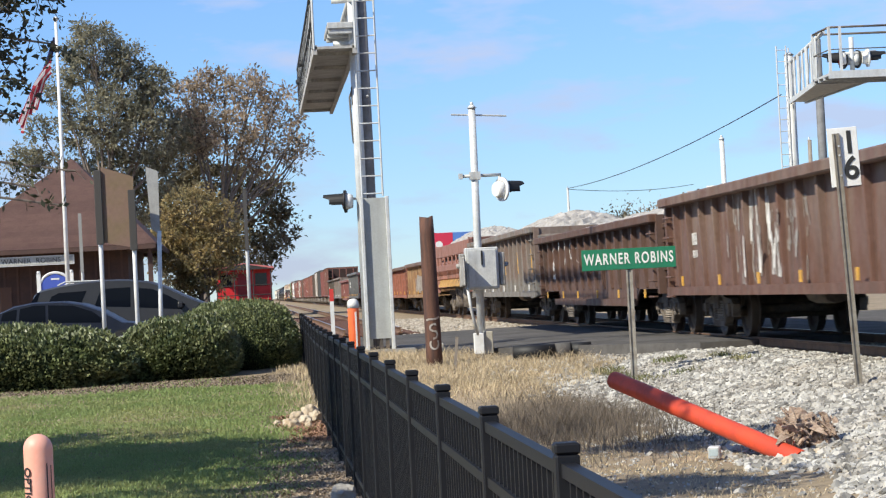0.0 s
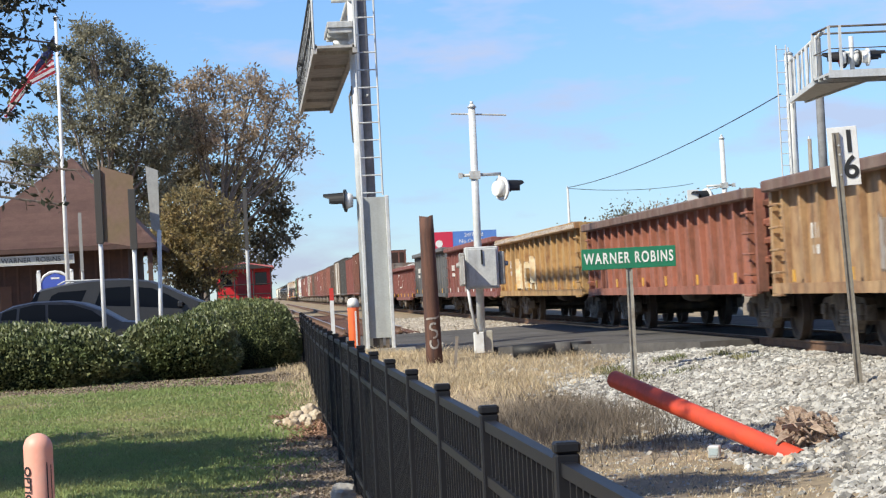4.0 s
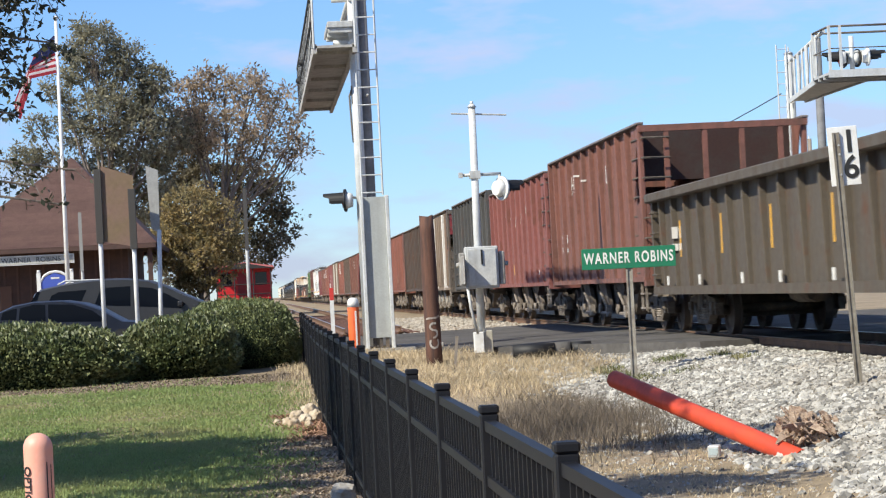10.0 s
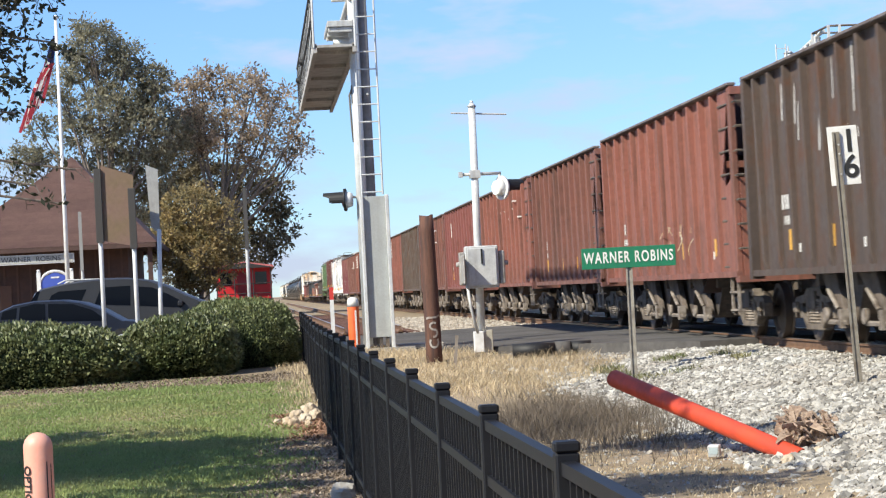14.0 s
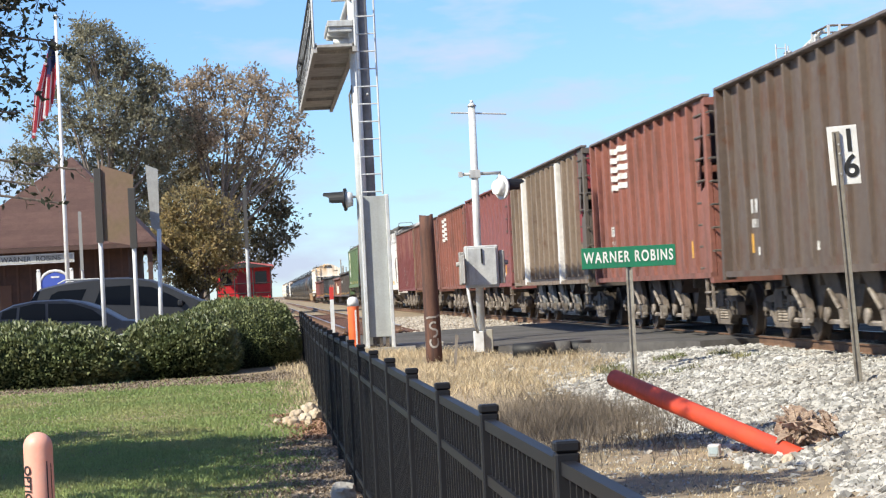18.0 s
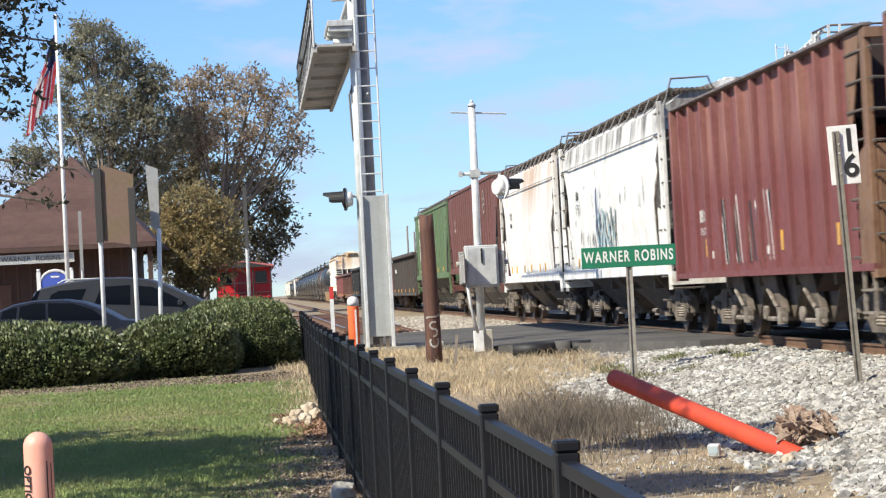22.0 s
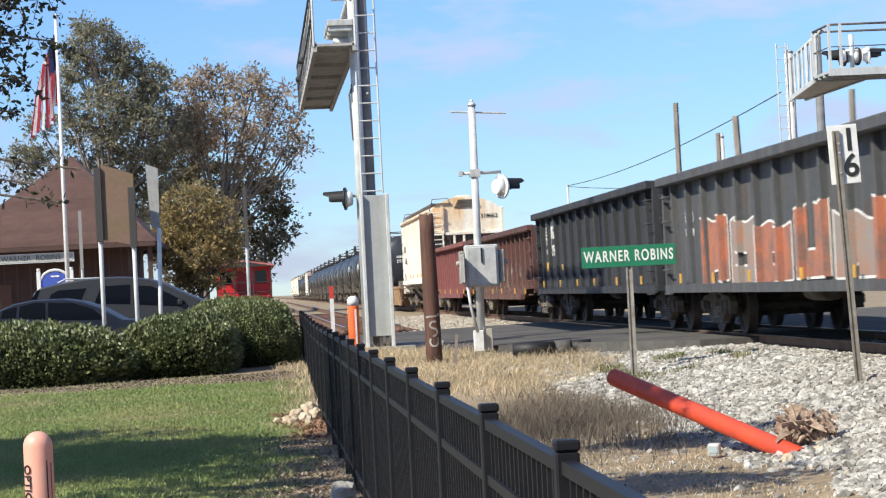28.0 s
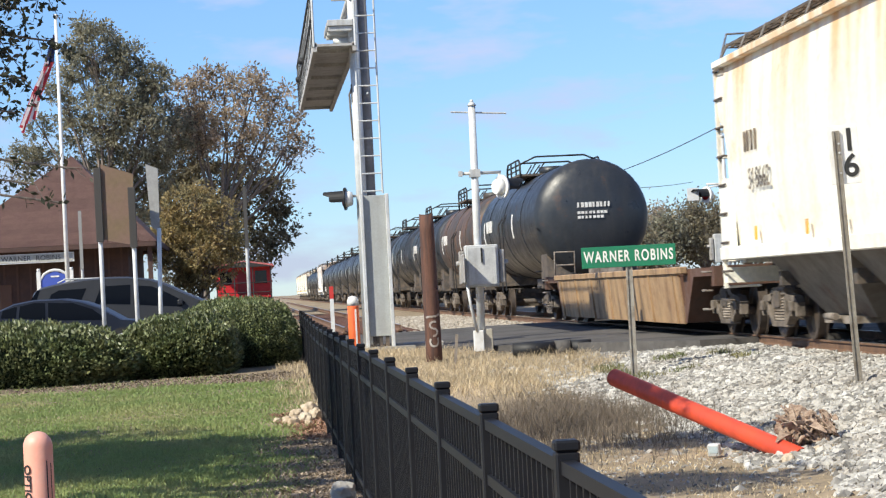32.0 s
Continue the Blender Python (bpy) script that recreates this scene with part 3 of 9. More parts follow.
def gondola(name, label, length, top, material, trim=None, ribs=15, sill=0.74, belly=0.0, load=0.0, seed=0, zigzag=None, end_mat=None, stripes=False):
    """An open gondola with staked sides; belly: how far its sides drop in the middle."""
    car = thing(name, label, "gondola car", group="cars of the freight train")
    Lb = length - 1.0
    h = Lb / 2
    sx = SX
    bm = B()
    poly = [(-h, sill + 0.12), (-h + 2.6, sill + 0.12), (-h + 3.1, sill - belly), (h - 3.1, sill - belly), (h - 2.6, sill + 0.12), (h, sill + 0.12), (h, top - 0.05), (-h, top - 0.05)]
    if not belly:
        poly = [(-h, sill), (h, sill), (h, top - 0.05), (-h, top - 0.05)]
    for sx0, sx1, nm in ((-sx, -sx + 0.03, "near"), (sx - 0.03, sx, "far")):
        bm = B()
        prism_x(bm, poly, sx0, sx1)
        part("side_sheet", bm, material, car)
    rib_set(car, ribs, Lb - 0.3, sill + (0.14 if belly else 0.0), top - 0.14, material)
    for s in (-1, 1):
        bm = B()
        box(bm, s * (HW + 0.03) - 0.1, s * (HW + 0.03) + 0.1, -h, h, top - 0.16, top)
        part("top_chord", bm, trim or material, car, "dented top chord", 0.02)
        bm = B()
        box(bm, s * (HW - 0.02) - 0.05, s * (HW - 0.02) + 0.05, -h + (2.8 if belly else 0), h - (2.8 if belly else 0), sill - belly - 0.02, sill - belly + 0.12)
        part("side_sill", bm, material, car)
    for s in (-1, 1):
        bm = B()
        box(bm, -sx, sx, s * h - 0.03, s * h + 0.03, 0.95, top - 0.02)
        for k in range(4):
            z = 1.2 + (top - 1.3) * k / 3.5
            rb = B()
            prism_x(rb, [(s * h, z - 0.09), (s * (h + 0.11), z - 0.03), (s * (h + 0.11), z + 0.03), (s * h, z + 0.09)], -sx, sx)
            part("end_rib", rb, end_mat or material, car)
        box(bm, -HW, -HW + 0.14, s * h - 0.08, s * h + 0.08, 0.75, top - 0.02)
        box(bm, HW - 0.14, HW, s * h - 0.08, s * h + 0.08, 0.75, top - 0.02)
        part("end", bm, end_mat or material, car, "ribbed end")
        ladder(car, -HW - 0.06, s * (h - 0.62), s * (h - 0.14), 0.7, top - 0.35, end_mat or material)
        grabs(car, material, s, h + 0.05, [z for z in (0.8, 1.25, 1.7, 2.15) if z < top - 0.2])
    bm = B()
    box(bm, -sx + 0.035, sx - 0.035, -h, h, 1.0, 1.06)
    part("floor", bm, steel_dark, car)
    if zigzag:
        bm = B()
        for k in range(52):
            y = -h + Lb * k / 52
            d = Lb / 104
            quad(bm, (-HW - 0.134, y, top - 0.13), (-HW - 0.134, y + 0.07, top - 0.13), (-HW - 0.134, y + d + 0.07, top - 0.03), (-HW - 0.134, y + d, top - 0.03))
            quad(bm, (-HW - 0.134, y + d, top - 0.03), (-HW - 0.134, y + d + 0.07, top - 0.03), (-HW - 0.134, y + 2 * d + 0.07, top - 0.13), (-HW - 0.134, y + 2 * d, top - 0.13))
        part("lattice_trim", bm, zigzag, car, "pale zigzag lattice along the top")
    if load:
        heap(car, length, top, load, seed)
    marks(car, seed, h - 2.0, top - 0.75)
    reflectors(car, seed + 1, Lb, (sill - belly) + 0.22, material=white_letter if stripes else None, n=6, h=0.16)
    if stripes:
        for k in range(1, ribs, 3):
            bm = B()
            y = -(Lb - 0.3) / 2 + (Lb - 0.3) * (k + 0.5) / ribs - 0.26
            zz = sill + (top - sill) * 0.52
            box(bm, SHEET - 0.006, SHEET + 0.01, y - 0.04, y + 0.04, zz - 0.31, zz + 0.31)
            part("stripe", bm, yellow_mark, car, "upright yellow reflective stripe")
    running_gear(car, length)
    return car


sooty_chord = mat("sooty_chord_steel", (0.12, 0.095, 0.09), 0.7, 0, (0.2, 0.18, 0.17), 2.0, fine=0.2)


def open_hopper(name, label, length, top, material, trim=None, ribs=12, sill=1.02, bays=3, seed=0, stripes=(), stripe_mat=None, end_mat=None,
                closed_end=False, bay_mat=None, panel=None, flat=False):
    """A tall staked hopper with open ends, slope sheets and discharge bays."""
    car = thing(name, label, "hopper car", group="cars of the freight train")
    Lb = length - 1.0
    h = Lb / 2
    sx = SX
    pe = 1.0 if not closed_end else 0.05                                     # open platform at each end
    rear = 0.1 if not closed_end else 0.05
    off = (pe - rear) / 2
    zm = sill + (top - sill) * 0.5
    for s in (-1, 1):
        bm = B()
        x0, x1 = (-sx, -sx + 0.03) if s < 0 else (sx - 0.03, sx)
        prism_x(bm, [(-h + pe, sill), (h - rear, sill), (h - rear, top), (-h + pe, top)], x0, x1)
        part("side_sheet", bm, material, car)
        bm = B()
        box(bm, s * (HW - 0.04) - 0.07, s * (HW - 0.04) + 0.07, -h - 0.02, h + 0.02, top - 0.05, top)
        part("top_chord", bm, trim or sooty_chord, car, "sooty top chord", 0.012)
        bm = B()
        box(bm, s * (HW - 0.04) - 0.05, s * (HW - 0.04) + 0.05, -h, h, sill - 0.06, sill + 0.03)
        part("side_sill", bm, material, car)
    Lr = Lb - pe - rear
    RIBS[car.name] = (ribs, Lr, off)
    if stripes:
        bm = B()
        w = 0.13
        prism_x(bm, [(-w / 2, sill + 0.1), (w / 2, sill + 0.1), (w / 2, top - 0.14), (-w / 2, top - 0.14)], -HW, -HW + 0.115)
        near = {False: mesh("side_stake", bm, material, 0.012)}
        bm = B()
        prism_x(bm, [(-w / 2 - 0.03, sill - 0.05), (w / 2 + 0.03, sill - 0.05), (w / 2 + 0.03, top - 0.14), (-w / 2 - 0.03, top - 0.14)], -HW - 0.02, -HW + 0.115)
        near[True] = mesh("side_stake", bm, stripe_mat, 0.012)
        for k in range(ribs):
            y = off - Lr / 2 + Lr * (k + 0.5) / ribs
            part("side_stake", near[k in stripes], None, car, "white-painted stake" if k in stripes else "").location = (0, y, 0)
            o = part("side_stake", near[False], None, car)
            o.location, o.rotation_euler = (0, y, 0), (0, 0, math.pi)
    else:
        rib_set(car, ribs, Lr, sill + 0.02, top - 0.08, material, w=0.11, off=off, flat=flat)
    em = end_mat or material
    if panel:
        bm = B()
        ya = -h + pe
        prism_x(bm, [(ya, sill + 0.9), (ya + 0.8, sill + 0.75), (ya + 0.8, top - 0.06), (ya, top - 0.06)], -sx - 0.012, -sx - 0.004)
        part("red_panel", bm, panel, car, "cherry-red painted panel")
        bm = B()
        box(bm, -HW + 0.1, HW - 0.1, -h - 0.03, -h + 0.03, top - 0.95, top - 0.18)
        part("end_header", bm, panel, car, "cherry-red end header")
    for s in (-1, 1):
        bm = B()
        if closed_end or s > 0:
            box(bm, -sx, sx, s * h - 0.04, s * h + 0.04, sill, top)
            part("end", bm, em if closed_end else material, car, "closed end")
            for x in (-HW + 0.07, HW - 0.07):
                bm = B()
                box(bm, x - 0.09, x + 0.09, s * h - 0.09, s * h + 0.09, sill - 0.1, top)
                part("end_corner_post", bm, em if closed_end else material, car)
        else:
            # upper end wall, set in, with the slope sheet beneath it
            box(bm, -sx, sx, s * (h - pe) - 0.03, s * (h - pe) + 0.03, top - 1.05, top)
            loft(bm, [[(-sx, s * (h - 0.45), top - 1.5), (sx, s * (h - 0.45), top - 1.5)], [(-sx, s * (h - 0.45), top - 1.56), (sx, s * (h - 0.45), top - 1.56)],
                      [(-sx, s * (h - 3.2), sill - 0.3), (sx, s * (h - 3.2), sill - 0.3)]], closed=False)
            # the recess's shade is put into this colour
            part("slope_sheet", bm, inner_end, car, "end wall and slope sheet with the recess's shade in their colour")
            for x in (-HW + 0.05, HW - 0.05):
                bm = B()
                box(bm, x - 0.045, x + 0.045, s * (h - 0.1) - 0.1, s * (h - 0.1) + 0.1, sill - 0.1, top - 0.06)
                part("corner_post", bm, em, car, "", 0.01)
                bm = B()
                prism_x(bm, [(s * (h - pe), top - 0.07), (s * (h - 0.3), top - 0.07), (s * (h - pe + 0.1), zm), (s * (h - pe), zm)], x - 0.01, x + 0.01)
                part("gusset", bm, em, car, "tapered corner gusset")
                bm = B()
                prism_x(bm, [(s * (h - 0.02), sill - 0.05), (s * (h - 0.6), sill - 0.05), (s * (h - 0.6), zm - 0.12), (s * (h - 0.2), zm), (s * (h - 0.02), zm)], x - 0.035, x - 0.015)
                part("corner_plate", bm, em, car, "flat corner plate")
            bm = B()
            box(bm, -HW + 0.1, HW - 0.1, s * h - 0.05, s * h + 0.02, sill - 0.05, zm)
            part("end_plate", bm, em, car, "flat lower end plate")
            bm = B()
            box(bm, -HW, HW, s * h - 0.06, s * h + 0.04, top - 0.18, top - 0.06)
            for x in (-HW + 0.52, -0.35, 0.35, HW - 0.52):
                box(bm, x - 0.045, x + 0.045, s * h - 0.05, s * h + 0.03, zm, top - 0.1)
            box(bm, -HW, HW, s * h - 0.12, s * h + 0.12, sill - 0.14, sill - 0.04)
            part("end_frame", bm, em, car, "open end frame")
        if not closed_end and s < 0:
            # crossover step hung below the corner
            bm = B()
            for y in (h - 0.15, h - 0.6):
                box(bm, -HW + 0.02, -HW + 0.06, s * y - 0.025, s * y + 0.025, 0.42, sill)
            for z in (0.45, 0.72):
                box(bm, -HW, -HW + 0.12, min(s * (h - 0.62), s * (h - 0.13)), max(s * (h - 0.62), s * (h - 0.13)), z, z + 0.03)
            part("step", bm, spring_steel, car, "hanging sill step")
        if closed_end or s < 0:
            ladder(car, -HW + 0.03, s * (h - pe + 0.04) if not closed_end else s * (h - 0.55), s * (h - 0.22) if not closed_end else s * (h - 0.08), sill + 0.1, top - 0.3, steel_dark, 8)
        grabs(car, steel_dark, s, h + 0.02, [sill + (top - sill - 0.3) * k / 7 for k in range(1, 8)], -1.56)
    # inside floor of coal dust and the discharge bays
    bm = B()
    box(bm, -sx + 0.035, sx - 0.035, -h + pe + 0.04, h - rear - 0.05, top - 0.55, top - 0.5)
    part("load", bm, steel_dark, car, "dark load below the rim")
    span = Lb - 5.6
    for k in range(bays):
        yc = -span / 2 + span * (k + 0.5) / bays
        w = span / bays * 0.5
        bm = B()
        prism_x(bm, [(yc - w, sill), (yc + w, sill), (yc + w * 0.35, 0.30), (yc - w * 0.35, 0.30)], -1.2, 1.2)
        part("discharge_bay", bm, steel_dark, car, "sooty discharge chute")
        bm = B()
        prism_x(bm, [(yc + w * 0.85, sill - 0.06), (yc + w * 0.0, sill - 0.06), (yc - w * 0.45, 0.36), (yc - w * 0.18, 0.34)], -1.36, -1.26)
        part("chute_plate", bm, bay_mat or dusty_bay, car, "dusty sloping chute plate", 0.01)
        bm = B()
        rod(bm, (-1.4, yc - w * 0.65, 0.33), (-1.4, yc + w * 0.35, 0.33), 0.035, 6)
        box(bm, -1.45, -1.34, yc - w * 0.55, yc - w * 0.38, 0.26, 0.5)
        rod(bm, (-1.46, yc + w * 0.3, 0.42), (-1.40, yc + w * 0.3, 0.42), 0.1, 10)
        rod(bm, (-1.42, yc + w * 0.2, 0.75), (-1.42, yc - w * 0.3, 0.5), 0.03, 6)
        part("gate_gear", bm, spring_steel, car, "dusty gate lever")
    marks(car, seed, h - pe - 0.8, top - 1.9)
    reflectors(car, seed + 1, Lr, sill + 0.42, n=4, h=0.28, w=0.12, x=SHEET)
    reflectors(car, seed + 3, Lr, sill + 0.3, white_letter, n=3, h=0.12, w=0.07, x=SHEET)
    running_gear(car, length, inset=1.6)
    return car


# grey of the end slopes: the overhang's shade mixed with real grime
slope_grey = mat("shaded_grimy_slope", (0.13, 0.125, 0.118), 0.8, 0, (0.07, 0.064, 0.058), 2.0, fine=0.2, streak=(5, 0.4, (0.2, 0.19, 0.18)))


walk_grey = mat("dull_walk_steel", (0.16, 0.155, 0.15), 0.6, 0.1, (0.09, 0.08, 0.075), 5)


def covered_hopper(name, label, length, eave, peak, material, sill=1.35, ribs=0, rounded=0.0, seed=0, walk_mat=None, bays=3, bay_mat=None, edge_walk=True):
    """A roofed hopper: smooth or ribbed sides, roof walk with rails, sloping belly."""
    car = thing(name, label, "covered hopper", group="cars of the freight train")
    Lb = length - 1.0
    h = Lb / 2
    pe = 1.5
    # shell: cross-section rings along y
    def ring(y, z_low):
        pts = []
        for k in range(7):
            u = k / 6
            z = z_low + (eave - z_low) * u
            bul = rounded * math.sin(math.pi * u) ** 0.8
            pts.append((-(HW - rounded) - bul + 0.02, y, z))
        pts += [(-1.15, y, eave + (peak - eave) * 0.55), (-0.5, y, peak), (0.5, y, peak), (1.15, y, eave + (peak - eave) * 0.55)]
        for k in range(7):
            u = 1 - k / 6
            z = z_low + (eave - z_low) * u
            bul = rounded * math.sin(math.pi * u) ** 0.8
            pts.append(((HW - rounded) + bul - 0.02, y, z))
        return pts
    bm = B()
    top_end = eave - 1.0
    if not ribs:
        # the side sheet draws in to the slope and comes out again at the sill
        steps = [(0.05, eave - 0.4), (0.4, eave - 0.8), (0.8, eave - 1.35), (0.98, eave - 1.8), (1.02, sill + 0.4), (1.04, sill)]
        if seed == 63:
            steps = [(0.05, 3.25), (0.38, 2.9), (0.6, 2.4), (0.68, 1.9), (0.7, sill)]
    else:
        steps = [(0.05, top_end), (0.2, top_end - 0.1), (0.75, sill + 0.8), (1.0, sill)]
    loft(bm, [ring(-h + d, q) for d, q in steps] + [ring(h - d, q) for d, q in reversed(steps)], smooth=False)
    # the sloped end sheets under the overhang carry painted-in shade and grime
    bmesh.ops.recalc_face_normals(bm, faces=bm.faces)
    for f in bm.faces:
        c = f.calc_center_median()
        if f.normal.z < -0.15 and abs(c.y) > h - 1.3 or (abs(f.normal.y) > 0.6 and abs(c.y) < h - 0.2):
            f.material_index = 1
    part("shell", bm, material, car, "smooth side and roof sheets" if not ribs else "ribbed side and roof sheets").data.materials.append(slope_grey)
    if ribs:
        bm = B()
        box(bm, -HW - 0.0, -HW + 0.07, -0.035, 0.035, sill + 0.06, eave - 0.1)
        near = mesh("side_rib", bm, material)
        for k in range(ribs):
            part("side_rib", near, None, car).location = (0, -h + pe + 0.2 + (Lb - 2 * pe - 0.4) * k / (ribs - 1), 0)
    for s in (-1, 1):
        bm = B()
        box(bm, s * (HW - 0.05) - 0.07, s * (HW - 0.05) + 0.07, -h, h, sill - 0.16, sill + 0.04)
        part("side_sill", bm, material, car, "", 0.015)
        bm = B()
        box(bm, s * (HW - 0.06) - 0.08, s * (HW - 0.06) + 0.08, -h + 0.05, h - 0.05, eave - 0.06, eave + 0.05)
        if ribs or seed == 63:
            part("eave_rail", bm, material, car, "", 0.015)
    # sloping belly with bays
    span = Lb - 4.2
    for k in range(bays):
        yc = -span / 2 + span * (k + 0.5) / bays
        w = span / bays * 0.5
        cw = 0.9 if ribs else 0.55
        bm = B()
        loft(bm, [[(-HW + 0.1, yc - w, sill - 0.03), (HW - 0.1, yc - w, sill - 0.03), (HW - 0.1, yc + w, sill - 0.03), (-HW + 0.1, yc + w, sill - 0.03)],
                  [(-0.75, yc - w * cw, 0.34), (0.75, yc - w * cw, 0.34), (0.75, yc + w * cw, 0.34), (-0.75, yc + w * cw, 0.34)]])
        part("hopper_bay", bm, bay_mat or steel_dark, car, "dark sloping hopper bay")
        bm = B()
        box(bm, -0.95, 0.95, yc - w * 0.34, yc + w * 0.34, 0.26, 0.36)
        rod(bm, (-1.05, yc - 0.25, 0.36), (-1.05, yc + 0.25, 0.36), 0.05, 8)
        part("outlet_gate", bm, spring_steel, car, "dusty outlet gate")
    wm = walk_mat or steel_dark
    z = eave + (0.28 if not ribs else 0.24)
    bm = B()
    # dark grating along the roof's edge: bearing bars and cross bars
    xa, xb = (-1.36, -0.62) if edge_walk else (-0.75, -0.3)
    for k in range(9):
        x = xa + (xb - xa) * k / 8
        box(bm, x - 0.024, x + 0.024, -h - 0.02, h + 0.02, z, z + 0.035)
    for k in range(30):
        y = -h + Lb * k / 29
        box(bm, xa, xb, y - 0.03, y + 0.03, z - 0.015, z)
    part("roof_walk", bm, wm, car, "dark steel grating roof walk")
    bm = B()
    box(bm, -0.3, 0.3, -h + 0.6, h - 0.6, peak, peak + 0.1)
    part("hatch", bm, material, car, "long roof hatch", 0.02)
    if edge_walk:
        for k in range(14):
            y = -h + 0.1 + (Lb - 0.2) * k / 13
            bm = B()
            rod(bm, (-HW + 0.1, y, eave + 0.04), (-1.36, y, z + 0.05), 0.02, 5)
            part("walk_bracket", bm, walk_grey, car, "grey bracket of the roof walk")
        bm = B()
        for y in (-h + 0.05, h - 0.05):
            path_rod(bm, [(-HW + 0.1, y, eave), (-1.36, y, z + 0.2), (-0.7, y, z + 0.22), (-0.62, y, z)], 0.018, 5)
        part("walk_end_rail", bm, walk_grey, car, "bent rails at the walk's ends")
    bm = B()
    box(bm, -HW - 0.006, -HW + 0.03, -h + 0.12, h - 0.12, eave - 0.45, eave - 0.435)
    if not ribs and seed != 63:
        part("seam", bm, galv, car, "thin grey roof seam")
    for s in (-1, 1):
        # end: sloped sheet, corner posts, ladder, platform
        bm = B()
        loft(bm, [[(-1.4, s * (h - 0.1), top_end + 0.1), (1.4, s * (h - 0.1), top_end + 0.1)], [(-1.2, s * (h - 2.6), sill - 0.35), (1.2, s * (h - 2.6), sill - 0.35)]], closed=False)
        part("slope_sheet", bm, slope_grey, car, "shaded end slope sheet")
        bm = B()
        for x in (-HW + 0.05, HW - 0.05):
            box(bm, x - 0.03, x + 0.03, s * h - 0.03, s * h + 0.03, 0.78, eave + 0.02)
        box(bm, -HW + 0.05, HW - 0.05, s * h - 0.14, s * h + 0.14, 0.86, 1.1)
        part("end_frame", bm, material, car, "end posts and sill")
        # inner posts take the dark colour to look shaded
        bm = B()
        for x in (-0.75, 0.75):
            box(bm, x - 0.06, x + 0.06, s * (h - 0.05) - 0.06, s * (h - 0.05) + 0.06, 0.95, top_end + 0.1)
        part("inner_posts", bm, inner_end, car, "inner end posts, coloured dark for shade")
        if not ribs:
            for x in (-HW + 0.02, HW - 0.06):
                bm = B()
                prism_x(bm, [(s * (h - 0.95), sill), (s * (h - 0.05), sill), (s * (h - 0.05), sill + 0.95), (s * (h - 0.3), sill + 1.1), (s * (h - 0.75), sill + 1.05), (s * (h - 0.95), sill + 0.8)], x, x + 0.03)
                part("corner_plate", bm, material, car, "corner plate above the sill")
        bm = B()
        box(bm, -1.3, -0.7, s * (h - 0.35), s * h, 1.16, 1.75)
        part("brake_box", bm, material, car)
        ladder(car, -HW + 0.0, s * (h - 0.5), s * (h - 0.05), 0.6, eave - 0.1, steel_dark, 9)
        grabs(car, material if seed == 63 else steel_dark, s, h + 0.04, [0.8 + (eave - 1.0) * k / 8 for k in range(9)], -1.5)
        if not ribs and seed != 63:
            bm = B()
            box(bm, -HW - 0.02, -HW + 0.06, s * (h - 0.14) - 0.055, s * (h - 0.14) + 0.055, sill - 0.1, eave + 0.1)
            part("ladder_post", bm, material, car, "white ladder post", 0.008)
            bm = B()
            path_rod(bm, [(-HW + 0.02, s * (h - 0.75), sill + 0.15), (-HW - 0.02, s * (h - 0.75), eave - 1.6), (-HW + 0.04, s * (h - 0.62), eave - 1.1)], 0.022, 6)
            part("grab_rod", bm, steel_dark, car, "long dark grab rod")
    if seed != 63:
        marks(car, seed, h - pe - 1.0, (eave + sill) / 2 + 0.3, black_letter if seed % 2 else None, x=-HW + 0.008)
    reflectors(car, seed + 1, Lb - 2 * pe, sill + 0.2, n=6, h=0.2, x=-HW + 0.0)
    running_gear(car, length, inset=1.6)
    return car


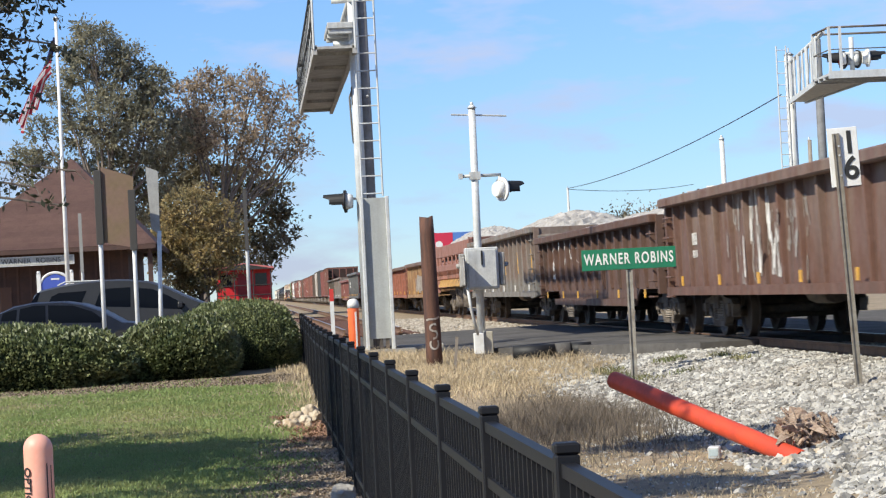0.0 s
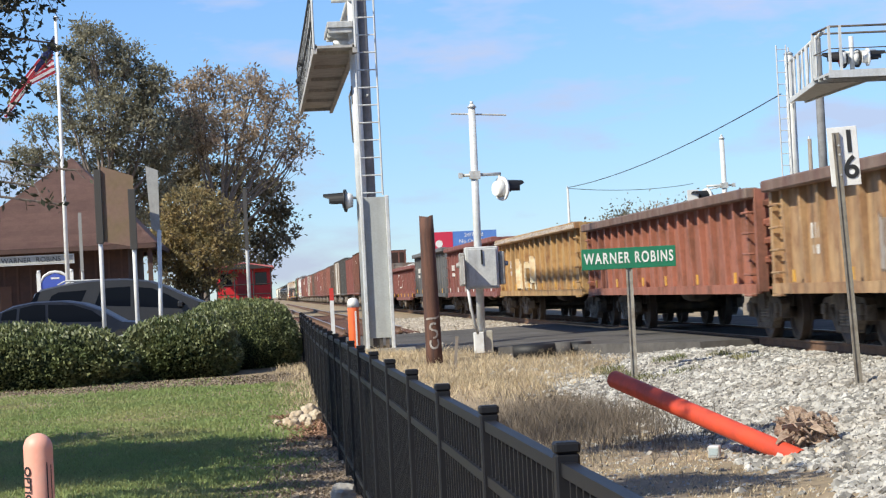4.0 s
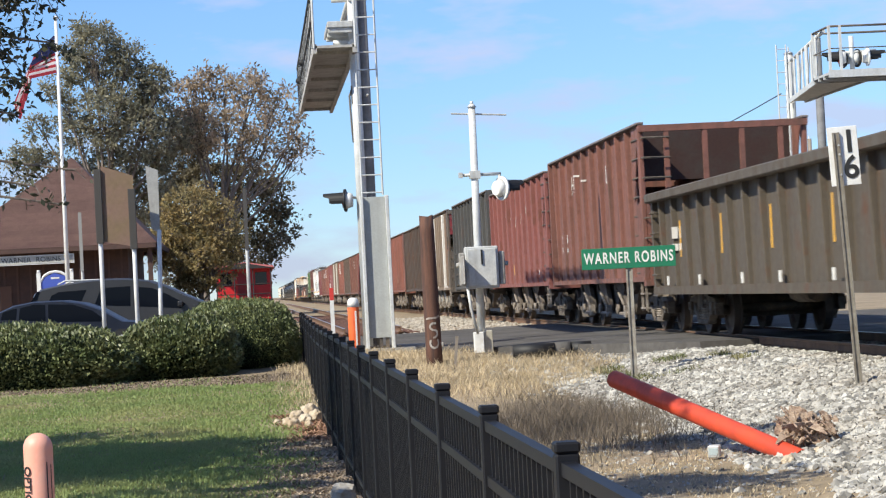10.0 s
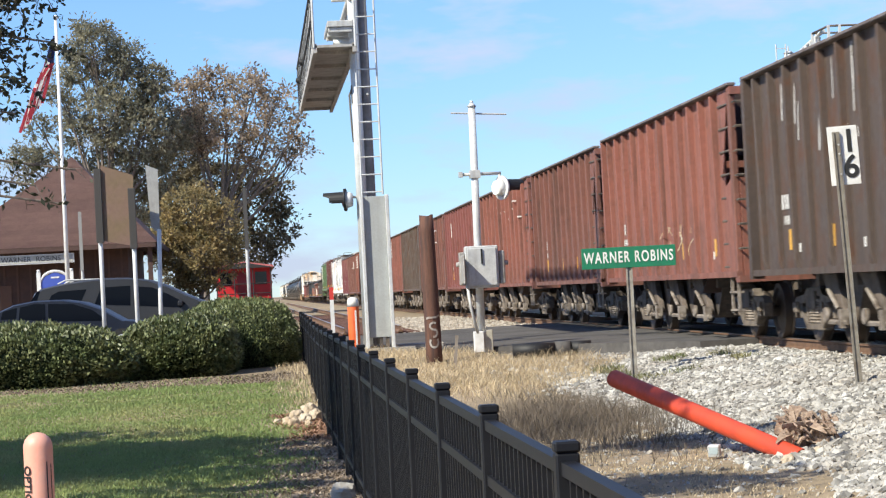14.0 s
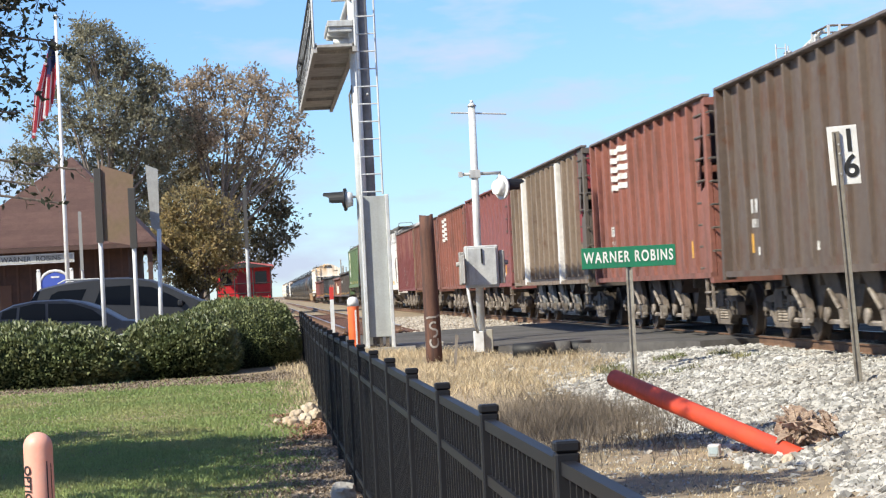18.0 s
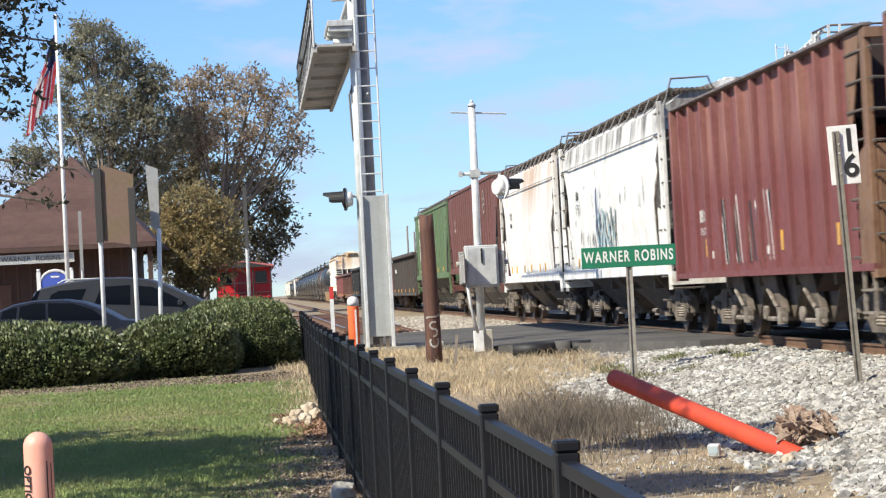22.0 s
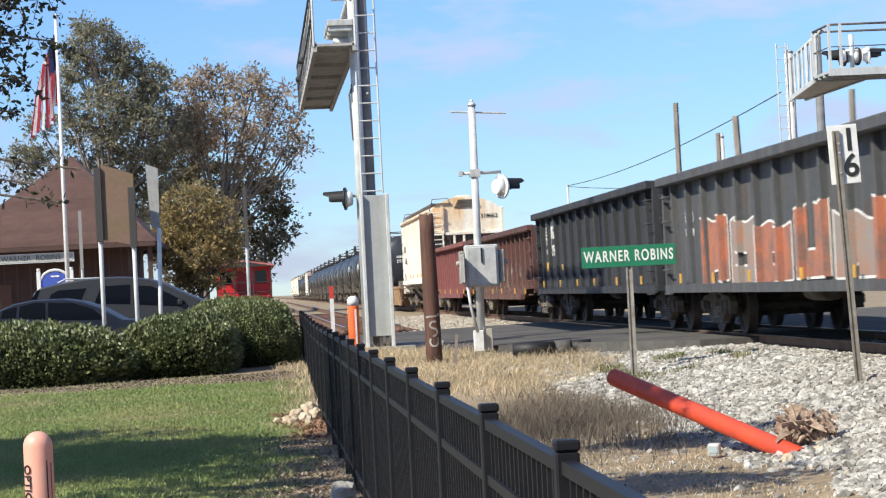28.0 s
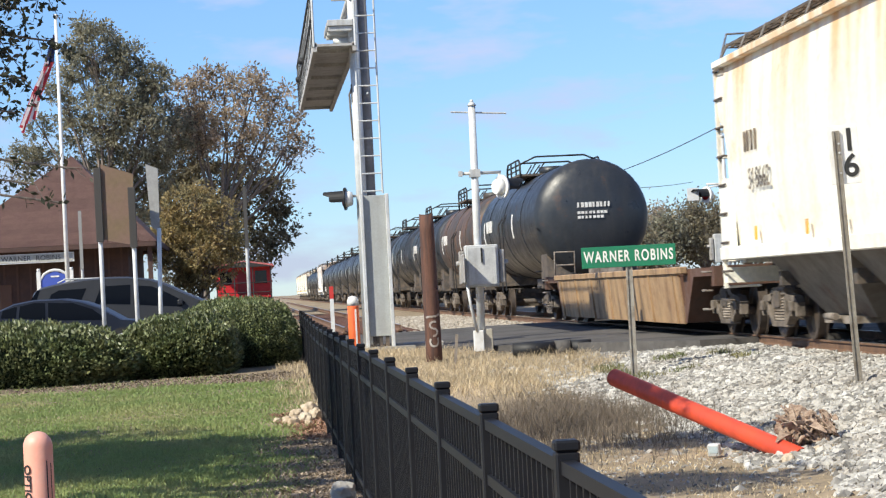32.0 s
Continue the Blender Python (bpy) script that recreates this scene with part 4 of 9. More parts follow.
def tank_car(name, label, length, material, radius=1.52, seed=0, text=True):
    car = thing(name, label, "tank car", group="cars of the freight train")
    Lb = length - 1.3
    h = Lb / 2
    zc = 1.15 + radius
    n = 36
    bm = B()
    prof = [(-h, 0.0)] + [(-h + 0.55 * (1 - math.sin(a)), radius * math.cos(a)) for a in [math.pi / 2 * (1 - k / 7) for k in range(1, 8)]]
    prof += [(-y, r) for y, r in prof[::-1]]
    vs = [[bm.verts.new((r * math.cos(2 * math.pi * k / n), y, zc + r * math.sin(2 * math.pi * k / n))) for y, r in prof] for k in range(n)]
    for k in range(n):
        for j in range(len(prof) - 1):
            f = bm.faces.new((vs[k][j], vs[k][j + 1], vs[(k + 1) % n][j + 1], vs[(k + 1) % n][j]))
            f.smooth = True
    bmesh.ops.remove_doubles(bm, verts=bm.verts, dist=0.001)
    part("tank", bm, material, car, "round tank with a domed end")
    for y in (-h * 0.55, 0.0, h * 0.55):
        bm = B()
        loft(bm, [[(r * math.cos(2 * math.pi * k / 32), y + d, zc + r * math.sin(2 * math.pi * k / 32)) for k in range(32)] for d, r in ((-0.05, radius - 0.02), (-0.05, radius + 0.02), (0.05, radius + 0.02), (0.05, radius - 0.02))], cap=False)
        part("hoop", bm, material, car)
    # manway and valve platform with its rails
    bm = B()
    rod(bm, (0, 0, zc + radius - 0.05), (0, 0, zc + radius + 0.2), 0.4, 16)
    part("manway", bm, material, car)
    bm = B()
    box(bm, -1.2, 1.2, -1.6, 1.6, zc + radius - 0.12, zc + radius - 0.06)
    part("platform", bm, steel_dark, car, "black grating platform")
    for x in (-1.15, 1.15):
        bm = B()
        t = zc + radius
        path_rod(bm, [(x, -1.6, t - 0.35), (x, -1.6, t + 0.22), (x, -1.3, t + 0.36), (x, 1.3, t + 0.36), (x, 1.6, t + 0.22), (x, 1.6, t - 0.35)], 0.028)
        path_rod(bm, [(x, -1.6, t + 0.08), (x, 1.6, t + 0.08)], 0.02)
        for y in (-0.6, 0.6):
            rod(bm, (x, y, t - 0.3), (x, y, t + 0.36), 0.024, 6)
        part("platform_rail", bm, black_paint, car, "black bent tube handrail")
    for y in (-1.6, 1.6):
        bm = B()
        path_rod(bm, [(-1.15, y, t + 0.22), (-0.7, y, t + 0.42), (0.7, y, t + 0.42), (1.15, y, t + 0.22)], 0.026)
        part("end_hoop", bm, black_paint, car, "bent tube hoop")
    bm = B()
    rod(bm, (0.3, 0.7, t - 0.05), (0.3, 0.7, t + 0.24), 0.13, 10)
    part("valve", bm, steel_dark, car, "small valve housing")
    for yy in (-h * 0.3, h * 0.72):
        bm = B()
        loft(bm, [[(-(radius + 0.012) * math.cos(a), y2, zc + (radius + 0.012) * math.sin(a)) for y2 in (yy, yy + 0.32)] for a in (-0.25, -0.1, 0.05, 0.2)], closed=False)
        part("placard", bm, white_letter, car, "small white data panel")
    bm = B()
    rod(bm, (-1.45, -h + 0.3, zc - 0.25), (-1.45, h - 0.3, zc - 0.25), 0.022, 5)
    for k in range(8):
        y = -h + 0.5 + (Lb - 1) * k / 7
        rod(bm, (-1.45, y, zc - 0.25), (-1.25, y, zc - 0.35), 0.018, 5)
    part("side_rail", bm, black_paint, car)
    for s in (-1, 1):
        bm = B()
        box(bm, -1.45, 1.45, s * (h - 0.9), s * (h + 0.15), 0.86, 1.1)
        prism_x(bm, [(s * (h - 1.9), 0.95), (s * (h - 0.5), 0.95), (s * (h - 0.7), zc - 0.4), (s * (h - 1.7), zc - 0.5)], -1.2, 1.2)
        part("saddle", bm, steel_dark, car, "stub sill and saddle")
        ladder(car, -1.5, s * (h - 0.5), s * h, 0.5, 1.3, black_paint, 3)
    for s in (-1, 1):
        for k in range(2):
            bm = B()
            path_rod(bm, [(-0.3 - k * 0.25, s * 0.5, zc + radius + 0.3), (-1.62, s * 0.45, zc + 0.1), (-1.58, s * 0.45, 0.8)], 0.02, 5)
            part("ladder_rail", bm, black_paint, car)
    if text:
        bm = B()
        rng = random.Random(seed)
        for r, (z, hh, nn) in enumerate(((zc + 0.3, 0.13, 9), (zc + 0.1, 0.07, 8), (zc - 0.02, 0.07, 7))):
            for k in range(nn):
                x = -0.42 + k * 0.1
                y = -h + 0.55 * (1 - math.sqrt(max(0.0, 1 - ((x * x + (z - zc) ** 2) / radius ** 2)))) - 0.03
                box(bm, x, x + 0.1 * rng.choice((0.5, 0.75)), y, y + 0.02, z - hh / 2, z + hh / 2)
        part("lettering", bm, white_letter, car, "small white lettering on the end")
        bm = B()
        for k in range(6):
            y = h * 0.45 + k * 0.26
            box(bm, -radius - 0.012, -radius + 0.02, y, y + 0.17, zc - 0.05, zc + 0.3)
        part("lettering", bm, white_letter, car)
    running_gear(car, length, inset=1.5, sill=False)
    return car


def dump_car(name, label, length, material, lower):
    car = thing(name, label, "dump car", group="cars of the freight train")
    Lb = length - 1.2
    h = Lb / 2
    for s in (-1, 1):
        bm = B()
        # upper side with a row of openings between posts
        x0, x1 = s * HW, s * (HW - 0.08)
        for za, zb in ((1.67, 1.96), (2.27, 2.70)):
            box(bm, min(x0, x1), max(x0, x1), -h, h, za, zb)
        for k in range(9):
            y = -h + Lb * k / 8
            box(bm, min(x0, x1) + 0.01, max(x0, x1) - 0.01, y - 0.07, y + 0.07, 1.9, 2.3)
        part("side", bm, material, car, "salmon-red side with a row of openings", 0.01)
        bm = B()
        loft(bm, [[(s * (HW - 0.08), y, 1.96), (s * (HW - 0.34), y, 2.3), (s * (HW - 0.36), y, 2.28), (s * (HW - 0.1), y, 1.94)] for y in (-h, h)])
        part("inner_side", bm, material, car, "sloping inner sheet")
        # dark sheet in place of the shade between the hinges
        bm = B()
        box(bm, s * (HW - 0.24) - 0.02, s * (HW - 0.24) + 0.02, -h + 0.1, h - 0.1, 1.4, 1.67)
        part("hinge_recess", bm, inner_end, car, "dark sheet standing in for the shade behind the hinges")
        bm = B()
        prism_y(bm, [(s * (HW - 0.17), 1.55), (s * (HW - 0.22), 1.55), (s * (HW - 0.06), 1.12), (s * HW, 1.12)], -h + 0.2, h - 0.2)
        part("skirt", bm, lower, car, "rusty yellow skirt")
        for k in range(7):
            y = -h + 0.7 + (Lb - 1.4) * k / 6
            bm = B()
            prism_x(bm, [(y - 0.06, 1.73), (y + 0.09, 1.73), (y + 0.15, 1.5), (y + 0.06, 1.38), (y - 0.02, 1.42), (y + 0.02, 1.55)], s * HW - 0.16, s * HW + 0.03)
            part("hinge", bm, material, car, "curved hinge arm")
        bm = B()
        prism_x(bm, [(s * h - 0.04, 1.1), (s * h + 0.04, 1.1), (s * (h + 0.5) + 0.04, 2.75), (s * (h + 0.5) - 0.04, 2.75)], -HW - 0.02, HW + 0.02)
        for x in (-HW + 0.05, 0.0, HW - 0.05):
            prism_x(bm, [(s * h, 0.9), (s * (h + 0.22), 0.9), (s * (h + 0.66), 2.7), (s * (h + 0.5), 2.75)], x - 0.06, x + 0.06)
        part("end", bm, material, car, "sloping end")
    for k in (-1, 1):
        for x in (-1.05, 1.05):
            bm = B()
            rod(bm, (x, k * 1.5, 0.35), (x, k * 1.5, 1.3), 0.3, 14)
            part("tipping_cylinder", bm, spring_steel, car, "dusty tipping cylinder")
    heap(car, length, 2.6, 0.72, 5)
    running_gear(car, length, inset=1.5)
    return car


def well_car(name, label, length, material):
    """A low well car: plate sides hung between two end platforms."""
    car = thing(name, label, "well car", group="cars of the freight train")
    h = length / 2 - 0.5
    hw = h - 2.7
    for s in (-1, 1):
        bm = B()
        loft(bm, [[(s * (HW - 0.12), y, 0.18), (s * (HW - 0.09), y, 0.18), (s * (HW - 0.0), y, 1.05), (s * (HW - 0.03), y, 1.05)] for y in (-hw, hw)])
        part("side_plate", bm, material, car, "rusty plate side")
        bm = B()
        box(bm, s * (HW - 0.03) - 0.07, s * (HW - 0.03) + 0.07, -hw - 0.4, hw + 0.4, 1.03, 1.16)
        part("top_chord", bm, material, car, "", 0.02)
        for k in range(7):
            y = -hw + 0.5 + (2 * hw - 1) * k / 6
            bm = B()
            loft(bm, [[(s * (HW - 0.085), yy, 0.18), (s * (HW - 0.05), yy, 0.18), (s * (HW + 0.02), yy, 1.04), (s * (HW - 0.01), yy, 1.04)] for yy in (y - 0.04, y + 0.04)])
            part("side_rib", bm, material, car)
        bm = B()
        box(bm, -HW + 0.1, HW - 0.1, min(s * hw, s * h), max(s * hw, s * h), 0.98, 1.12)
        box(bm, -HW + 0.05, HW - 0.05, s * h - 0.12, s * h + 0.12, 0.82, 1.14)
        prism_x(bm, [(s * hw, 0.2), (s * (hw + 0.15), 0.2), (s * (hw + 0.9), 1.0), (s * hw, 1.0)], -HW + 0.1, HW - 0.1)
        part("end_platform", bm, paint("well_platform_" + str(s + 1), (0.12, 0.065, 0.045), 0.6), car, "dark rusty end platform")
        for xa in (-1.3, 0.8):
            bm = B()
            path_rod(bm, [(xa, s * (h - 0.1), 1.1), (xa, s * (h - 0.1), 1.75), (xa + 0.5, s * (h - 0.1), 1.75), (xa + 0.5, s * (h - 0.1), 1.1)], 0.02)
            rod(bm, (xa, s * (h - 0.1), 1.42), (xa + 0.5, s * (h - 0.1), 1.42), 0.02, 6)
            part("end_rail", bm, spring_steel, car, "bent grab rail")
        bm = B()
        box(bm, -0.5, 0.3, s * (h - 0.9), s * (h - 0.4), 1.1, 1.5)
        part("brake_box", bm, spring_steel, car, "dusty brake gear box", 0.02)
        ladder(car, -HW - 0.02, s * (h - 0.5), s * (h - 0.05), 0.45, 1.05, spring_steel, 3)
    bm = B()
    box(bm, -HW + 0.12, HW - 0.12, -hw, hw, 0.2, 0.27)
    part("floor", bm, steel_dark, car)
    running_gear(car, length, inset=1.2, sill=False)
    return car


# ---- the train: (kind, back end of the car in seconds along the line, settings) ----
SPEED = 19.0
brown = paint("brown_paint", (0.145, 0.078, 0.06), 0.6, stain=(0.9, 1.9, 2.4, 0.5, (0.25, 0.20, 0.16)))
charcoal_p = paint("charcoal_paint", (0.068, 0.067, 0.065), 0.08, dirt=(0.14, 0.13, 0.12), streaks=0.35)
brown3 = paint("dark_rusting_brown_paint", (0.115, 0.048, 0.04), 0.55, rust=(0.075, 0.045, 0.036), streaks=0.65, streak2=(2.2, 0.45, (0.05, 0.035, 0.03)), stain=(1.5, 0.9, 2.4, 0.45, (0.20, 0.10, 0.06)))
white2_p = paint("grimy_white_paint", (0.80, 0.79, 0.76), 0.1, dirt=(0.55, 0.5, 0.44), rust=(0.45, 0.38, 0.3), streaks=0.4, fine_run=1.6, streak2=(6.0, 0.35, (0.25, 0.23, 0.21)), stain=(3.35, 3.75, 2.6, 0.95, (0.13, 0.12, 0.11)))
brown2 = paint("dark_brown_paint", (0.115, 0.065, 0.048), 0.5)
greyp = paint("grey_paint", (0.20, 0.185, 0.165), 0.35, streaks=0.4, stain=(1.05, 1.3, 1.6, 0.6, (0.19, 0.11, 0.078)))
salmon = paint("salmon_paint", (0.31, 0.15, 0.118), 0.2)
skirt_p = paint("rusty_yellow_paint", (0.52, 0.29, 0.08), 0.5)
tan_p = paint("tan_paint", (0.42, 0.27, 0.14), 0.85, rust=(0.2, 0.09, 0.045))
orange_p = paint("orange_red_paint", (0.33, 0.125, 0.08), 0.6)
yellow_p = paint("old_yellow_paint", (0.44, 0.27, 0.11), 0.6, rust=(0.2, 0.08, 0.04))
red_p = paint("oxide_red_paint", (0.232, 0.084, 0.072), 0.3, streaks=0.3, stain=(2.4, 1.0, 2.0, 0.45, (0.15, 0.075, 0.06)))
darkgrey_p = paint("dark_grey_paint", (0.068, 0.071, 0.075), 0.12, dirt=(0.15, 0.145, 0.14), streaks=0.45)
midgrey_p = paint("dull_grey_paint", (0.13, 0.133, 0.138), 0.15, rust=(0.09, 0.085, 0.08), dirt=(0.2, 0.195, 0.185), streaks=0.5, streak2=(2.6, 0.35, (0.06, 0.058, 0.056)), stain=(1.7, 0.8, 2.4, 0.85, (0.03, 0.028, 0.026)))
rustgrey_p = paint("grey_rusting_paint", (0.205, 0.195, 0.18), 0.5, rust=(0.19, 0.1, 0.06), stain=(0.9, 1.9, 1.6, 0.65, (0.22, 0.12, 0.075)), streak2=(3.0, 0.4, (0.15, 0.12, 0.095)))
sootbrown_p = paint("sooty_brown_paint", (0.072, 0.062, 0.056), 0.3, dirt=(0.12, 0.105, 0.095), streaks=0.4)
olive_p = paint("olive_grey_paint", (0.092, 0.075, 0.056), 0.3)
rustred_p = paint("rust_red_paint", (0.208, 0.088, 0.066), 0.5, rust=(0.125, 0.058, 0.044), stain=(3.0, 1.1, 2.2, 0.5, (0.13, 0.075, 0.06)))
rustred2_p = paint("bright_rust_red_paint", (0.265, 0.102, 0.074), 0.45, rust=(0.165, 0.072, 0.052), stain=(2.2, 1.1, 2.4, 0.55, (0.11, 0.062, 0.05)))
black_p = paint("black_car_paint", (0.03, 0.032, 0.036), 0.05, dirt=(0.085, 0.078, 0.07), streaks=0.3)
taupe_p = paint("taupe_paint", (0.23, 0.175, 0.13), 0.25)
cherry_p = paint("cherry_red_paint", (0.25, 0.03, 0.04), 0.35)
taupe2_p = paint("sooty_taupe_paint", (0.12, 0.10, 0.082), 0.3)
grey_bay = mat("dusty_grey_bay", (0.30, 0.29, 0.275), 0.8, 0, (0.17, 0.16, 0.15), 3, fine=0.2, bump=0.15)
umber2_p = paint("dark_umber_paint", (0.088, 0.064, 0.052), 0.5, dirt=(0.05, 0.04, 0.034), stain=(2.6, 1.3, 2.0, 0.5, (0.06, 0.045, 0.038)))
umber_p = paint("umber_paint", (0.118, 0.088, 0.07), 0.5, streak2=(2.4, 0.35, (0.17, 0.14, 0.115)), stain=(2.6, 1.3, 2.0, 0.5, (0.075, 0.055, 0.045)))
maroon_p = paint("maroon_paint", (0.215, 0.074, 0.070), 0.15, streaks=0.2)
maroon2_p = paint("faded_maroon_paint", (0.175, 0.055, 0.055), 0.2, streaks=0.25, stain=(2.3, 3.0, 1.5, 0.85, (0.30, 0.15, 0.12)))
tan_end = paint("tan_end_paint", (0.22, 0.125, 0.075), 0.4)
mineral_p = paint("mineral_brown_paint", (0.155, 0.062, 0.052), 0.12, streaks=0.35)
white_p = paint("dirty_white_paint", (0.80, 0.79, 0.76), 0.1, dirt=(0.6, 0.52, 0.44), rust=(0.5, 0.38, 0.28), streaks=0.4, fine_run=1.6, streak2=(5.0, 0.4, (0.3, 0.28, 0.25)), stain=(2.5, 3.5, 0.8, 0.8, (0.46, 0.29, 0.18)))
cream_p = paint("stained_cream_paint", (0.86, 0.84, 0.75), 0.08, dirt=(0.72, 0.52, 0.28), rust=(0.66, 0.42, 0.18), streaks=0.35, fine_run=1.3, streak2=(6.0, 0.16, (0.35, 0.30, 0.24)), stain=(2.5, 4.1, 1.8, 0.85, (0.66, 0.37, 0.13)))
green_p = paint("faded_green_paint", (0.115, 0.178, 0.085), 0.15, dirt=(0.08, 0.10, 0.06), streaks=0.5)
tank_p = paint("black_tank_paint", (0.026, 0.03, 0.036), 0.05, dirt=(0.06, 0.055, 0.05), streaks=0.3, rough=0.4)
tank2_p = paint("brown_stained_tank_paint", (0.05, 0.045, 0.042), 0.5, dirt=(0.2, 0.11, 0.07), streaks=0.8, rust=(0.17, 0.08, 0.05), fine_run=1.5)
rusty_p = paint("rusted_steel", (0.40, 0.26, 0.14), 0.5, rust=(0.24, 0.13, 0.07), dirt=(0.10, 0.065, 0.04), streaks=0.75, fine_run=2.5)
white_band = paint("white_stake_paint", (0.76, 0.74, 0.70), 0.12, streaks=0.3)
orange_spray = mat("orange_spray_paint", (0.42, 0.155, 0.09), 0.6, 0, (0.2, 0.13, 0.11), 3, fine=0.2)
teal_spray = mat("pale_blue_spray_paint", (0.32, 0.5, 0.58), 0.6, 0, (0.45, 0.45, 0.42), 3)
silver_spray = mat("silver_spray_paint", (0.45, 0.43, 0.40), 0.5, 0.2, (0.3, 0.24, 0.2), 4)
cream_spray = mat("cream_spray_paint", (0.75, 0.68, 0.5), 0.6, 0, (0.6, 0.4, 0.2), 4)

grey_spray = mat("grey_spray_paint", (0.27, 0.24, 0.22), 0.6, 0, (0.36, 0.2, 0.14), 3)
rust_line = mat("dark_spray_outline", (0.12, 0.09, 0.07), 0.6, 0, (0.2, 0.13, 0.08), 3)

TRAIN = []          # (thing, middle of the car along the line at 0 s)


def couple(maker, front, back, *args, short=0.0, **kw):
    """Hangs a car on: front and back in seconds along the line; short: metres that its body falls short of the leading coupler."""
    length = (back - front) * SPEED - short
    first = len(WHEELS)
    car = maker(args[0], args[1], length, *args[2:], **kw)
    mid = (front + back) / 2 * SPEED - 0.17 + short / 2
    TRAIN.append((car, mid))
    WHEELS[first:] = [(w, car, mid) for w in WHEELS[first:]]
    return car


G, H = gondola, open_hopper
couple(G, 1.12, 2.05, "gondola_car", "rusty brown gondola with pale scrapes and yellow marks", 2.40, brown, belly=0.0, load=0.15, seed=11)
scratches(TRAIN[-1][0], 3, -1.5, 3.4, 0.8, 1.9, silver_spray, 60, 0.06, 0.4)
scratches(TRAIN[-1][0], 4, 0.2, 2.2, 0.9, 1.8, white_letter, 34, 0.06, 0.5)
couple(G, 2.05, 2.98, "gondola_car", "dark rust-brown gondola heaped with crushed stone", 2.19, brown2, ribs=16, belly=0.18, load=0.35, seed=12, sill=0.72)
scrawl(TRAIN[-1][0], 5, 2.0, 6.5, 1.3, 2.0, white_letter, 5, 0.06)
couple(G, 2.98, 3.93, "gondola_car", "weathered grey gondola heaped with crushed stone", 2.53, greyp, stripes=True, ribs=16, load=0.5, seed=13)
couple(dump_car, 3.93, 4.70, "dump_car", "salmon-red side-dump car heaped with crushed stone", salmon, skirt_p)
couple(G, 4.70, 5.63, "gondola_car", "tan gondola with silver graffiti on its side", 2.29, tan_p, trim=brown, ribs=17, seed=15)
mural(TRAIN[-1][0], 7, -4.0, 3.2, 0.92, 1.75, 7, silver_spray, rust_line)
couple(G, 5.63, 6.54, "gondola_car", "faded orange-red gondola with rusted lower panels", 2.25, orange_p, trim=brown, ribs=18, seed=16)
couple(G, 6.54, 7.47, "gondola_car", "old yellow gondola with a zigzag top edge and cream graffiti", 2.36, yellow_p, ribs=15, seed=17, zigzag=white_letter)
mural(TRAIN[-1][0], 9, 0.6, 4.4, 0.85, 1.8, 4, cream_spray, rust_line)
couple(G, 7.47, 8.43, "gondola_car", "oxide-red gondola with yellow stripes", 2.52, red_p, stripes=True, ribs=15, seed=18)
couple(G, 8.43, 9.35, "gondola_car", "dull grey gondola with deep side stakes", 2.62, midgrey_p, ribs=13, seed=19)
couple(G, 9.35, 10.25, "gondola_car", "red gondola with tall white graffiti, heaped with stone", 2.19, red_p, ribs=16, belly=0.15, load=0.4, seed=20)
block_letters(TRAIN[-1][0], 21, 4.2, 0.75, 8, 1.5, 0.8, white_letter, thick=0.09)
couple(G, 10.25, 11.16, "gondola_car", "grey gondola streaked with rust", 2.56, rustgrey_p, stripes=True, ribs=15, seed=21)
couple(G, 11.16, 12.12, "gondola_car", "olive-grey gondola with yellow stripes", 2.53, olive_p, stripes=True, ribs=15, seed=22)
couple(H, 12.12, 12.84, "hopper_car", "tall rust-red hopper car with an open end", 3.92, rustred_p, ribs=10, seed=23)
block_letters(TRAIN[-1][0], 41, 3.2, 1.0, 6, 3.2, 0.45, white_letter)
couple(H, 12.84, 13.57, "hopper_car", "deep red hopper car with thin white scrawl", 3.80, red_p, ribs=10, seed=24)
scrawl(TRAIN[-1][0], 42, -1.5, 2.5, 2.6, 3.1, white_letter, 4, 0.05)
couple(H, 13.57, 14.26, "hopper_car", "plain black hopper car with a closed end", 4.0, charcoal_p, ribs=10, seed=25, closed_end=True)
couple(H, 14.26, 15.06, "hopper_car", "taupe hopper car with white-painted stakes and a cherry-red end", 3.99, taupe_p, ribs=13, seed=26, short=1.5, stripes=(1, 6, 8), stripe_mat=white_band, end_mat=taupe2_p, panel=cherry_p, bays=4, bay_mat=grey_bay)
couple(H, 15.06, 15.70, "hopper_car", "dull umber hopper car with white scrapes", 3.86, umber2_p, ribs=11, seed=27)
scratches(TRAIN[-1][0], 43, -4.4, 4.2, 2.5, 3.3, white_letter, 26, 0.045, 0.45)
couple(H, 15.70, 16.40, "hopper_car", "bright rust-red hopper car", 3.88, rustred2_p, ribs=12, seed=28)
scrawl(TRAIN[-1][0], 44, -2.5, 0.5, 1.3, 1.9, cream_spray, 5, 0.06)
couple(H, 16.40, 17.02, "hopper_car", "brownish red hopper car", 3.84, rustred_p, ribs=11, seed=29)
couple(H, 17.02, 17.77, "hopper_car", "rust-red hopper car with white graffiti outlines", 3.86, rustred2_p, ribs=12, seed=30)
block_letters(TRAIN[-1][0], 45, 3.3, 1.05, 8, 3.1, 0.6, white_letter)
couple(H, 17.77, 18.44, "hopper_car", "dark red hopper car with white graffiti outlines", 3.88, red_p, ribs=11, seed=31)
block_letters(TRAIN[-1][0], 46, 3.3, 1.05, 8, 3.1, 0.6, white_letter)
couple(H, 18.44, 19.15, "hopper_car", "rust-red hopper car with faded white letters", 3.87, rustred_p, ribs=12, seed=32)
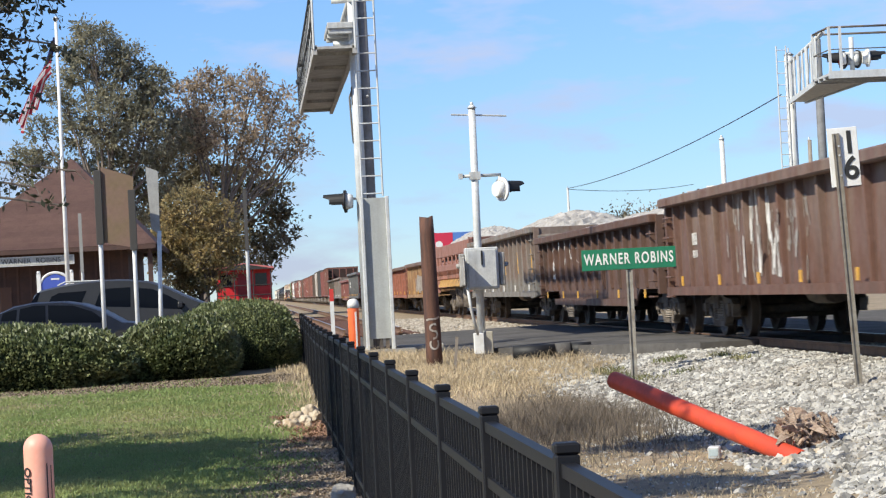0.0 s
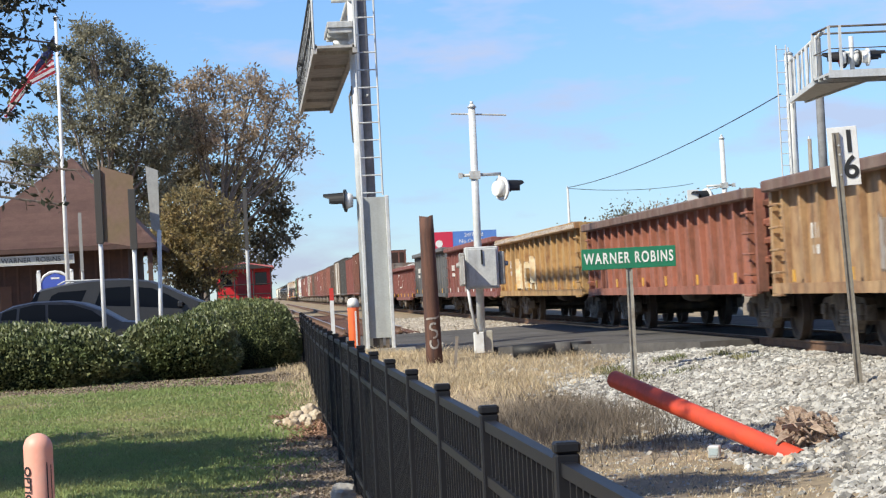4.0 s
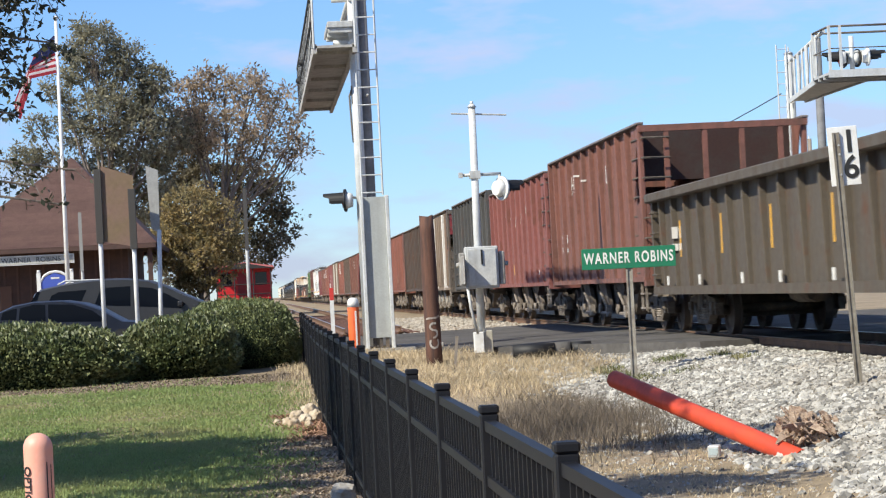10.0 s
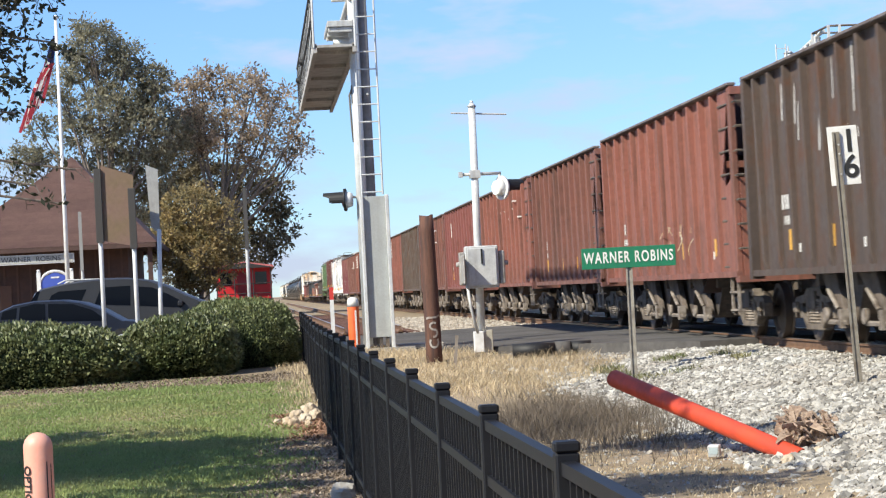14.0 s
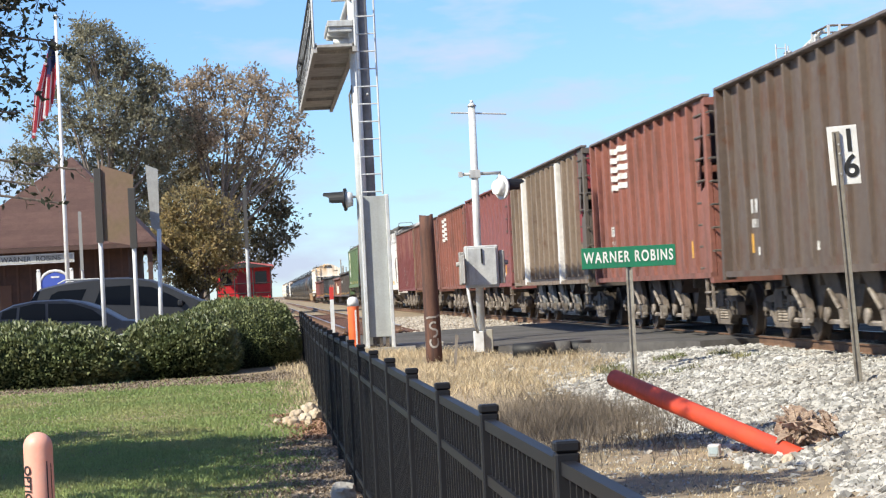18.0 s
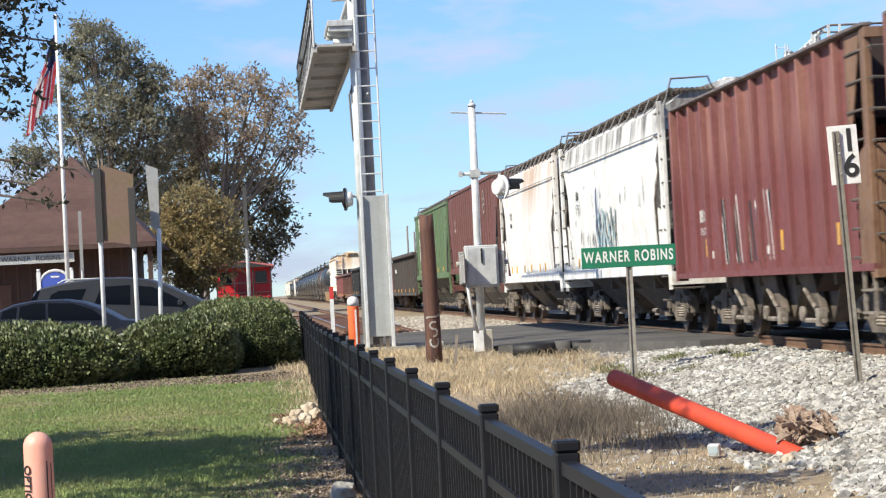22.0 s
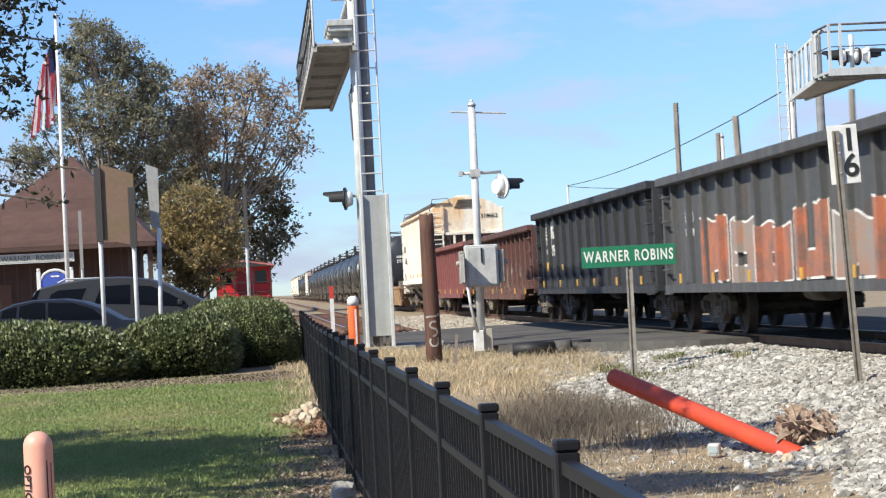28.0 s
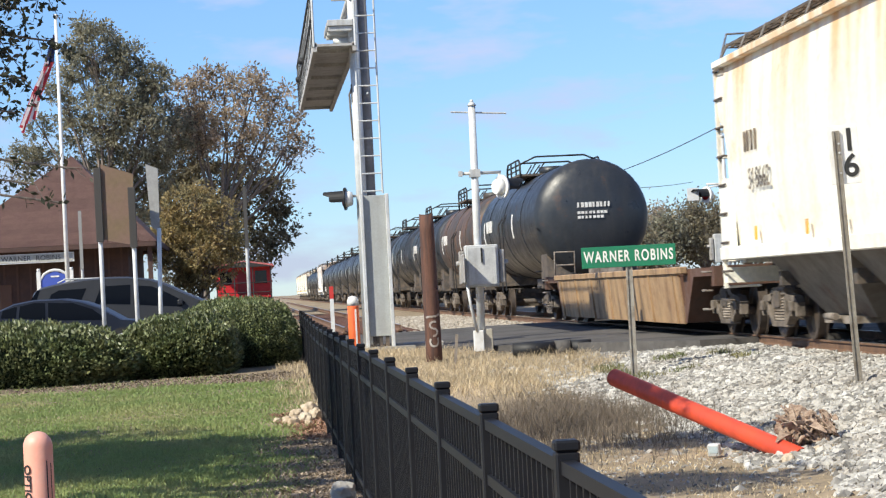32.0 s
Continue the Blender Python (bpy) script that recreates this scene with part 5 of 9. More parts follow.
block_letters(TRAIN[-1][0], 47, 3.3, 1.05, 8, 3.1, 0.6, white_letter)
couple(H, 19.15, 19.80, "hopper_car", "dull umber hopper car with an open end", 3.88, umber_p, ribs=11, seed=33)
couple(H, 19.80, 20.48, "hopper_car", "rust-red hopper car with a white flag-shaped emblem", 3.88, rustred2_p, ribs=11, seed=34)
FLAGS = [TRAIN[-1][0]]
couple(H, 20.48, 21.27, "hopper_car", "taupe hopper car with white-painted stakes and a red end", 3.97, taupe_p, ribs=13, seed=35, short=0.3, stripes=(3, 10), stripe_mat=white_band, end_mat=taupe2_p, panel=cherry_p, bays=4, bay_mat=grey_bay)
couple(H, 21.27, 21.98, "hopper_car", "plain maroon hopper car with small white letters", 3.92, maroon_p, trim=maroon_p, ribs=11, seed=36, flat=True)
for z, body in ((2.85, "F"), (2.85, "S"), (2.4, "1"), (2.4, "0")):
    o = part("lettering", letters(body, 0.42, white_letter, 0.003), None, TRAIN[-1][0])
    o.rotation_euler, o.location = (math.pi / 2, 0, -math.pi / 2), (SHEET - 0.004, 4.05 if body in "F1" else 3.3, z)
couple(H, 21.98, 22.59, "hopper_car", "rust-red hopper car with a white flag-shaped emblem", 3.88, rustred2_p, ribs=10, seed=37)
FLAGS.append(TRAIN[-1][0])
couple(H, 22.59, 23.31, "hopper_car", "rust-red hopper car with faded white letters", 3.86, rustred_p, ribs=12, seed=38)
block_letters(TRAIN[-1][0], 48, 3.3, 1.05, 8, 3.1, 0.6, white_letter)
couple(H, 23.31, 24.00, "hopper_car", "maroon hopper car with silver graffiti below", 3.86, maroon2_p, ribs=12, seed=39, end_mat=tan_end)
for k in range(5):
    y = 2.3 - 0.8 * k
    for d, m, w in ((0.0, silver_spray, 0.05), (0.06, black_letter, 0.13), (0.2, white_letter, 0.05)):
        bm = B()
        xx = on_side(TRAIN[-1][0], y + d, None) - 0.004
        hi = 2.15 - 0.12 * (k % 2)
        quad(bm, (xx, y + d, 1.15), (xx, y + d + w, 1.18), (xx, y + d + w + 0.1, hi - 0.5), (xx, y + d + 0.1, hi - 0.55))
        quad(bm, (xx, y + d + 0.1, hi - 0.55), (xx, y + d + w + 0.1, hi - 0.5), (xx, y + d + w * 0.8 + 0.26, hi), (xx, y + d + 0.24, hi + 0.04))
        bmesh.ops.remove_doubles(bm, verts=bm.verts, dist=0.001)
        part("graffiti_stroke", bm, m, TRAIN[-1][0], "slanted spray slash")
couple(covered_hopper, 24.00, 24.74, "covered_hopper", "dirty white two-bay covered hopper with faint graffiti", 4.0, 4.42, white2_p, rounded=0.1, sill=1.2, seed=51, bays=2, walk_mat=steel_dark)
scrawl(TRAIN[-1][0], 50, -1.0, 1.4, 1.5, 2.5, teal_spray, 9, 0.16, x=-HW + 0.003)
scrawl(TRAIN[-1][0], 55, -1.1, 1.3, 1.45, 2.6, black_letter, 8, 0.04, x=-HW + 0.001)
scratches(TRAIN[-1][0], 56, -4.5, 4.5, 1.5, 3.2, black_letter, 26, 0.05, 0.3, "dark worn letter scraps", x=-HW + 0.002)
couple(covered_hopper, 24.74, 25.43, "covered_hopper", "dirty white two-bay covered hopper stained brown", 4.0, 4.42, white_p, rounded=0.1, sill=1.2, seed=53, bays=2, walk_mat=steel_dark)
# bays of the next two cars: the underside's shade is in their colour
couple(covered_hopper, 25.43, 26.36, "covered_hopper", "plain mineral-brown covered hopper", 4.33, 4.62, mineral_p, ribs=19, sill=1.63, seed=54, edge_walk=False, bay_mat=paint("shaded_brown_bay", (0.034, 0.025, 0.022), 0.1, dirt=(0.02, 0.018, 0.016)))
couple(covered_hopper, 26.36, 27.29, "covered_hopper", "faded green covered hopper with a white emblem", 4.20, 4.55, green_p, ribs=19, sill=1.54, seed=56, walk_mat=steel_dark, bay_mat=paint("shaded_green_bay", (0.028, 0.033, 0.028), 0.1, dirt=(0.02, 0.02, 0.018)))
EMBLEM = TRAIN[-1][0]
bm = B()
for k in range(24):
    a0, a1 = 2 * math.pi * k / 24, 2 * math.pi * (k + 1) / 24
    quad(bm, *[(-HW - 0.012, -4.75 + ry * math.cos(a), 3.64 + rz * math.sin(a)) for ry, rz, a in ((0.3, 0.38, a0), (0.3, 0.38, a1), (0.22, 0.31, a1), (0.22, 0.31, a0))])
part("emblem", bm, silver_spray, TRAIN[-2][0], "faded white oval ring")
for dz in (-0.12, 0.06):
    bm = B()
    box(bm, -HW - 0.014, -HW - 0.01, -4.87, -4.63, 3.64 + dz, 3.72 + dz)
    part("emblem", bm, silver_spray, TRAIN[-2][0], "faded white bar in the ring")
couple(G, 27.29, 28.23, "gondola_car", "dark grey-brown gondola with deep side stakes", 2.72, sootbrown_p, ribs=15, seed=57)
couple(G, 28.23, 29.13, "gondola_car", "rust-red gondola with cream and yellow graffiti", 2.40, rustred_p, ribs=16, seed=58)
mural(TRAIN[-1][0], 60, -3.5, 2.5, 0.9, 1.95, 6, cream_spray, white_letter, orange_spray)
couple(G, 29.13, 30.06, "gondola_car", "dark grey gondola with an orange graffiti panel", 2.72, darkgrey_p, ribs=13, seed=59)
mural(TRAIN[-1][0], 61, -6.8, 5.4, 0.78, 1.95, 6, orange_spray, white_letter, grey_spray)
couple(G, 30.06, 31.00, "gondola_car", "black gondola with white lettering", 2.75, black_p, ribs=13, seed=60)
NUMBERED = TRAIN[-1][0]
couple(G, 31.00, 31.97, "gondola_car", "dark rust-brown gondola with a dropped centre and pale scrapes", 2.53, brown3, ribs=16, belly=0.15, seed=61)
scratches(TRAIN[-1][0], 63, -6.0, 6.5, 0.7, 1.4, silver_spray, 70, 0.05, 0.4)
scratches(TRAIN[-1][0], 64, -6.0, 6.5, 1.3, 2.1, white_letter, 14, 0.03, 0.4)
couple(G, 31.97, 32.84, "gondola_car", "dull red gondola with yellow marks", 2.55, maroon_p, trim=red_p, ribs=15, belly=0.12, seed=62)
couple(covered_hopper, 32.84, 33.81, "covered_hopper", "rust-stained cream covered hopper with a roof walk", 4.22, 4.74, cream_p, rounded=0.09, sill=1.37, seed=63, bays=3, walk_mat=steel_dark, bay_mat=paint("grimy_cream_bay", (0.13, 0.115, 0.10), 0.3))
CREAM = TRAIN[-1][0]
couple(well_car, 33.81, 34.95, "well_car", "low rusty well car with bare plate sides", rusty_p)
t = 34.97
for k in range(12):
    FAR_CARS[0] = k > 3
    couple(tank_car, t, t + 0.86, "tank_car", "black tank car with tube handrails" if k != 1 else "brown-stained black tank car", tank_p if k != 1 else tank2_p, seed=70 + k, text=k < 3)
    t += 0.86
couple(covered_hopper, t, t + 0.95, "covered_hopper", "dirty white covered hopper", 4.1, 4.5, white_p, rounded=0.1, sill=1.3, seed=90)
t += 0.95
for k in range(4):
    couple(tank_car, t, t + 0.86, "tank_car", "black tank car with tube handrails", tank_p, seed=95 + k, text=False)
    t += 0.86
for k in range(5):
    couple(covered_hopper, t, t + 0.95, "covered_hopper", "rust-stained cream covered hopper", 4.1, 4.55, cream_p, rounded=0.1, sill=1.3, seed=100 + k)
    t += 0.95

# emblems and lettering that stand out
for car in FLAGS:
    for k in range(5):
        # five wavering bars
        z = 3.5 - k * 0.18
        for ya, yb, dz in ((3.2, 4.0 - 0.12 * (k % 2), 0.0), (2.6, 3.2, 0.04), (2.0 + 0.1 * (k > 2), 2.6, 0.01)):
            bm = B()
            dab(bm, car, ya, yb, z + dz, z + dz + 0.115)
            part("emblem", bm, white_letter, car, "white painted bar of an emblem")
bm = B()
outline = [(4.62, 2.86), (5.62, 2.86), (5.68, 3.1), (5.6, 3.3), (5.68, 3.55), (5.66, 4.06), (4.66, 4.06), (4.62, 3.5), (4.7, 3.3), (4.6, 3.1)]
prism_x(bm, outline, -HW - 0.02, -HW + 0.01)
part("emblem", bm, mat("yellowed_white_paint", (0.74, 0.72, 0.60), 0.6, 0, (0.6, 0.55, 0.4), 3, flecks=(3.0, 0.6, 0.7, (0.2, 0.24, 0.14))), EMBLEM, "yellowed white emblem panel")
bm = B()
for y0, y1, z0, z1 in ((5.4, 5.62, 3.16, 3.5), (5.05, 5.3, 3.2, 3.55), (4.8, 4.95, 3.2, 3.56)):
    box(bm, -HW - 0.026, -HW - 0.02, y0, y1, z0, z1)
part("emblem_sign", bm, green_p, EMBLEM, "dark bars on the emblem")
for y0, y1, z0, z1 in ((4.6, 5.6, 2.72, 2.78), (4.6, 5.6, 2.24, 2.30), (5.42, 5.6, 2.34, 2.66), (5.02, 5.2, 2.34, 2.66), (4.62, 4.8, 2.34, 2.66), (4.6, 5.5, 1.72, 1.80)):
    bm = B()
    box(bm, -HW - 0.02, -HW + 0.01, y0, y1, z0, z1)
    part("lettering", bm, white_letter, EMBLEM, "worn white bars")


def side_text(car, body, y, z, size, material, x=-HW - 0.012, **kw):
    o = part("lettering", letters(body, size, material, 0.003, **kw), None, car)
    o.rotation_euler = (math.pi / 2, 0, -math.pi / 2)
    o.location = (x, y, z)
    return o


def end_text(car, body, x, y, z, size, material):
    o = part("lettering", letters(body, size, material, 0.003), None, car)
    o.rotation_euler = (math.pi / 2, 0, 0)
    o.location = (x, y, z)


cl = (33.81 - 32.84) * SPEED / 2 - 0.5
for x in (-1.55, -0.98):
    bm = B()
    box(bm, x - 0.035, x + 0.035, -cl - 0.09, -cl - 0.02, 0.9, 4.42 if x > -1.2 else 4.2)
    part("ladder_rail", bm, cream_p, CREAM, "cream ladder rail")
for k in range(9):
    bm = B()
    rod(bm, (-1.55, -cl - 0.09, 1.1 + 0.38 * k), (-0.98, -cl - 0.09, 1.1 + 0.38 * k), 0.016, 6)
    part("rung", bm, cream_p, CREAM)
for x in (-0.72, -0.5, -0.1, 1.3):
    bm = B()
    box(bm, x - 0.045, x + 0.045, -cl + 0.0, -cl + 0.08, 1.0, 3.26)
    part("end_post", bm, cream_p, CREAM, "cream end post")
bm = B()
box(bm, -1.55, 1.55, -cl - 0.03, -cl + 0.05, 3.18, 3.3)
part("end_beam", bm, cream_p, CREAM, "cream cross beam", 0.01)
bm = B()
for k in range(7):
    z = 4.32 + 0.05 * k
    w = 0.55 - 0.028 * k
    box(bm, -w + 0.1, w + 0.1, -cl + 0.0, -cl + 0.045, z, z + 0.024)
part("step_grating", bm, steel_dark, CREAM, "dark end grating")
end_text(CREAM, "518662", 1.0, -cl + 0.03, 3.92, 0.24, black_letter)
worn_ink = mat("worn_dark_lettering", (0.07, 0.055, 0.045), 0.7, 0, (0.25, 0.2, 0.14), 6, fine=0.2)
side_text(CREAM, "518662", 5.88, 2.34, 0.43, worn_ink, -HW - 0.012, space=1.05)
for y, w in ((6.72, 0.05), (6.52, 0.045), (6.28, 0.05), (6.04, 0.06)):
    bm = B()
    box(bm, -HW - 0.012, -HW + 0.01, y - w / 2, y + w / 2, 2.76, 3.06)
    part("lettering", bm, worn_ink, CREAM, "thin bar of worn lettering")
side_text(NUMBERED, "211357", 5.98, 1.76, 0.38, white_letter, SHEET - 0.004).scale = (0.52, 1.0, 1.0)
xx = SHEET - 0.006
for pts in (((6.32, 2.06), (6.2, 2.06), (6.06, 2.5), (6.3, 2.5)), ((6.14, 2.1), (6.0, 2.06), (5.98, 2.5), (6.1, 2.5)), ((5.95, 2.06), (5.72, 2.08), (5.78, 2.24), (5.93, 2.24)), ((5.96, 2.3), (5.74, 2.3), (5.66, 2.5), (5.92, 2.5))):
    bm = B()
    quad(bm, *[(xx, y, z) for y, z in pts])
    part("emblem", bm, white_letter, NUMBERED, "white slanted shape of an emblem")
for k in range(5):
    bm = B()
    dab(bm, NUMBERED, 7.02, 7.3, 2.06 + 0.09 * k, 2.11 + 0.09 * k)
    part("lettering", bm, white_letter, NUMBERED, "small white letter")
for ya, yb, za, zb in ((7.0, 7.35, 1.28, 1.5), (4.3, 4.62, 1.28, 1.42)):
    bm = B()
    dab(bm, NUMBERED, ya, yb, za, zb)
    part("reflector", bm, yellow_mark, NUMBERED, "yellow reflector patch")
# upright stakes in open cars
for tau, top, lean, r in ((28.8, 4.7, 0.0, 0.05), (28.5, 4.2, 0.0, 0.05), (30.40, 4.57, 0.05, 0.055), (30.19, 3.65, 0.03, 0.045), (30.09, 3.84, 0.35, 0.06), (29.7, 3.6, -0.1, 0.045)):
    car, mid = min(TRAIN, key=lambda q: abs(q[1] + 0.17 - tau * SPEED))
    y = tau * SPEED - 0.59 - mid
    bm = B()
    rod(bm, (0.0, y, 1.0), (0.0, y + lean, top), r, 6)
    part("stake", bm, wood_grey, car, "upright grey wooden stake")


def motions():
    """The train rolls past at a steady speed; the flag swings in the wind."""
    for car, mid in TRAIN:
        walk(car, [(t, pose(TRACK_X, mid - SPEED * t, RAIL_Z - 0.004)) for t in (0.0, 8.0, 16.0, 24.0, 32.0)])
    # seconds, droop of the flag's inner and outer half in degrees
    wind = [(0, 62, 68), (1.5, 66, 64), (3.0, 55, 60), (5.0, 30, 40), (6.0, 24, 38), (7.0, 30, 36), (8.0, 34, 62), (9.0, 28, 76), (10.0, 26, 70), (11.0, 32, 64), (12.0, 50, 66),
            (13.0, 64, 70), (14.5, 70, 72), (17.0, 74, 78), (19.0, 92, 84), (21.0, 78, 82), (23.0, 74, 76), (25.0, 78, 80), (28.0, 92, 86), (30.0, 82, 80), (31.0, 62, 66), (32.0, 70, 72)]
    for strip, j, seg in FLAG:
        rows = []
        for t, f1, f2 in wind:
            f1 = min(94.0, f1 + 3 * math.sin(1.3 * t + 0.5 * j) + 15 * (1 - j / 6))         # the upper strips sag behind the lower ones
            f2 = min(96.0, f2 + 5 * math.sin(1.9 * t + 0.7 * j))
            sag = math.sin(radians(f1))
            x, z, y = -0.06 - 0.04 * j * sag ** 3, 10.28 - 0.098 * j, 0.02 * math.sin(1.1 * j) * f1 / 40 - 0.006 * j
            if seg:
                x, z = x - 0.9 * math.cos(radians(f1)), z - 0.9 * sag
            rows.append((t, pose(x, y, z, 0, -(f2 if seg else f1), 10 * math.sin(j * 0.9 + t))))
        walk(strip, rows)
    # near-side wheels turn while their car is close
    for w, car, mid in WHEELS:
        t0 = max(0.0, (mid - 80) / SPEED)
        t1 = min(32.0, (mid - 12) / SPEED)
        if t1 <= t0:
            continue
        f0, f1 = int(t0 * FPS), int(t1 * FPS)
        rows = [(k / FPS, pose(*w.location, math.degrees((k - f0) / FPS * SPEED / 0.42))) for k in range(f0, f1 + 1)]
        rows = ([(0.0, rows[0][1])] if f0 > 0 else []) + rows + ([(32.0, rows[-1][1])] if f1 < 960 else [])
        walk(w, rows)


# ---- track ----
def track(name, x, z, y0, y1, label):
    tr = thing(name, label, "railway track", kind="structure")
    for s in (-1, 1):
        bm = B()
        xc = x + s * 0.755
        prism_y(bm, [(xc - 0.07, z - 0.17), (xc + 0.07, z - 0.17), (xc + 0.07, z - 0.155), (xc + 0.012, z - 0.12), (xc + 0.012, z - 0.04), (xc + 0.037, z - 0.03),
                     (xc + 0.037, z - 0.004), (xc - 0.037, z - 0.004), (xc - 0.037, z - 0.03), (xc - 0.012, z - 0.04), (xc - 0.012, z - 0.12), (xc - 0.07, z - 0.155)], y0, y1)
        part("rail", bm, rail_steel, tr, "rusty steel rail")
        bm = B()
        box(bm, xc - 0.03, xc + 0.03, y0, y1, z - 0.004, z)
        part("rail_head", bm, rail_head, tr, "polished running surface")
    bm = B()
    box(bm, x - 1.3, x + 1.3, -0.115, 0.115, z - 0.36, z - 0.175)
    tie = mesh("tie", bm, wood_old, 0.01)
    y, k = y0 + 0.3, 0
    while y < min(y1, 120) and k < 150:
        if not (road_near(x) - 0.5 < y < 58) or x < 5:
            part("tie", tie, None, tr).location = (0, y, 0)
        y += 0.52
        k += 1
    return tr


track("track", TRACK_X, RAIL_Z, 12.0, 1500.0, "main-line railway track on pale ballast")
track("siding", 3.0, 0.80, 60.0, 320.0, "dull siding track beyond the road")

# ---- fence ----
FX = 0.77
fence = thing("fence", "black metal picket fence along the verge", "fence", kind="structure")


def fence_z(y):
    return 1.31 + 0.1 * smoothstep(30, 44, y)


bm = B()
box(bm, -0.032, 0.032, -0.032, 0.032, -1.35, 0.0)
post_me = mesh("post", bm, black_metal, 0.006)
bm = B()
box(bm, -0.034, 0.034, -0.034, 0.034, 0.0, 0.03)
cap_me = mesh("post_cap", bm, black_metal, 0.006)
bm = B()
box(bm, -0.0095, 0.0095, -0.0095, 0.0095, -1.24, -0.03)
picket_me = mesh("picket", bm, black_metal)
PITCH = 1.95
for k in range(21):
    y = 3.75 + PITCH * k
    z = fence_z(y)
    p = part("post", post_me, None, fence)
    p.location = (FX, y, z)
    part("post_cap", cap_me, None, p)
    if k == 20:
        break
    z1 = fence_z(y + PITCH)
    for dz in (-0.04, -0.23, -1.12):
        bm = B()
        loft(bm, [[(FX - 0.019, y + 0.03, z + dz - 0.018), (FX + 0.019, y + 0.03, z + dz - 0.018), (FX + 0.019, y + 0.03, z + dz + 0.018), (FX - 0.019, y + 0.03, z + dz + 0.018)],
                  [(FX - 0.019, y + PITCH - 0.03, z1 + dz - 0.018), (FX + 0.019, y + PITCH - 0.03, z1 + dz - 0.018), (FX + 0.019, y + PITCH - 0.03, z1 + dz + 0.018), (FX - 0.019, y + PITCH - 0.03, z1 + dz + 0.018)]])
        part("rail", bm, black_metal, fence)
    if k < 12:
        for j in range(1, 17):
            part("picket", picket_me, None, fence).location = (FX, y + PITCH * j / 17, z + (z1 - z) * j / 17)
    else:
        bm = B()
        for j in range(1, 17):
            yy, zz = y + PITCH * j / 17, z + (z1 - z) * j / 17
            box(bm, FX - 0.0095, FX + 0.0095, yy - 0.0095, yy + 0.0095, zz - 1.24, zz - 0.03)
        part("pickets", bm, black_metal, fence)


# ---- crossing gear ----
def hooded_lamp(parent, name, at, turn, disc=True):
    """A flashing-light head: round background disc, hooded lens, bracket."""
    bm = B()
    rod(bm, (0, 0.02, 0), (0, -0.02, 0), 0.22, 24)
    head = part(name, bm, black_paint if not disc else white_paint, parent, "round crossing light with a black hood")
    head.location, head.rotation_euler = at, (0, 0, turn)
    bm = B()
    n = 12
    for r0, r1, ya, yb in ((0.17, 0.13, 0.02, 0.14),):
        rod(bm, (0, ya, 0), (0, yb, 0), r0, n, r1)
    part("lamp_housing", bm, white_paint, head)
    bm = B()
    ring = []
    for y, r in ((-0.02, 0.16), (-0.3, 0.15)):
        ring.append([(r * math.cos(a), y - (0.12 if math.sin(a) > 0.3 else 0.0) * (y < -0.1), r * math.sin(a)) for a in [radians(-20 + 220 * k / 12) for k in range(13)]])
    loft(bm, ring, closed=False)
    part("hood", bm, black_paint, head, "black visor")
    bm = B()
    rod(bm, (0, -0.02, 0), (0, -0.05, 0), 0.14, 16)
    part("lens", bm, mat("red_lens", (0.25, 0.01, 0.01), 0.15), head, "unlit red lens")
    return head


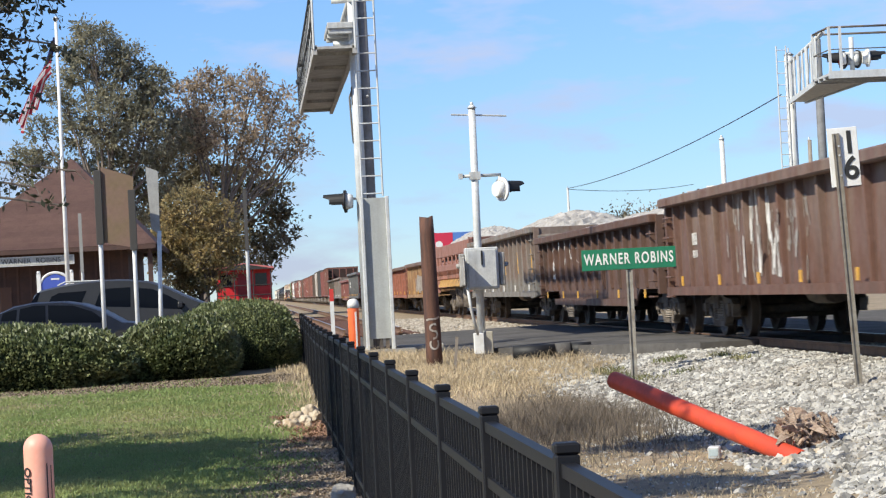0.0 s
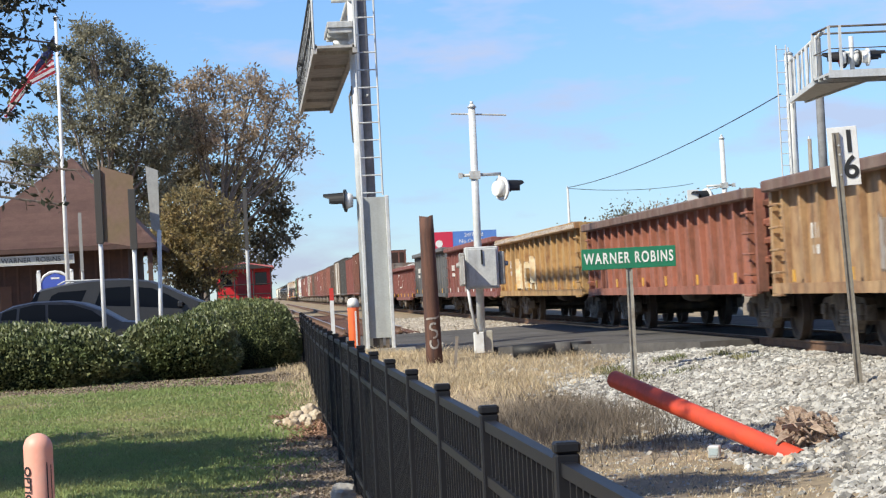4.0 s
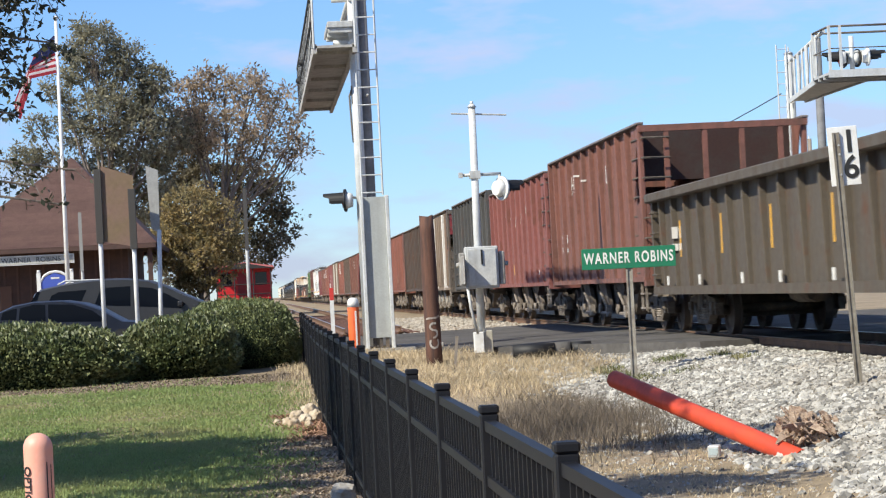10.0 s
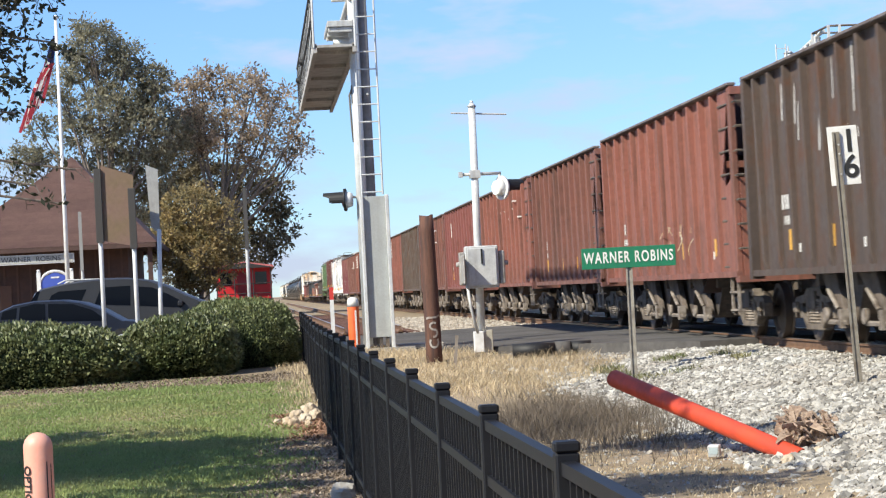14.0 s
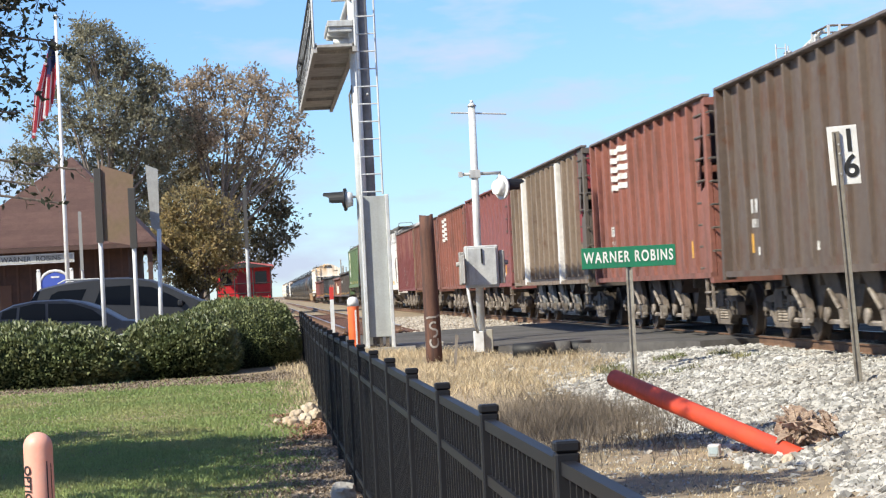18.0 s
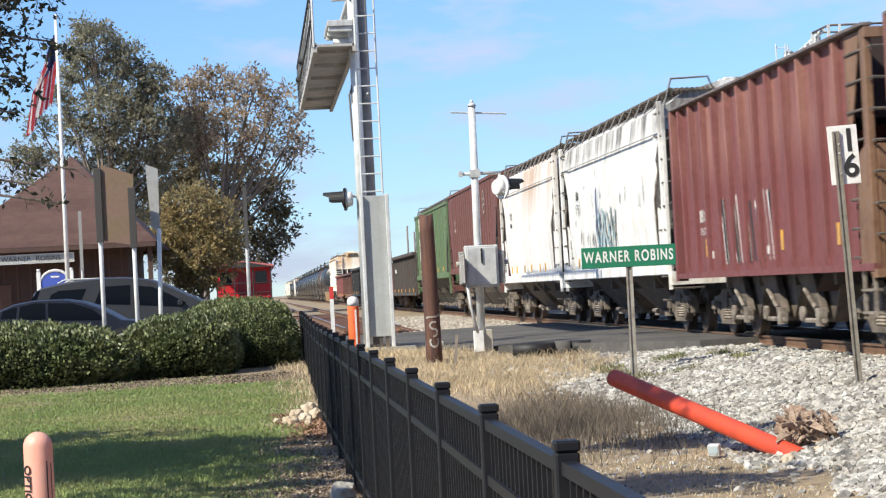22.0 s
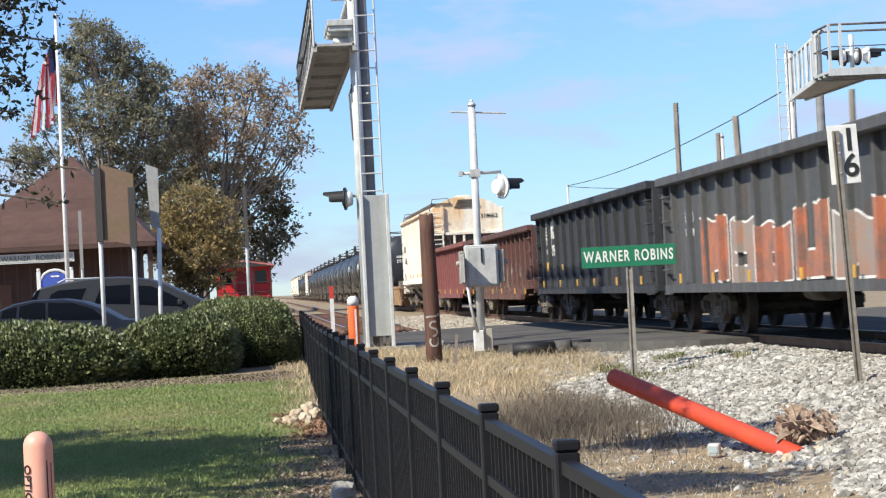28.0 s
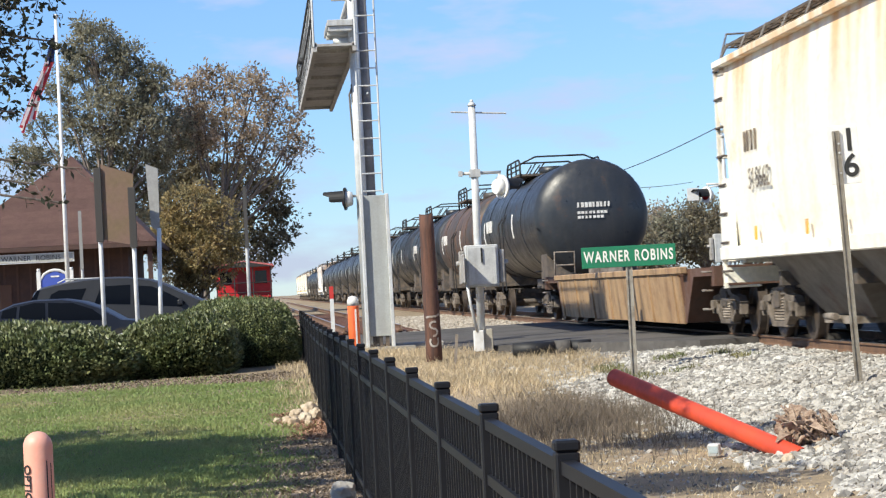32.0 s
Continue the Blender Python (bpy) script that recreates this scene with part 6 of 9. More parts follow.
def cantilever(name, label, x, y, z, height, arm_z, arm, side):
    """A crossing signal mast with a walkway arm over the road; arm: its length along y, signed."""
    c = thing(name, label, "signal mast", pose(x, y, z))
    bm = B()
    rod(bm, (-0.1, -0.06, 0), (-0.1, -0.06, height), 0.105, 20, 0.098)
    rod(bm, (-0.1, -0.06, 0), (-0.1, -0.06, 0.03), 0.2, 16)
    part("mast", bm, alu, c, "round aluminium mast")
    # rear tube: its grey is darkened to hold the front tube's shade
    bm = B()
    rod(bm, (0.09, 0.09, 0), (0.09, 0.09, height), 0.098, 20, 0.092)
    part("rear_mast", bm, mat("shaded_mast_steel", (0.30, 0.28, 0.27), 0.7, 0, (0.2, 0.185, 0.175), 3, streak=(8, 0.4, (0.16, 0.14, 0.13))), c, "second mast tube, coloured dark for the front tube's shade")
    bm = B()
    lx = 0.10 * side
    for dx in (-0.2, 0.2):
        rod(bm, (lx + dx, -0.3, 3.05), (lx + dx, -0.3, height + 0.3), 0.02, 6)
    k = 3.1
    while k < height:
        rod(bm, (lx - 0.2, -0.3, k), (lx + 0.2, -0.3, k), 0.014, 6)
        k += 0.34
    for zz in (1.0, 3.0, 5.0, height - 0.4):
        rod(bm, (lx, 0, zz), (lx, -0.3, zz), 0.02, 6)
    part("ladder", bm, alu, c, "bright aluminium ladder")
    s = 1 if arm > 0 else -1
    a0, a1 = (-0.6, arm) if s > 0 else (arm, 0.6)
    wx = -0.5 * side
    bm = B()
    box(bm, wx - 0.38, wx + 0.38, a0, a1, arm_z, arm_z + 0.05)
    for k in range(int(abs(arm) / 2.6) + 1):
        yy = s * k * 2.6
        box(bm, wx - 0.38, wx + 0.38, yy - 0.04, yy + 0.04, arm_z - 0.07, arm_z)
    for dx in (-0.38, 0.38):
        box(bm, wx + dx - 0.04, wx + dx + 0.04, a0, a1, arm_z - 0.1, arm_z + 0.08)
    part("walkway", bm, mat("weathered_walkway_steel", (0.46, 0.45, 0.43), 0.7, 0, (0.34, 0.32, 0.30), 3, fine=0.3), c, "weathered grey steel walkway")
    bm = B()
    for dx in (-0.4, 0.4):
        for zz in (0.55, 1.1):
            rod(bm, (wx + dx, a0, arm_z + zz), (wx + dx, a1, arm_z + zz), 0.022, 6)
        n = int(abs(arm) / 1.1) + 1
        for k in range(n + 1):
            yy = a0 + (a1 - a0) * k / n
            rod(bm, (wx + dx, yy, arm_z), (wx + dx, yy, arm_z + 1.1), 0.024, 6)
    part("walkway_rail", bm, alu, c, "aluminium railings")
    bm = B()
    for dx in (-0.43,):
        for zz in (0.5, 1.05):
            rod(bm, (wx + dx, a0, arm_z + zz), (wx + dx, a1, arm_z + zz), 0.026, 6)
        for k in range(n + 1):
            yy = a0 + (a1 - a0) * k / n
            box(bm, wx + dx - 0.012, wx + dx + 0.012, yy + 0.05, yy + 0.11, arm_z, arm_z + 1.1)
        for k in (1, 2):
            yy = a0 + (a1 - a0) * (0.55 + 0.3 * (k - 1))
            bmesh.ops.create_icosphere(bm, subdivisions=2, radius=0.085, matrix=Matrix.Translation((wx + dx - 0.02, yy, arm_z + 0.55)))
    part("outer_rail", bm, black_paint, c, "dark outer rail and lamp backs")
    bm = B()
    for zz in (arm_z + 0.15, arm_z + 1.0):
        rod(bm, (wx * 0.3, -s * 0.2, zz), (wx * 0.3, arm, zz), 0.06, 8)
    rod(bm, (0, 0, arm_z + 0.15), (wx, 0, arm_z + 0.15), 0.06, 8)
    rod(bm, (0, 0, arm_z + 1.0), (wx, 0, arm_z + 1.0), 0.06, 8)
    part("truss", bm, alu, c, "paired arm tubes")
    return c


gL = gz(2.2, 43)
cantL = cantilever("signal_mast", "tall aluminium crossing mast with ladder and walkway arm", 2.16, 43.0, gL, 8.3, 5.9, 13.5, 1)
for n, (xa, xb) in (("housing_flange", (-0.23, -0.17)), ("housing_flange", (0.25, 0.32))):
    bm = B()
    box(bm, xa + 0.06, xb + 0.06, -0.79, -0.4, -0.05, 3.02)
    part(n, bm, alu, cantL, "bright upright edge of the housing", 0.008)
bm = B()
box(bm, -0.108, 0.308, -0.70, -0.42, 0.3, 3.0)
part("cable_housing", bm, mat("dull_grey_enamel", (0.40, 0.42, 0.41), 0.6, 0, (0.36, 0.37, 0.36), 3, streak=(7, 0.3, (0.3, 0.29, 0.26))), cantL, "tall grey sheet-metal housing", 0.006)
for k in range(3):
    bm = B()
    box(bm, -0.04 + 0.12 * k, 0.03 + 0.12 * k, -0.68, -0.62, 0.08, 0.3)
    part("housing_foot", bm, steel_dark, cantL)
bm = B()
box(bm, -0.3, 0.75, -0.85, 0.5, -0.3, 0.1)
part("footing", bm, concrete, cantL, "concrete footing")
bm = B()
rod(bm, (0, 0, 3.0), (-0.42, -0.1, 3.05), 0.025, 6)
rod(bm, (-0.42, -0.1, 3.05), (-0.42, -0.1, 2.85), 0.025, 6)
part("bracket", bm, galv, cantL)
hooded_lamp(cantL, "crossing_light", (-0.42, -0.1, 2.98), radians(-100), disc=False)
# step platform and conduit by the mast
bm = B()
box(bm, -0.62, -0.12, -0.5, 1.6, 6.3, 6.42)
for y in (-0.42, 0.3, 1.0):
    box(bm, -0.6, -0.14, y - 0.04, y + 0.04, 6.2, 6.3)
part("step_platform", bm, galv, cantL, "short upper platform by the mast", 0.01)
bm = B()
rod(bm, (-0.78, 1.0, 6.0), (-0.38, 1.0, 6.06), 0.065, 12)
part("arm_stub", bm, white_paint, cantL, "white tube end")
bm = B()
path_rod(bm, [(-0.16, -0.1, 5.2), (-0.24, -0.06, 5.0), (-0.22, -0.05, 4.4), (-0.2, -0.05, 4.1)], 0.02, 6)
box(bm, -0.2, -0.02, -0.12, 0.12, 4.85, 5.2)
rod(bm, (-0.16, 0, 4.85), (-0.05, 0, 4.2), 0.05, 8, 0.02)
part("conduit_bracket", bm, mat("weathered_bracket", (0.14, 0.13, 0.12), 0.7), cantL, "dark bracket and conduit")


def road_cantilever(x, y, z):
    """The mast beyond the track: its arm reaches over the road, with a railed lamp platform."""
    c = thing("signal_mast", "aluminium crossing mast with a railed lamp platform beyond the track", "signal mast", pose(x, y, z))
    top = 7.75 - z
    bm = B()
    rod(bm, (0, 0, 0), (0, 0, top), 0.15, 16, 0.125)
    part("mast", bm, alu, c, "round aluminium mast")
    bm = B()
    rod(bm, (0, 0, top), (0, 0, top + 0.07), 0.15, 12, 0.06)
    rod(bm, (0, 0, top), (0, 0, top + 0.2), 0.02, 6)
    part("mast_cap", bm, alu, c)
    bm = B()
    for dx in (-0.37, -0.1):
        rod(bm, (dx, -0.12, 0.4), (dx, -0.12, top + 0.25), 0.02, 6)
    for k in range(22):
        rod(bm, (-0.37, -0.12, 0.6 + 0.32 * k), (-0.1, -0.12, 0.6 + 0.32 * k), 0.012, 6)
    part("ladder", bm, alu, c, "bright aluminium ladder")
    w = 6.42 - z
    left, right = ((-0.07, -0.2), (-0.9, -6.6)), ((0.36, -0.2), (0.42, -6.6))     # the arm stands askew to the mast
    bm = B()
    loft(bm, [[(left[0][0], left[0][1], q), (right[0][0], right[0][1], q), (right[1][0], right[1][1], q), (left[1][0], left[1][1], q)] for q in (w, w + 0.05)])
    part("walkway", bm, galv, c, "grey steel walkway")
    for a, b in (left, right):
        bm = B()
        loft(bm, [[(p[0] - 0.03, p[1], w - 0.05), (p[0] + 0.03, p[1], w - 0.05), (p[0] + 0.03, p[1], w + 0.08), (p[0] - 0.03, p[1], w + 0.08)] for p in (a, b)])
        part("walkway_beam", bm, alu, c, "edge beam of the walkway")
    bm = B()
    rod(bm, (0.0, 0.1, 7.50 - z), (-0.95, -7.4, 7.52 - z), 0.05, 8)
    part("arm_tube", bm, alu, c, "upper arm tube")
    for k in range(7):
        bm = B()
        u = (k + 0.5) / 7
        x0, yy = -0.07 - 0.83 * u, -0.2 - 6.4 * u
        rod(bm, (x0, yy, w), (x0, yy, 7.50 - z), 0.03 if k % 2 else 0.045, 6)
        part("upright", bm, alu, c, "upright of the arm")
        if k % 2 == 0:
            bm = B()
            rod(bm, (x0, yy, w), (x0 - 0.12, yy - 0.9, 7.48 - z), 0.014, 6)
            part("brace_rod", bm, galv, c, "thin diagonal rod")
    bm = B()
    box(bm, -1.05, 1.3, -8.2, -6.6, w - 0.02, w + 0.04)
    part("lamp_platform", bm, galv, c, "grey lamp platform")
    for k in range(4):
        bm = B()
        box(bm, -1.05, 1.3, -8.15 + 0.5 * k, -8.07 + 0.5 * k, w - 0.09, w - 0.02)
        part("platform_joist", bm, galv, c)
    bm = B()
    box(bm, -1.08, 1.33, -8.25, -8.2, w - 0.1, w + 0.08)
    part("toe_board", bm, alu, c, "pale toe board")
    for xx, yy in ((-1.02, -8.17), (-1.02, -6.63), (1.27, -8.17), (1.27, -6.63), (-0.75, -8.17)):
        bm = B()
        box(bm, xx - 0.03, xx + 0.03, yy - 0.03, yy + 0.03, w - 0.02, w + 1.15)
        part("platform_post", bm, alu, c, "white platform post")
    for q in (1.13, 0.6):
        bm = B()
        path_rod(bm, [(-1.02, -6.63, w + q), (-1.02, -8.17, w + q), (1.27, -8.17, w + q), (1.27, -6.63, w + q), (-1.02, -6.63, w + q)], 0.024 if q > 1 else 0.012, 6)
        part("platform_rail", bm, steel_dark, c, "dark handrail")
    bm = B()
    rod(bm, (-0.3, -7.5, w), (-0.3, -7.5, w + 0.95), 0.06, 10)
    rod(bm, (-0.6, -7.5, w + 0.55), (0.3, -7.5, w + 0.58), 0.035, 8)
    part("lamp_stand", bm, alu, c, "lamp stand")
    for dx, dy, tr in ((-0.62, -7.6, -100), (-0.46, -7.3, -80), (-0.14, -7.4, 100), (0.06, -7.6, 88)):
        hooded_lamp(c, "crossing_light", (dx, dy, w + 0.42), radians(tr), disc=dx > 0.0)
    return c


road_cantilever(14.85, 60.0, gz(14, 60))

# flashing-light mast with its control box
zc = 0.66
cm = thing("crossing_signal", "aluminium crossing post with a control box and one light", "crossing signal", pose(3.97, 40.0, zc))
bm = B()
rod(bm, (0, 0, 0), (0.03, 0, 4.36), 0.075, 16, 0.065)
part("post", bm, alu, cm, "round aluminium post")
bm = B()
rod(bm, (0.03, 0, 4.36), (0.03, 0, 4.42), 0.09, 12, 0.04)
rod(bm, (0.03, 0, 4.42), (0.03, 0, 4.47), 0.03, 8)
part("post_cap", bm, alu, cm)
bm = B()
rod(bm, (-0.36, 0, 4.26), (0.66, 0.05, 4.2), 0.016, 6)
part("crossarm", bm, galv, cm, "thin bar across the top")
bm = B()
rod(bm, (-0.25, 0, 3.13), (0.5, 0, 3.13), 0.03, 8)
box(bm, -0.07, 0.12, -0.09, 0.09, 3.06, 3.2)
rod(bm, (0.47, 0, 3.13), (0.47, 0, 2.9), 0.025, 8)
box(bm, -0.27, -0.2, -0.05, 0.05, 3.08, 3.18)
part("light_arm", bm, galv, cm)
hooded_lamp(cm, "crossing_light", (0.5, -0.05, 2.86), radians(118))
bm = B()
box(bm, -0.26, 0.34, -0.36, -0.1, 1.06, 1.82)
cab = part("control_box", bm, galv, cm, "grey metal control box", 0.02)
bm = B()
box(bm, -0.22, 0.30, -0.385, -0.36, 1.1, 1.78)
part("door", bm, galv, cab, "", 0.01)
bm = B()
box(bm, 0.02, 0.05, -0.41, -0.385, 1.5, 1.76)
part("latch", bm, black_paint, cab)
for xa, xb in ((-0.36, -0.27), (0.36, 0.46)):
    bm = B()
    box(bm, xa, xb, -0.3, -0.1, 1.12, 1.72)
    if xa < 0:
        box(bm, -0.34, -0.305, -0.80, -0.28, 1.14, 1.66)        # added plate before the box, there only to shade its front
    rod(bm, ((xa + xb) / 2, -0.2, 1.5), ((xa + xb) / 2 + (0.12 if xa > 0 else -0.1), -0.2, 1.5), 0.05, 8)
    part("gate_pivot", bm, mat("gate_gear_grey", (0.36, 0.35, 0.33), 0.7, 0, (0.22, 0.2, 0.18), 8) if xa < 0 else bpy.data.materials["gate_gear_grey"], cm, "grey bracket of the gate gear", 0.02)
bm = B()
path_rod(bm, [(-0.24, -0.32, 1.1), (-0.19, -0.29, 0.7), (-0.09, -0.24, 0.25)], 0.028, 8)
part("conduit", bm, galv, cm)
bm = B()
box(bm, -0.16, 0.02, -0.26, -0.1, -0.1, 0.28)
part("base_box", bm, white_paint, cm, "white base box", 0.01)
bm = B()
box(bm, 0.03, 0.19, -0.16, 0.1, -0.1, 0.3)
part("base_cover", bm, mat("dull_cream_cover", (0.5, 0.46, 0.38), 0.6, 0, (0.4, 0.37, 0.3), 6), cm, "dull cream base cover", 0.01)

# wooden stump with a sprayed mark
st = thing("wooden_post", "short weathered brown wooden post by the road", "post", pose(2.94, 38.0, gz(2.94, 38)))
bm = B()
rings = []
for z, r in ((-0.3, 0.15), (0.3, 0.14), (1.2, 0.135), (2.3, 0.125), (2.56, 0.12)):
    rings.append([(r * math.cos(2 * math.pi * k / 14) * (1 + 0.05 * noise.noise(Vector((k, z * 3, 1)))) - 0.01 * z, r * math.sin(2 * math.pi * k / 14), z + (0.03 * math.cos(k) if z > 2.5 else 0)) for k in range(14)])
loft(bm, rings, smooth=True)
part("trunk", bm, wood_old, st)
for stroke in ([(-140, 0.80), (-115, 0.815), (-90, 0.815), (-65, 0.82), (-40, 0.85)],
               [(-70, 0.72), (-90, 0.73), (-110, 0.70), (-112, 0.64), (-92, 0.61), (-70, 0.60), (-62, 0.54), (-75, 0.49), (-95, 0.48)],
               [(-112, 0.44), (-118, 0.38), (-108, 0.32), (-88, 0.30), (-68, 0.32), (-58, 0.38), (-62, 0.45)]):
    # a wavering band of paint round the post
    bm = B()
    for (a0, q0), (a1, q1) in zip(stroke, stroke[1:]):
        p0, p1 = (radians(a0), q0), (radians(a1), q1)
        l = math.hypot((p1[0] - p0[0]) * 0.146, p1[1] - p0[1])
        nx, nz = -(p1[1] - p0[1]) / l * 0.017 / 0.146, (p1[0] - p0[0]) * 0.146 / l * 0.017
        quad(bm, *[(0.147 * math.cos(t) - 0.01 * q, 0.147 * math.sin(t), q) for t, q in ((p0[0] - nx, p0[1] - nz), (p1[0] - nx, p1[1] - nz), (p1[0] + nx, p1[1] + nz), (p0[0] + nx, p0[1] + nz))])
    part("spray_mark", bm, silver_spray, st, "pale sprayed mark")

# station sign
z = gz(5.27, 31.3)
ws = thing("station_sign", "green station name sign with white letters on a steel post", "sign", pose(5.27, 31.3, z, 0, 0, -8))
bm = B()
for dx in (-0.035, 0.035):
    box(bm, dx - 0.012, dx + 0.012, -0.02, 0.02, -0.3, 1.9)
box(bm, -0.035, 0.035, 0.0, 0.02, -0.3, 1.9)
part("post", bm, mat("dull_channel_steel", (0.33, 0.31, 0.27), 0.6, 0.1, (0.2, 0.17, 0.14), 6), ws, "channel steel post")
bm = B()
box(bm, -0.67, 0.67, -0.035, -0.02, 1.60, 1.90)
board = part("board", bm, green_sign, ws, "green board", 0.004)
o = part("lettering", letters("WARNER ROBINS", 0.185, white_letter, 0.003, 1.22, 0.004), None, board, "white letters")
o.rotation_euler, o.location, o.scale = (math.pi / 2, 0, 0), (0, -0.038, 1.75), (0.74, 1.18, 1)

# mile sign
z = gz(6.38, 23.5)
ms = thing("mile_sign", "white mile board with black figures 16 on a leaning steel post", "sign", pose(6.41, 23.5, z - 0.09, 0, -2.4, -6))
bm = B()
for dx in (-0.028, 0.028):
    box(bm, dx - 0.010, dx + 0.010, -0.008, 0.025, -0.3, 2.86)
box(bm, -0.028, 0.028, 0.008, 0.025, -0.3, 2.86)
part("post", bm, mat("weathered_channel_steel", (0.27, 0.25, 0.21), 0.6, 0.1, (0.17, 0.14, 0.11), 5), ms, "weathered channel post")
bm = B()
box(bm, -0.088, 0.235, 0.028, 0.04, 2.28, 2.92)
board = part("board", bm, white_paint, ms, "white board", 0.003)
for body, zz in (("1", 2.745), ("6", 2.465)):
    o = part("figure", letters(body, 0.345, black_letter, 0.003, 1.0, 0.006), None, board, "black figure")
    o.rotation_euler, o.location = (math.pi / 2, 0, 0), (0.14, 0.024, zz)
for zz in (2.4, 2.62, 2.72):
    bm = B()
    rod(bm, (0.02, -0.018, zz), (0.02, 0.0, zz), 0.012, 8)
    part("bolt", bm, galv, ms, "steel bolt")

# fallen marker pipe
bm = B()
a, b = Vector((4.66, 19.1, 0.10)), Vector((3.5, 22.0, 0.76))
rod(bm, a, b, 0.088, 20, cap=False)
rod(bm, a, b, 0.078, 20, cap=False)
tagged(new("marker_pipe", mesh("marker_pipe", bm, orange_pl)), "orange plastic marker pipe lying aslant on the ballast", "pipe")


def dome_post(name, label, x, y, z, h, r, material, text=False):
    t = thing(name, label, "marker post", pose(x, y, z))
    bm = B()
    n = 20
    prof = [(r, -0.2), (r, h - r)] + [(r * math.cos(a), h - r + r * math.sin(a)) for a in [math.pi / 2 * k / 6 for k in range(1, 6)]] + [(0.002, h)]
    loft(bm, [[(p * math.cos(2 * math.pi * k / n), p * math.sin(2 * math.pi * k / n), q) for k in range(n)] for p, q in prof], smooth=True)
    part("tube", bm, material, t)
    return t


bp = dome_post("marker_post", "faded pinkish orange marker post with black printing", -0.905, 8.9, 0, 1.26, 0.058, pink_pl)
t = radians(-136)
o = part("printing", letters("OPTIC", 0.05, black_letter, 0.001, 1.0, 0.001), None, bp, "small black upright printing")
n = Vector((math.cos(t), math.sin(t), 0))
u = Vector((-math.sin(t), math.cos(t), 0))
o.matrix_basis = Matrix(((0, u.x, n.x, n.x * 0.0595), (0, u.y, n.y, n.y * 0.0595), (-1, 0, 0, 1.06), (0, 0, 0, 1)))
for a, z0, z1 in ((-52, 0.86, 1.145), (-32, 0.86, 1.135)):
    bm = B()
    quad(bm, *[(0.0592 * math.cos(radians(q)), 0.0592 * math.sin(radians(q)), z) for q, z in ((a - 2.5, z0), (a + 2.5, z0), (a + 2.5, z1), (a - 2.5, z1))])
    part("printing", bm, black_letter, bp, "thin black printed line")
op = dome_post("marker_post", "bright orange marker post with a white top behind the fence", 1.0, 24.0, gz(1, 24), 1.70, 0.062, mat("bright_orange_plastic", (0.88, 0.17, 0.05), 0.45, 0, (0.8, 0.14, 0.05), 4, fine=0.05))
bm = B()
rings = [(0.0635, 1.60), (0.0635, 1.645), (0.058, 1.672), (0.044, 1.692), (0.024, 1.702), (0.002, 1.705)]
loft(bm, [[(r * math.cos(2 * math.pi * k / 18), r * math.sin(2 * math.pi * k / 18), q) for k in range(18)] for r, q in rings], smooth=True)
part("cap", bm, white_paint, op, "white top")
bm = B()
box(bm, 0.012, 0.03, -0.066, -0.05, 1.1, 1.56)
part("stripe", bm, white_paint, op, "white reflective stripe")
t = thing("marker_stake", "white marker stake with a red top", "marker post", pose(1.45, 45, gz(1.4, 45)))
bm = B()
box(bm, -0.04, 0.04, -0.01, 0.01, -0.2, 1.05)
part("stake", bm, white_paint, t)
bm = B()
box(bm, -0.042, 0.042, -0.012, 0.012, 1.05, 1.3)
part("top", bm, mat("red_tape", (0.6, 0.05, 0.04), 0.5), t, "red top")
t = thing("leaning_stake", "thin grey wooden stake leaning in the grass", "stake", pose(3.2, 37.0, gz(3.2, 37), 0, 6, 0))
bm = B()
box(bm, -0.025, 0.025, -0.01, 0.01, -0.1, 0.55)
part("slat", bm, wood_grey, t)


# ---- loose cover: blades, stones, leaves ----
def blades(name, label, category, pts, h, w, lean, material, seed):
    """Many thin bent blades in one sheet of stuff; pts: rows of x, y, z, height factor."""
    rng = np.random.default_rng(seed)
    n = len(pts)
    p = pts[:, :3]
    hh = h * pts[:, 3] * rng.uniform(0.5, 1.3, n)
    ang = rng.uniform(0, 2 * math.pi, n)
    d = np.stack([np.cos(ang), np.sin(ang), np.zeros(n)], 1)
    la = rng.uniform(0, 2 * math.pi, n)
    ln = np.stack([np.cos(la), np.sin(la), np.zeros(n)], 1) * (hh * lean * rng.uniform(0.2, 1.2, n))[:, None]
    upv = np.stack([np.zeros(n), np.zeros(n), hh], 1)
    wv = d * (w * rng.uniform(0.6, 1.3, n))[:, None] * 0.5
    v = np.stack([p - wv, p + wv, p + wv * 0.7 + upv * 0.6 + ln * 0.4, p - wv * 0.7 + upv * 0.6 + ln * 0.4, p + upv + ln], 1).reshape(-1, 3)
    f = []
    for k in range(n):
        b = 5 * k
        f.append((b, b + 1, b + 2, b + 3))
        f.append((b + 3, b + 2, b + 4))
    me = bpy.data.meshes.new(name)
    me.from_pydata(v.tolist(), [], f)
    me.materials.append(material)
    return tagged(new(name, me), label, category, kind="stuff")


def scatter(n, x0, x1, y0, y1, seed, keep=None, power=1.0):
    rng = np.random.default_rng(seed)
    x = rng.uniform(x0, x1, n)
    y = y0 + (y1 - y0) * rng.uniform(0, 1, n) ** power
    k = rng.uniform(0, 1, n)
    rows = []
    for a, b, c in zip(x, y, k):
        f = keep(a, b, c) if keep else 1.0
        if f:
            rows.append((a, b, gz(a, b) + 0.02 * noise.noise(Vector((a * 0.7, b * 0.7, 0))), f))
    return np.array(rows)


def patch(x, y, s=0.5):
    return noise.noise(Vector((x * s, y * s, 7.3)))


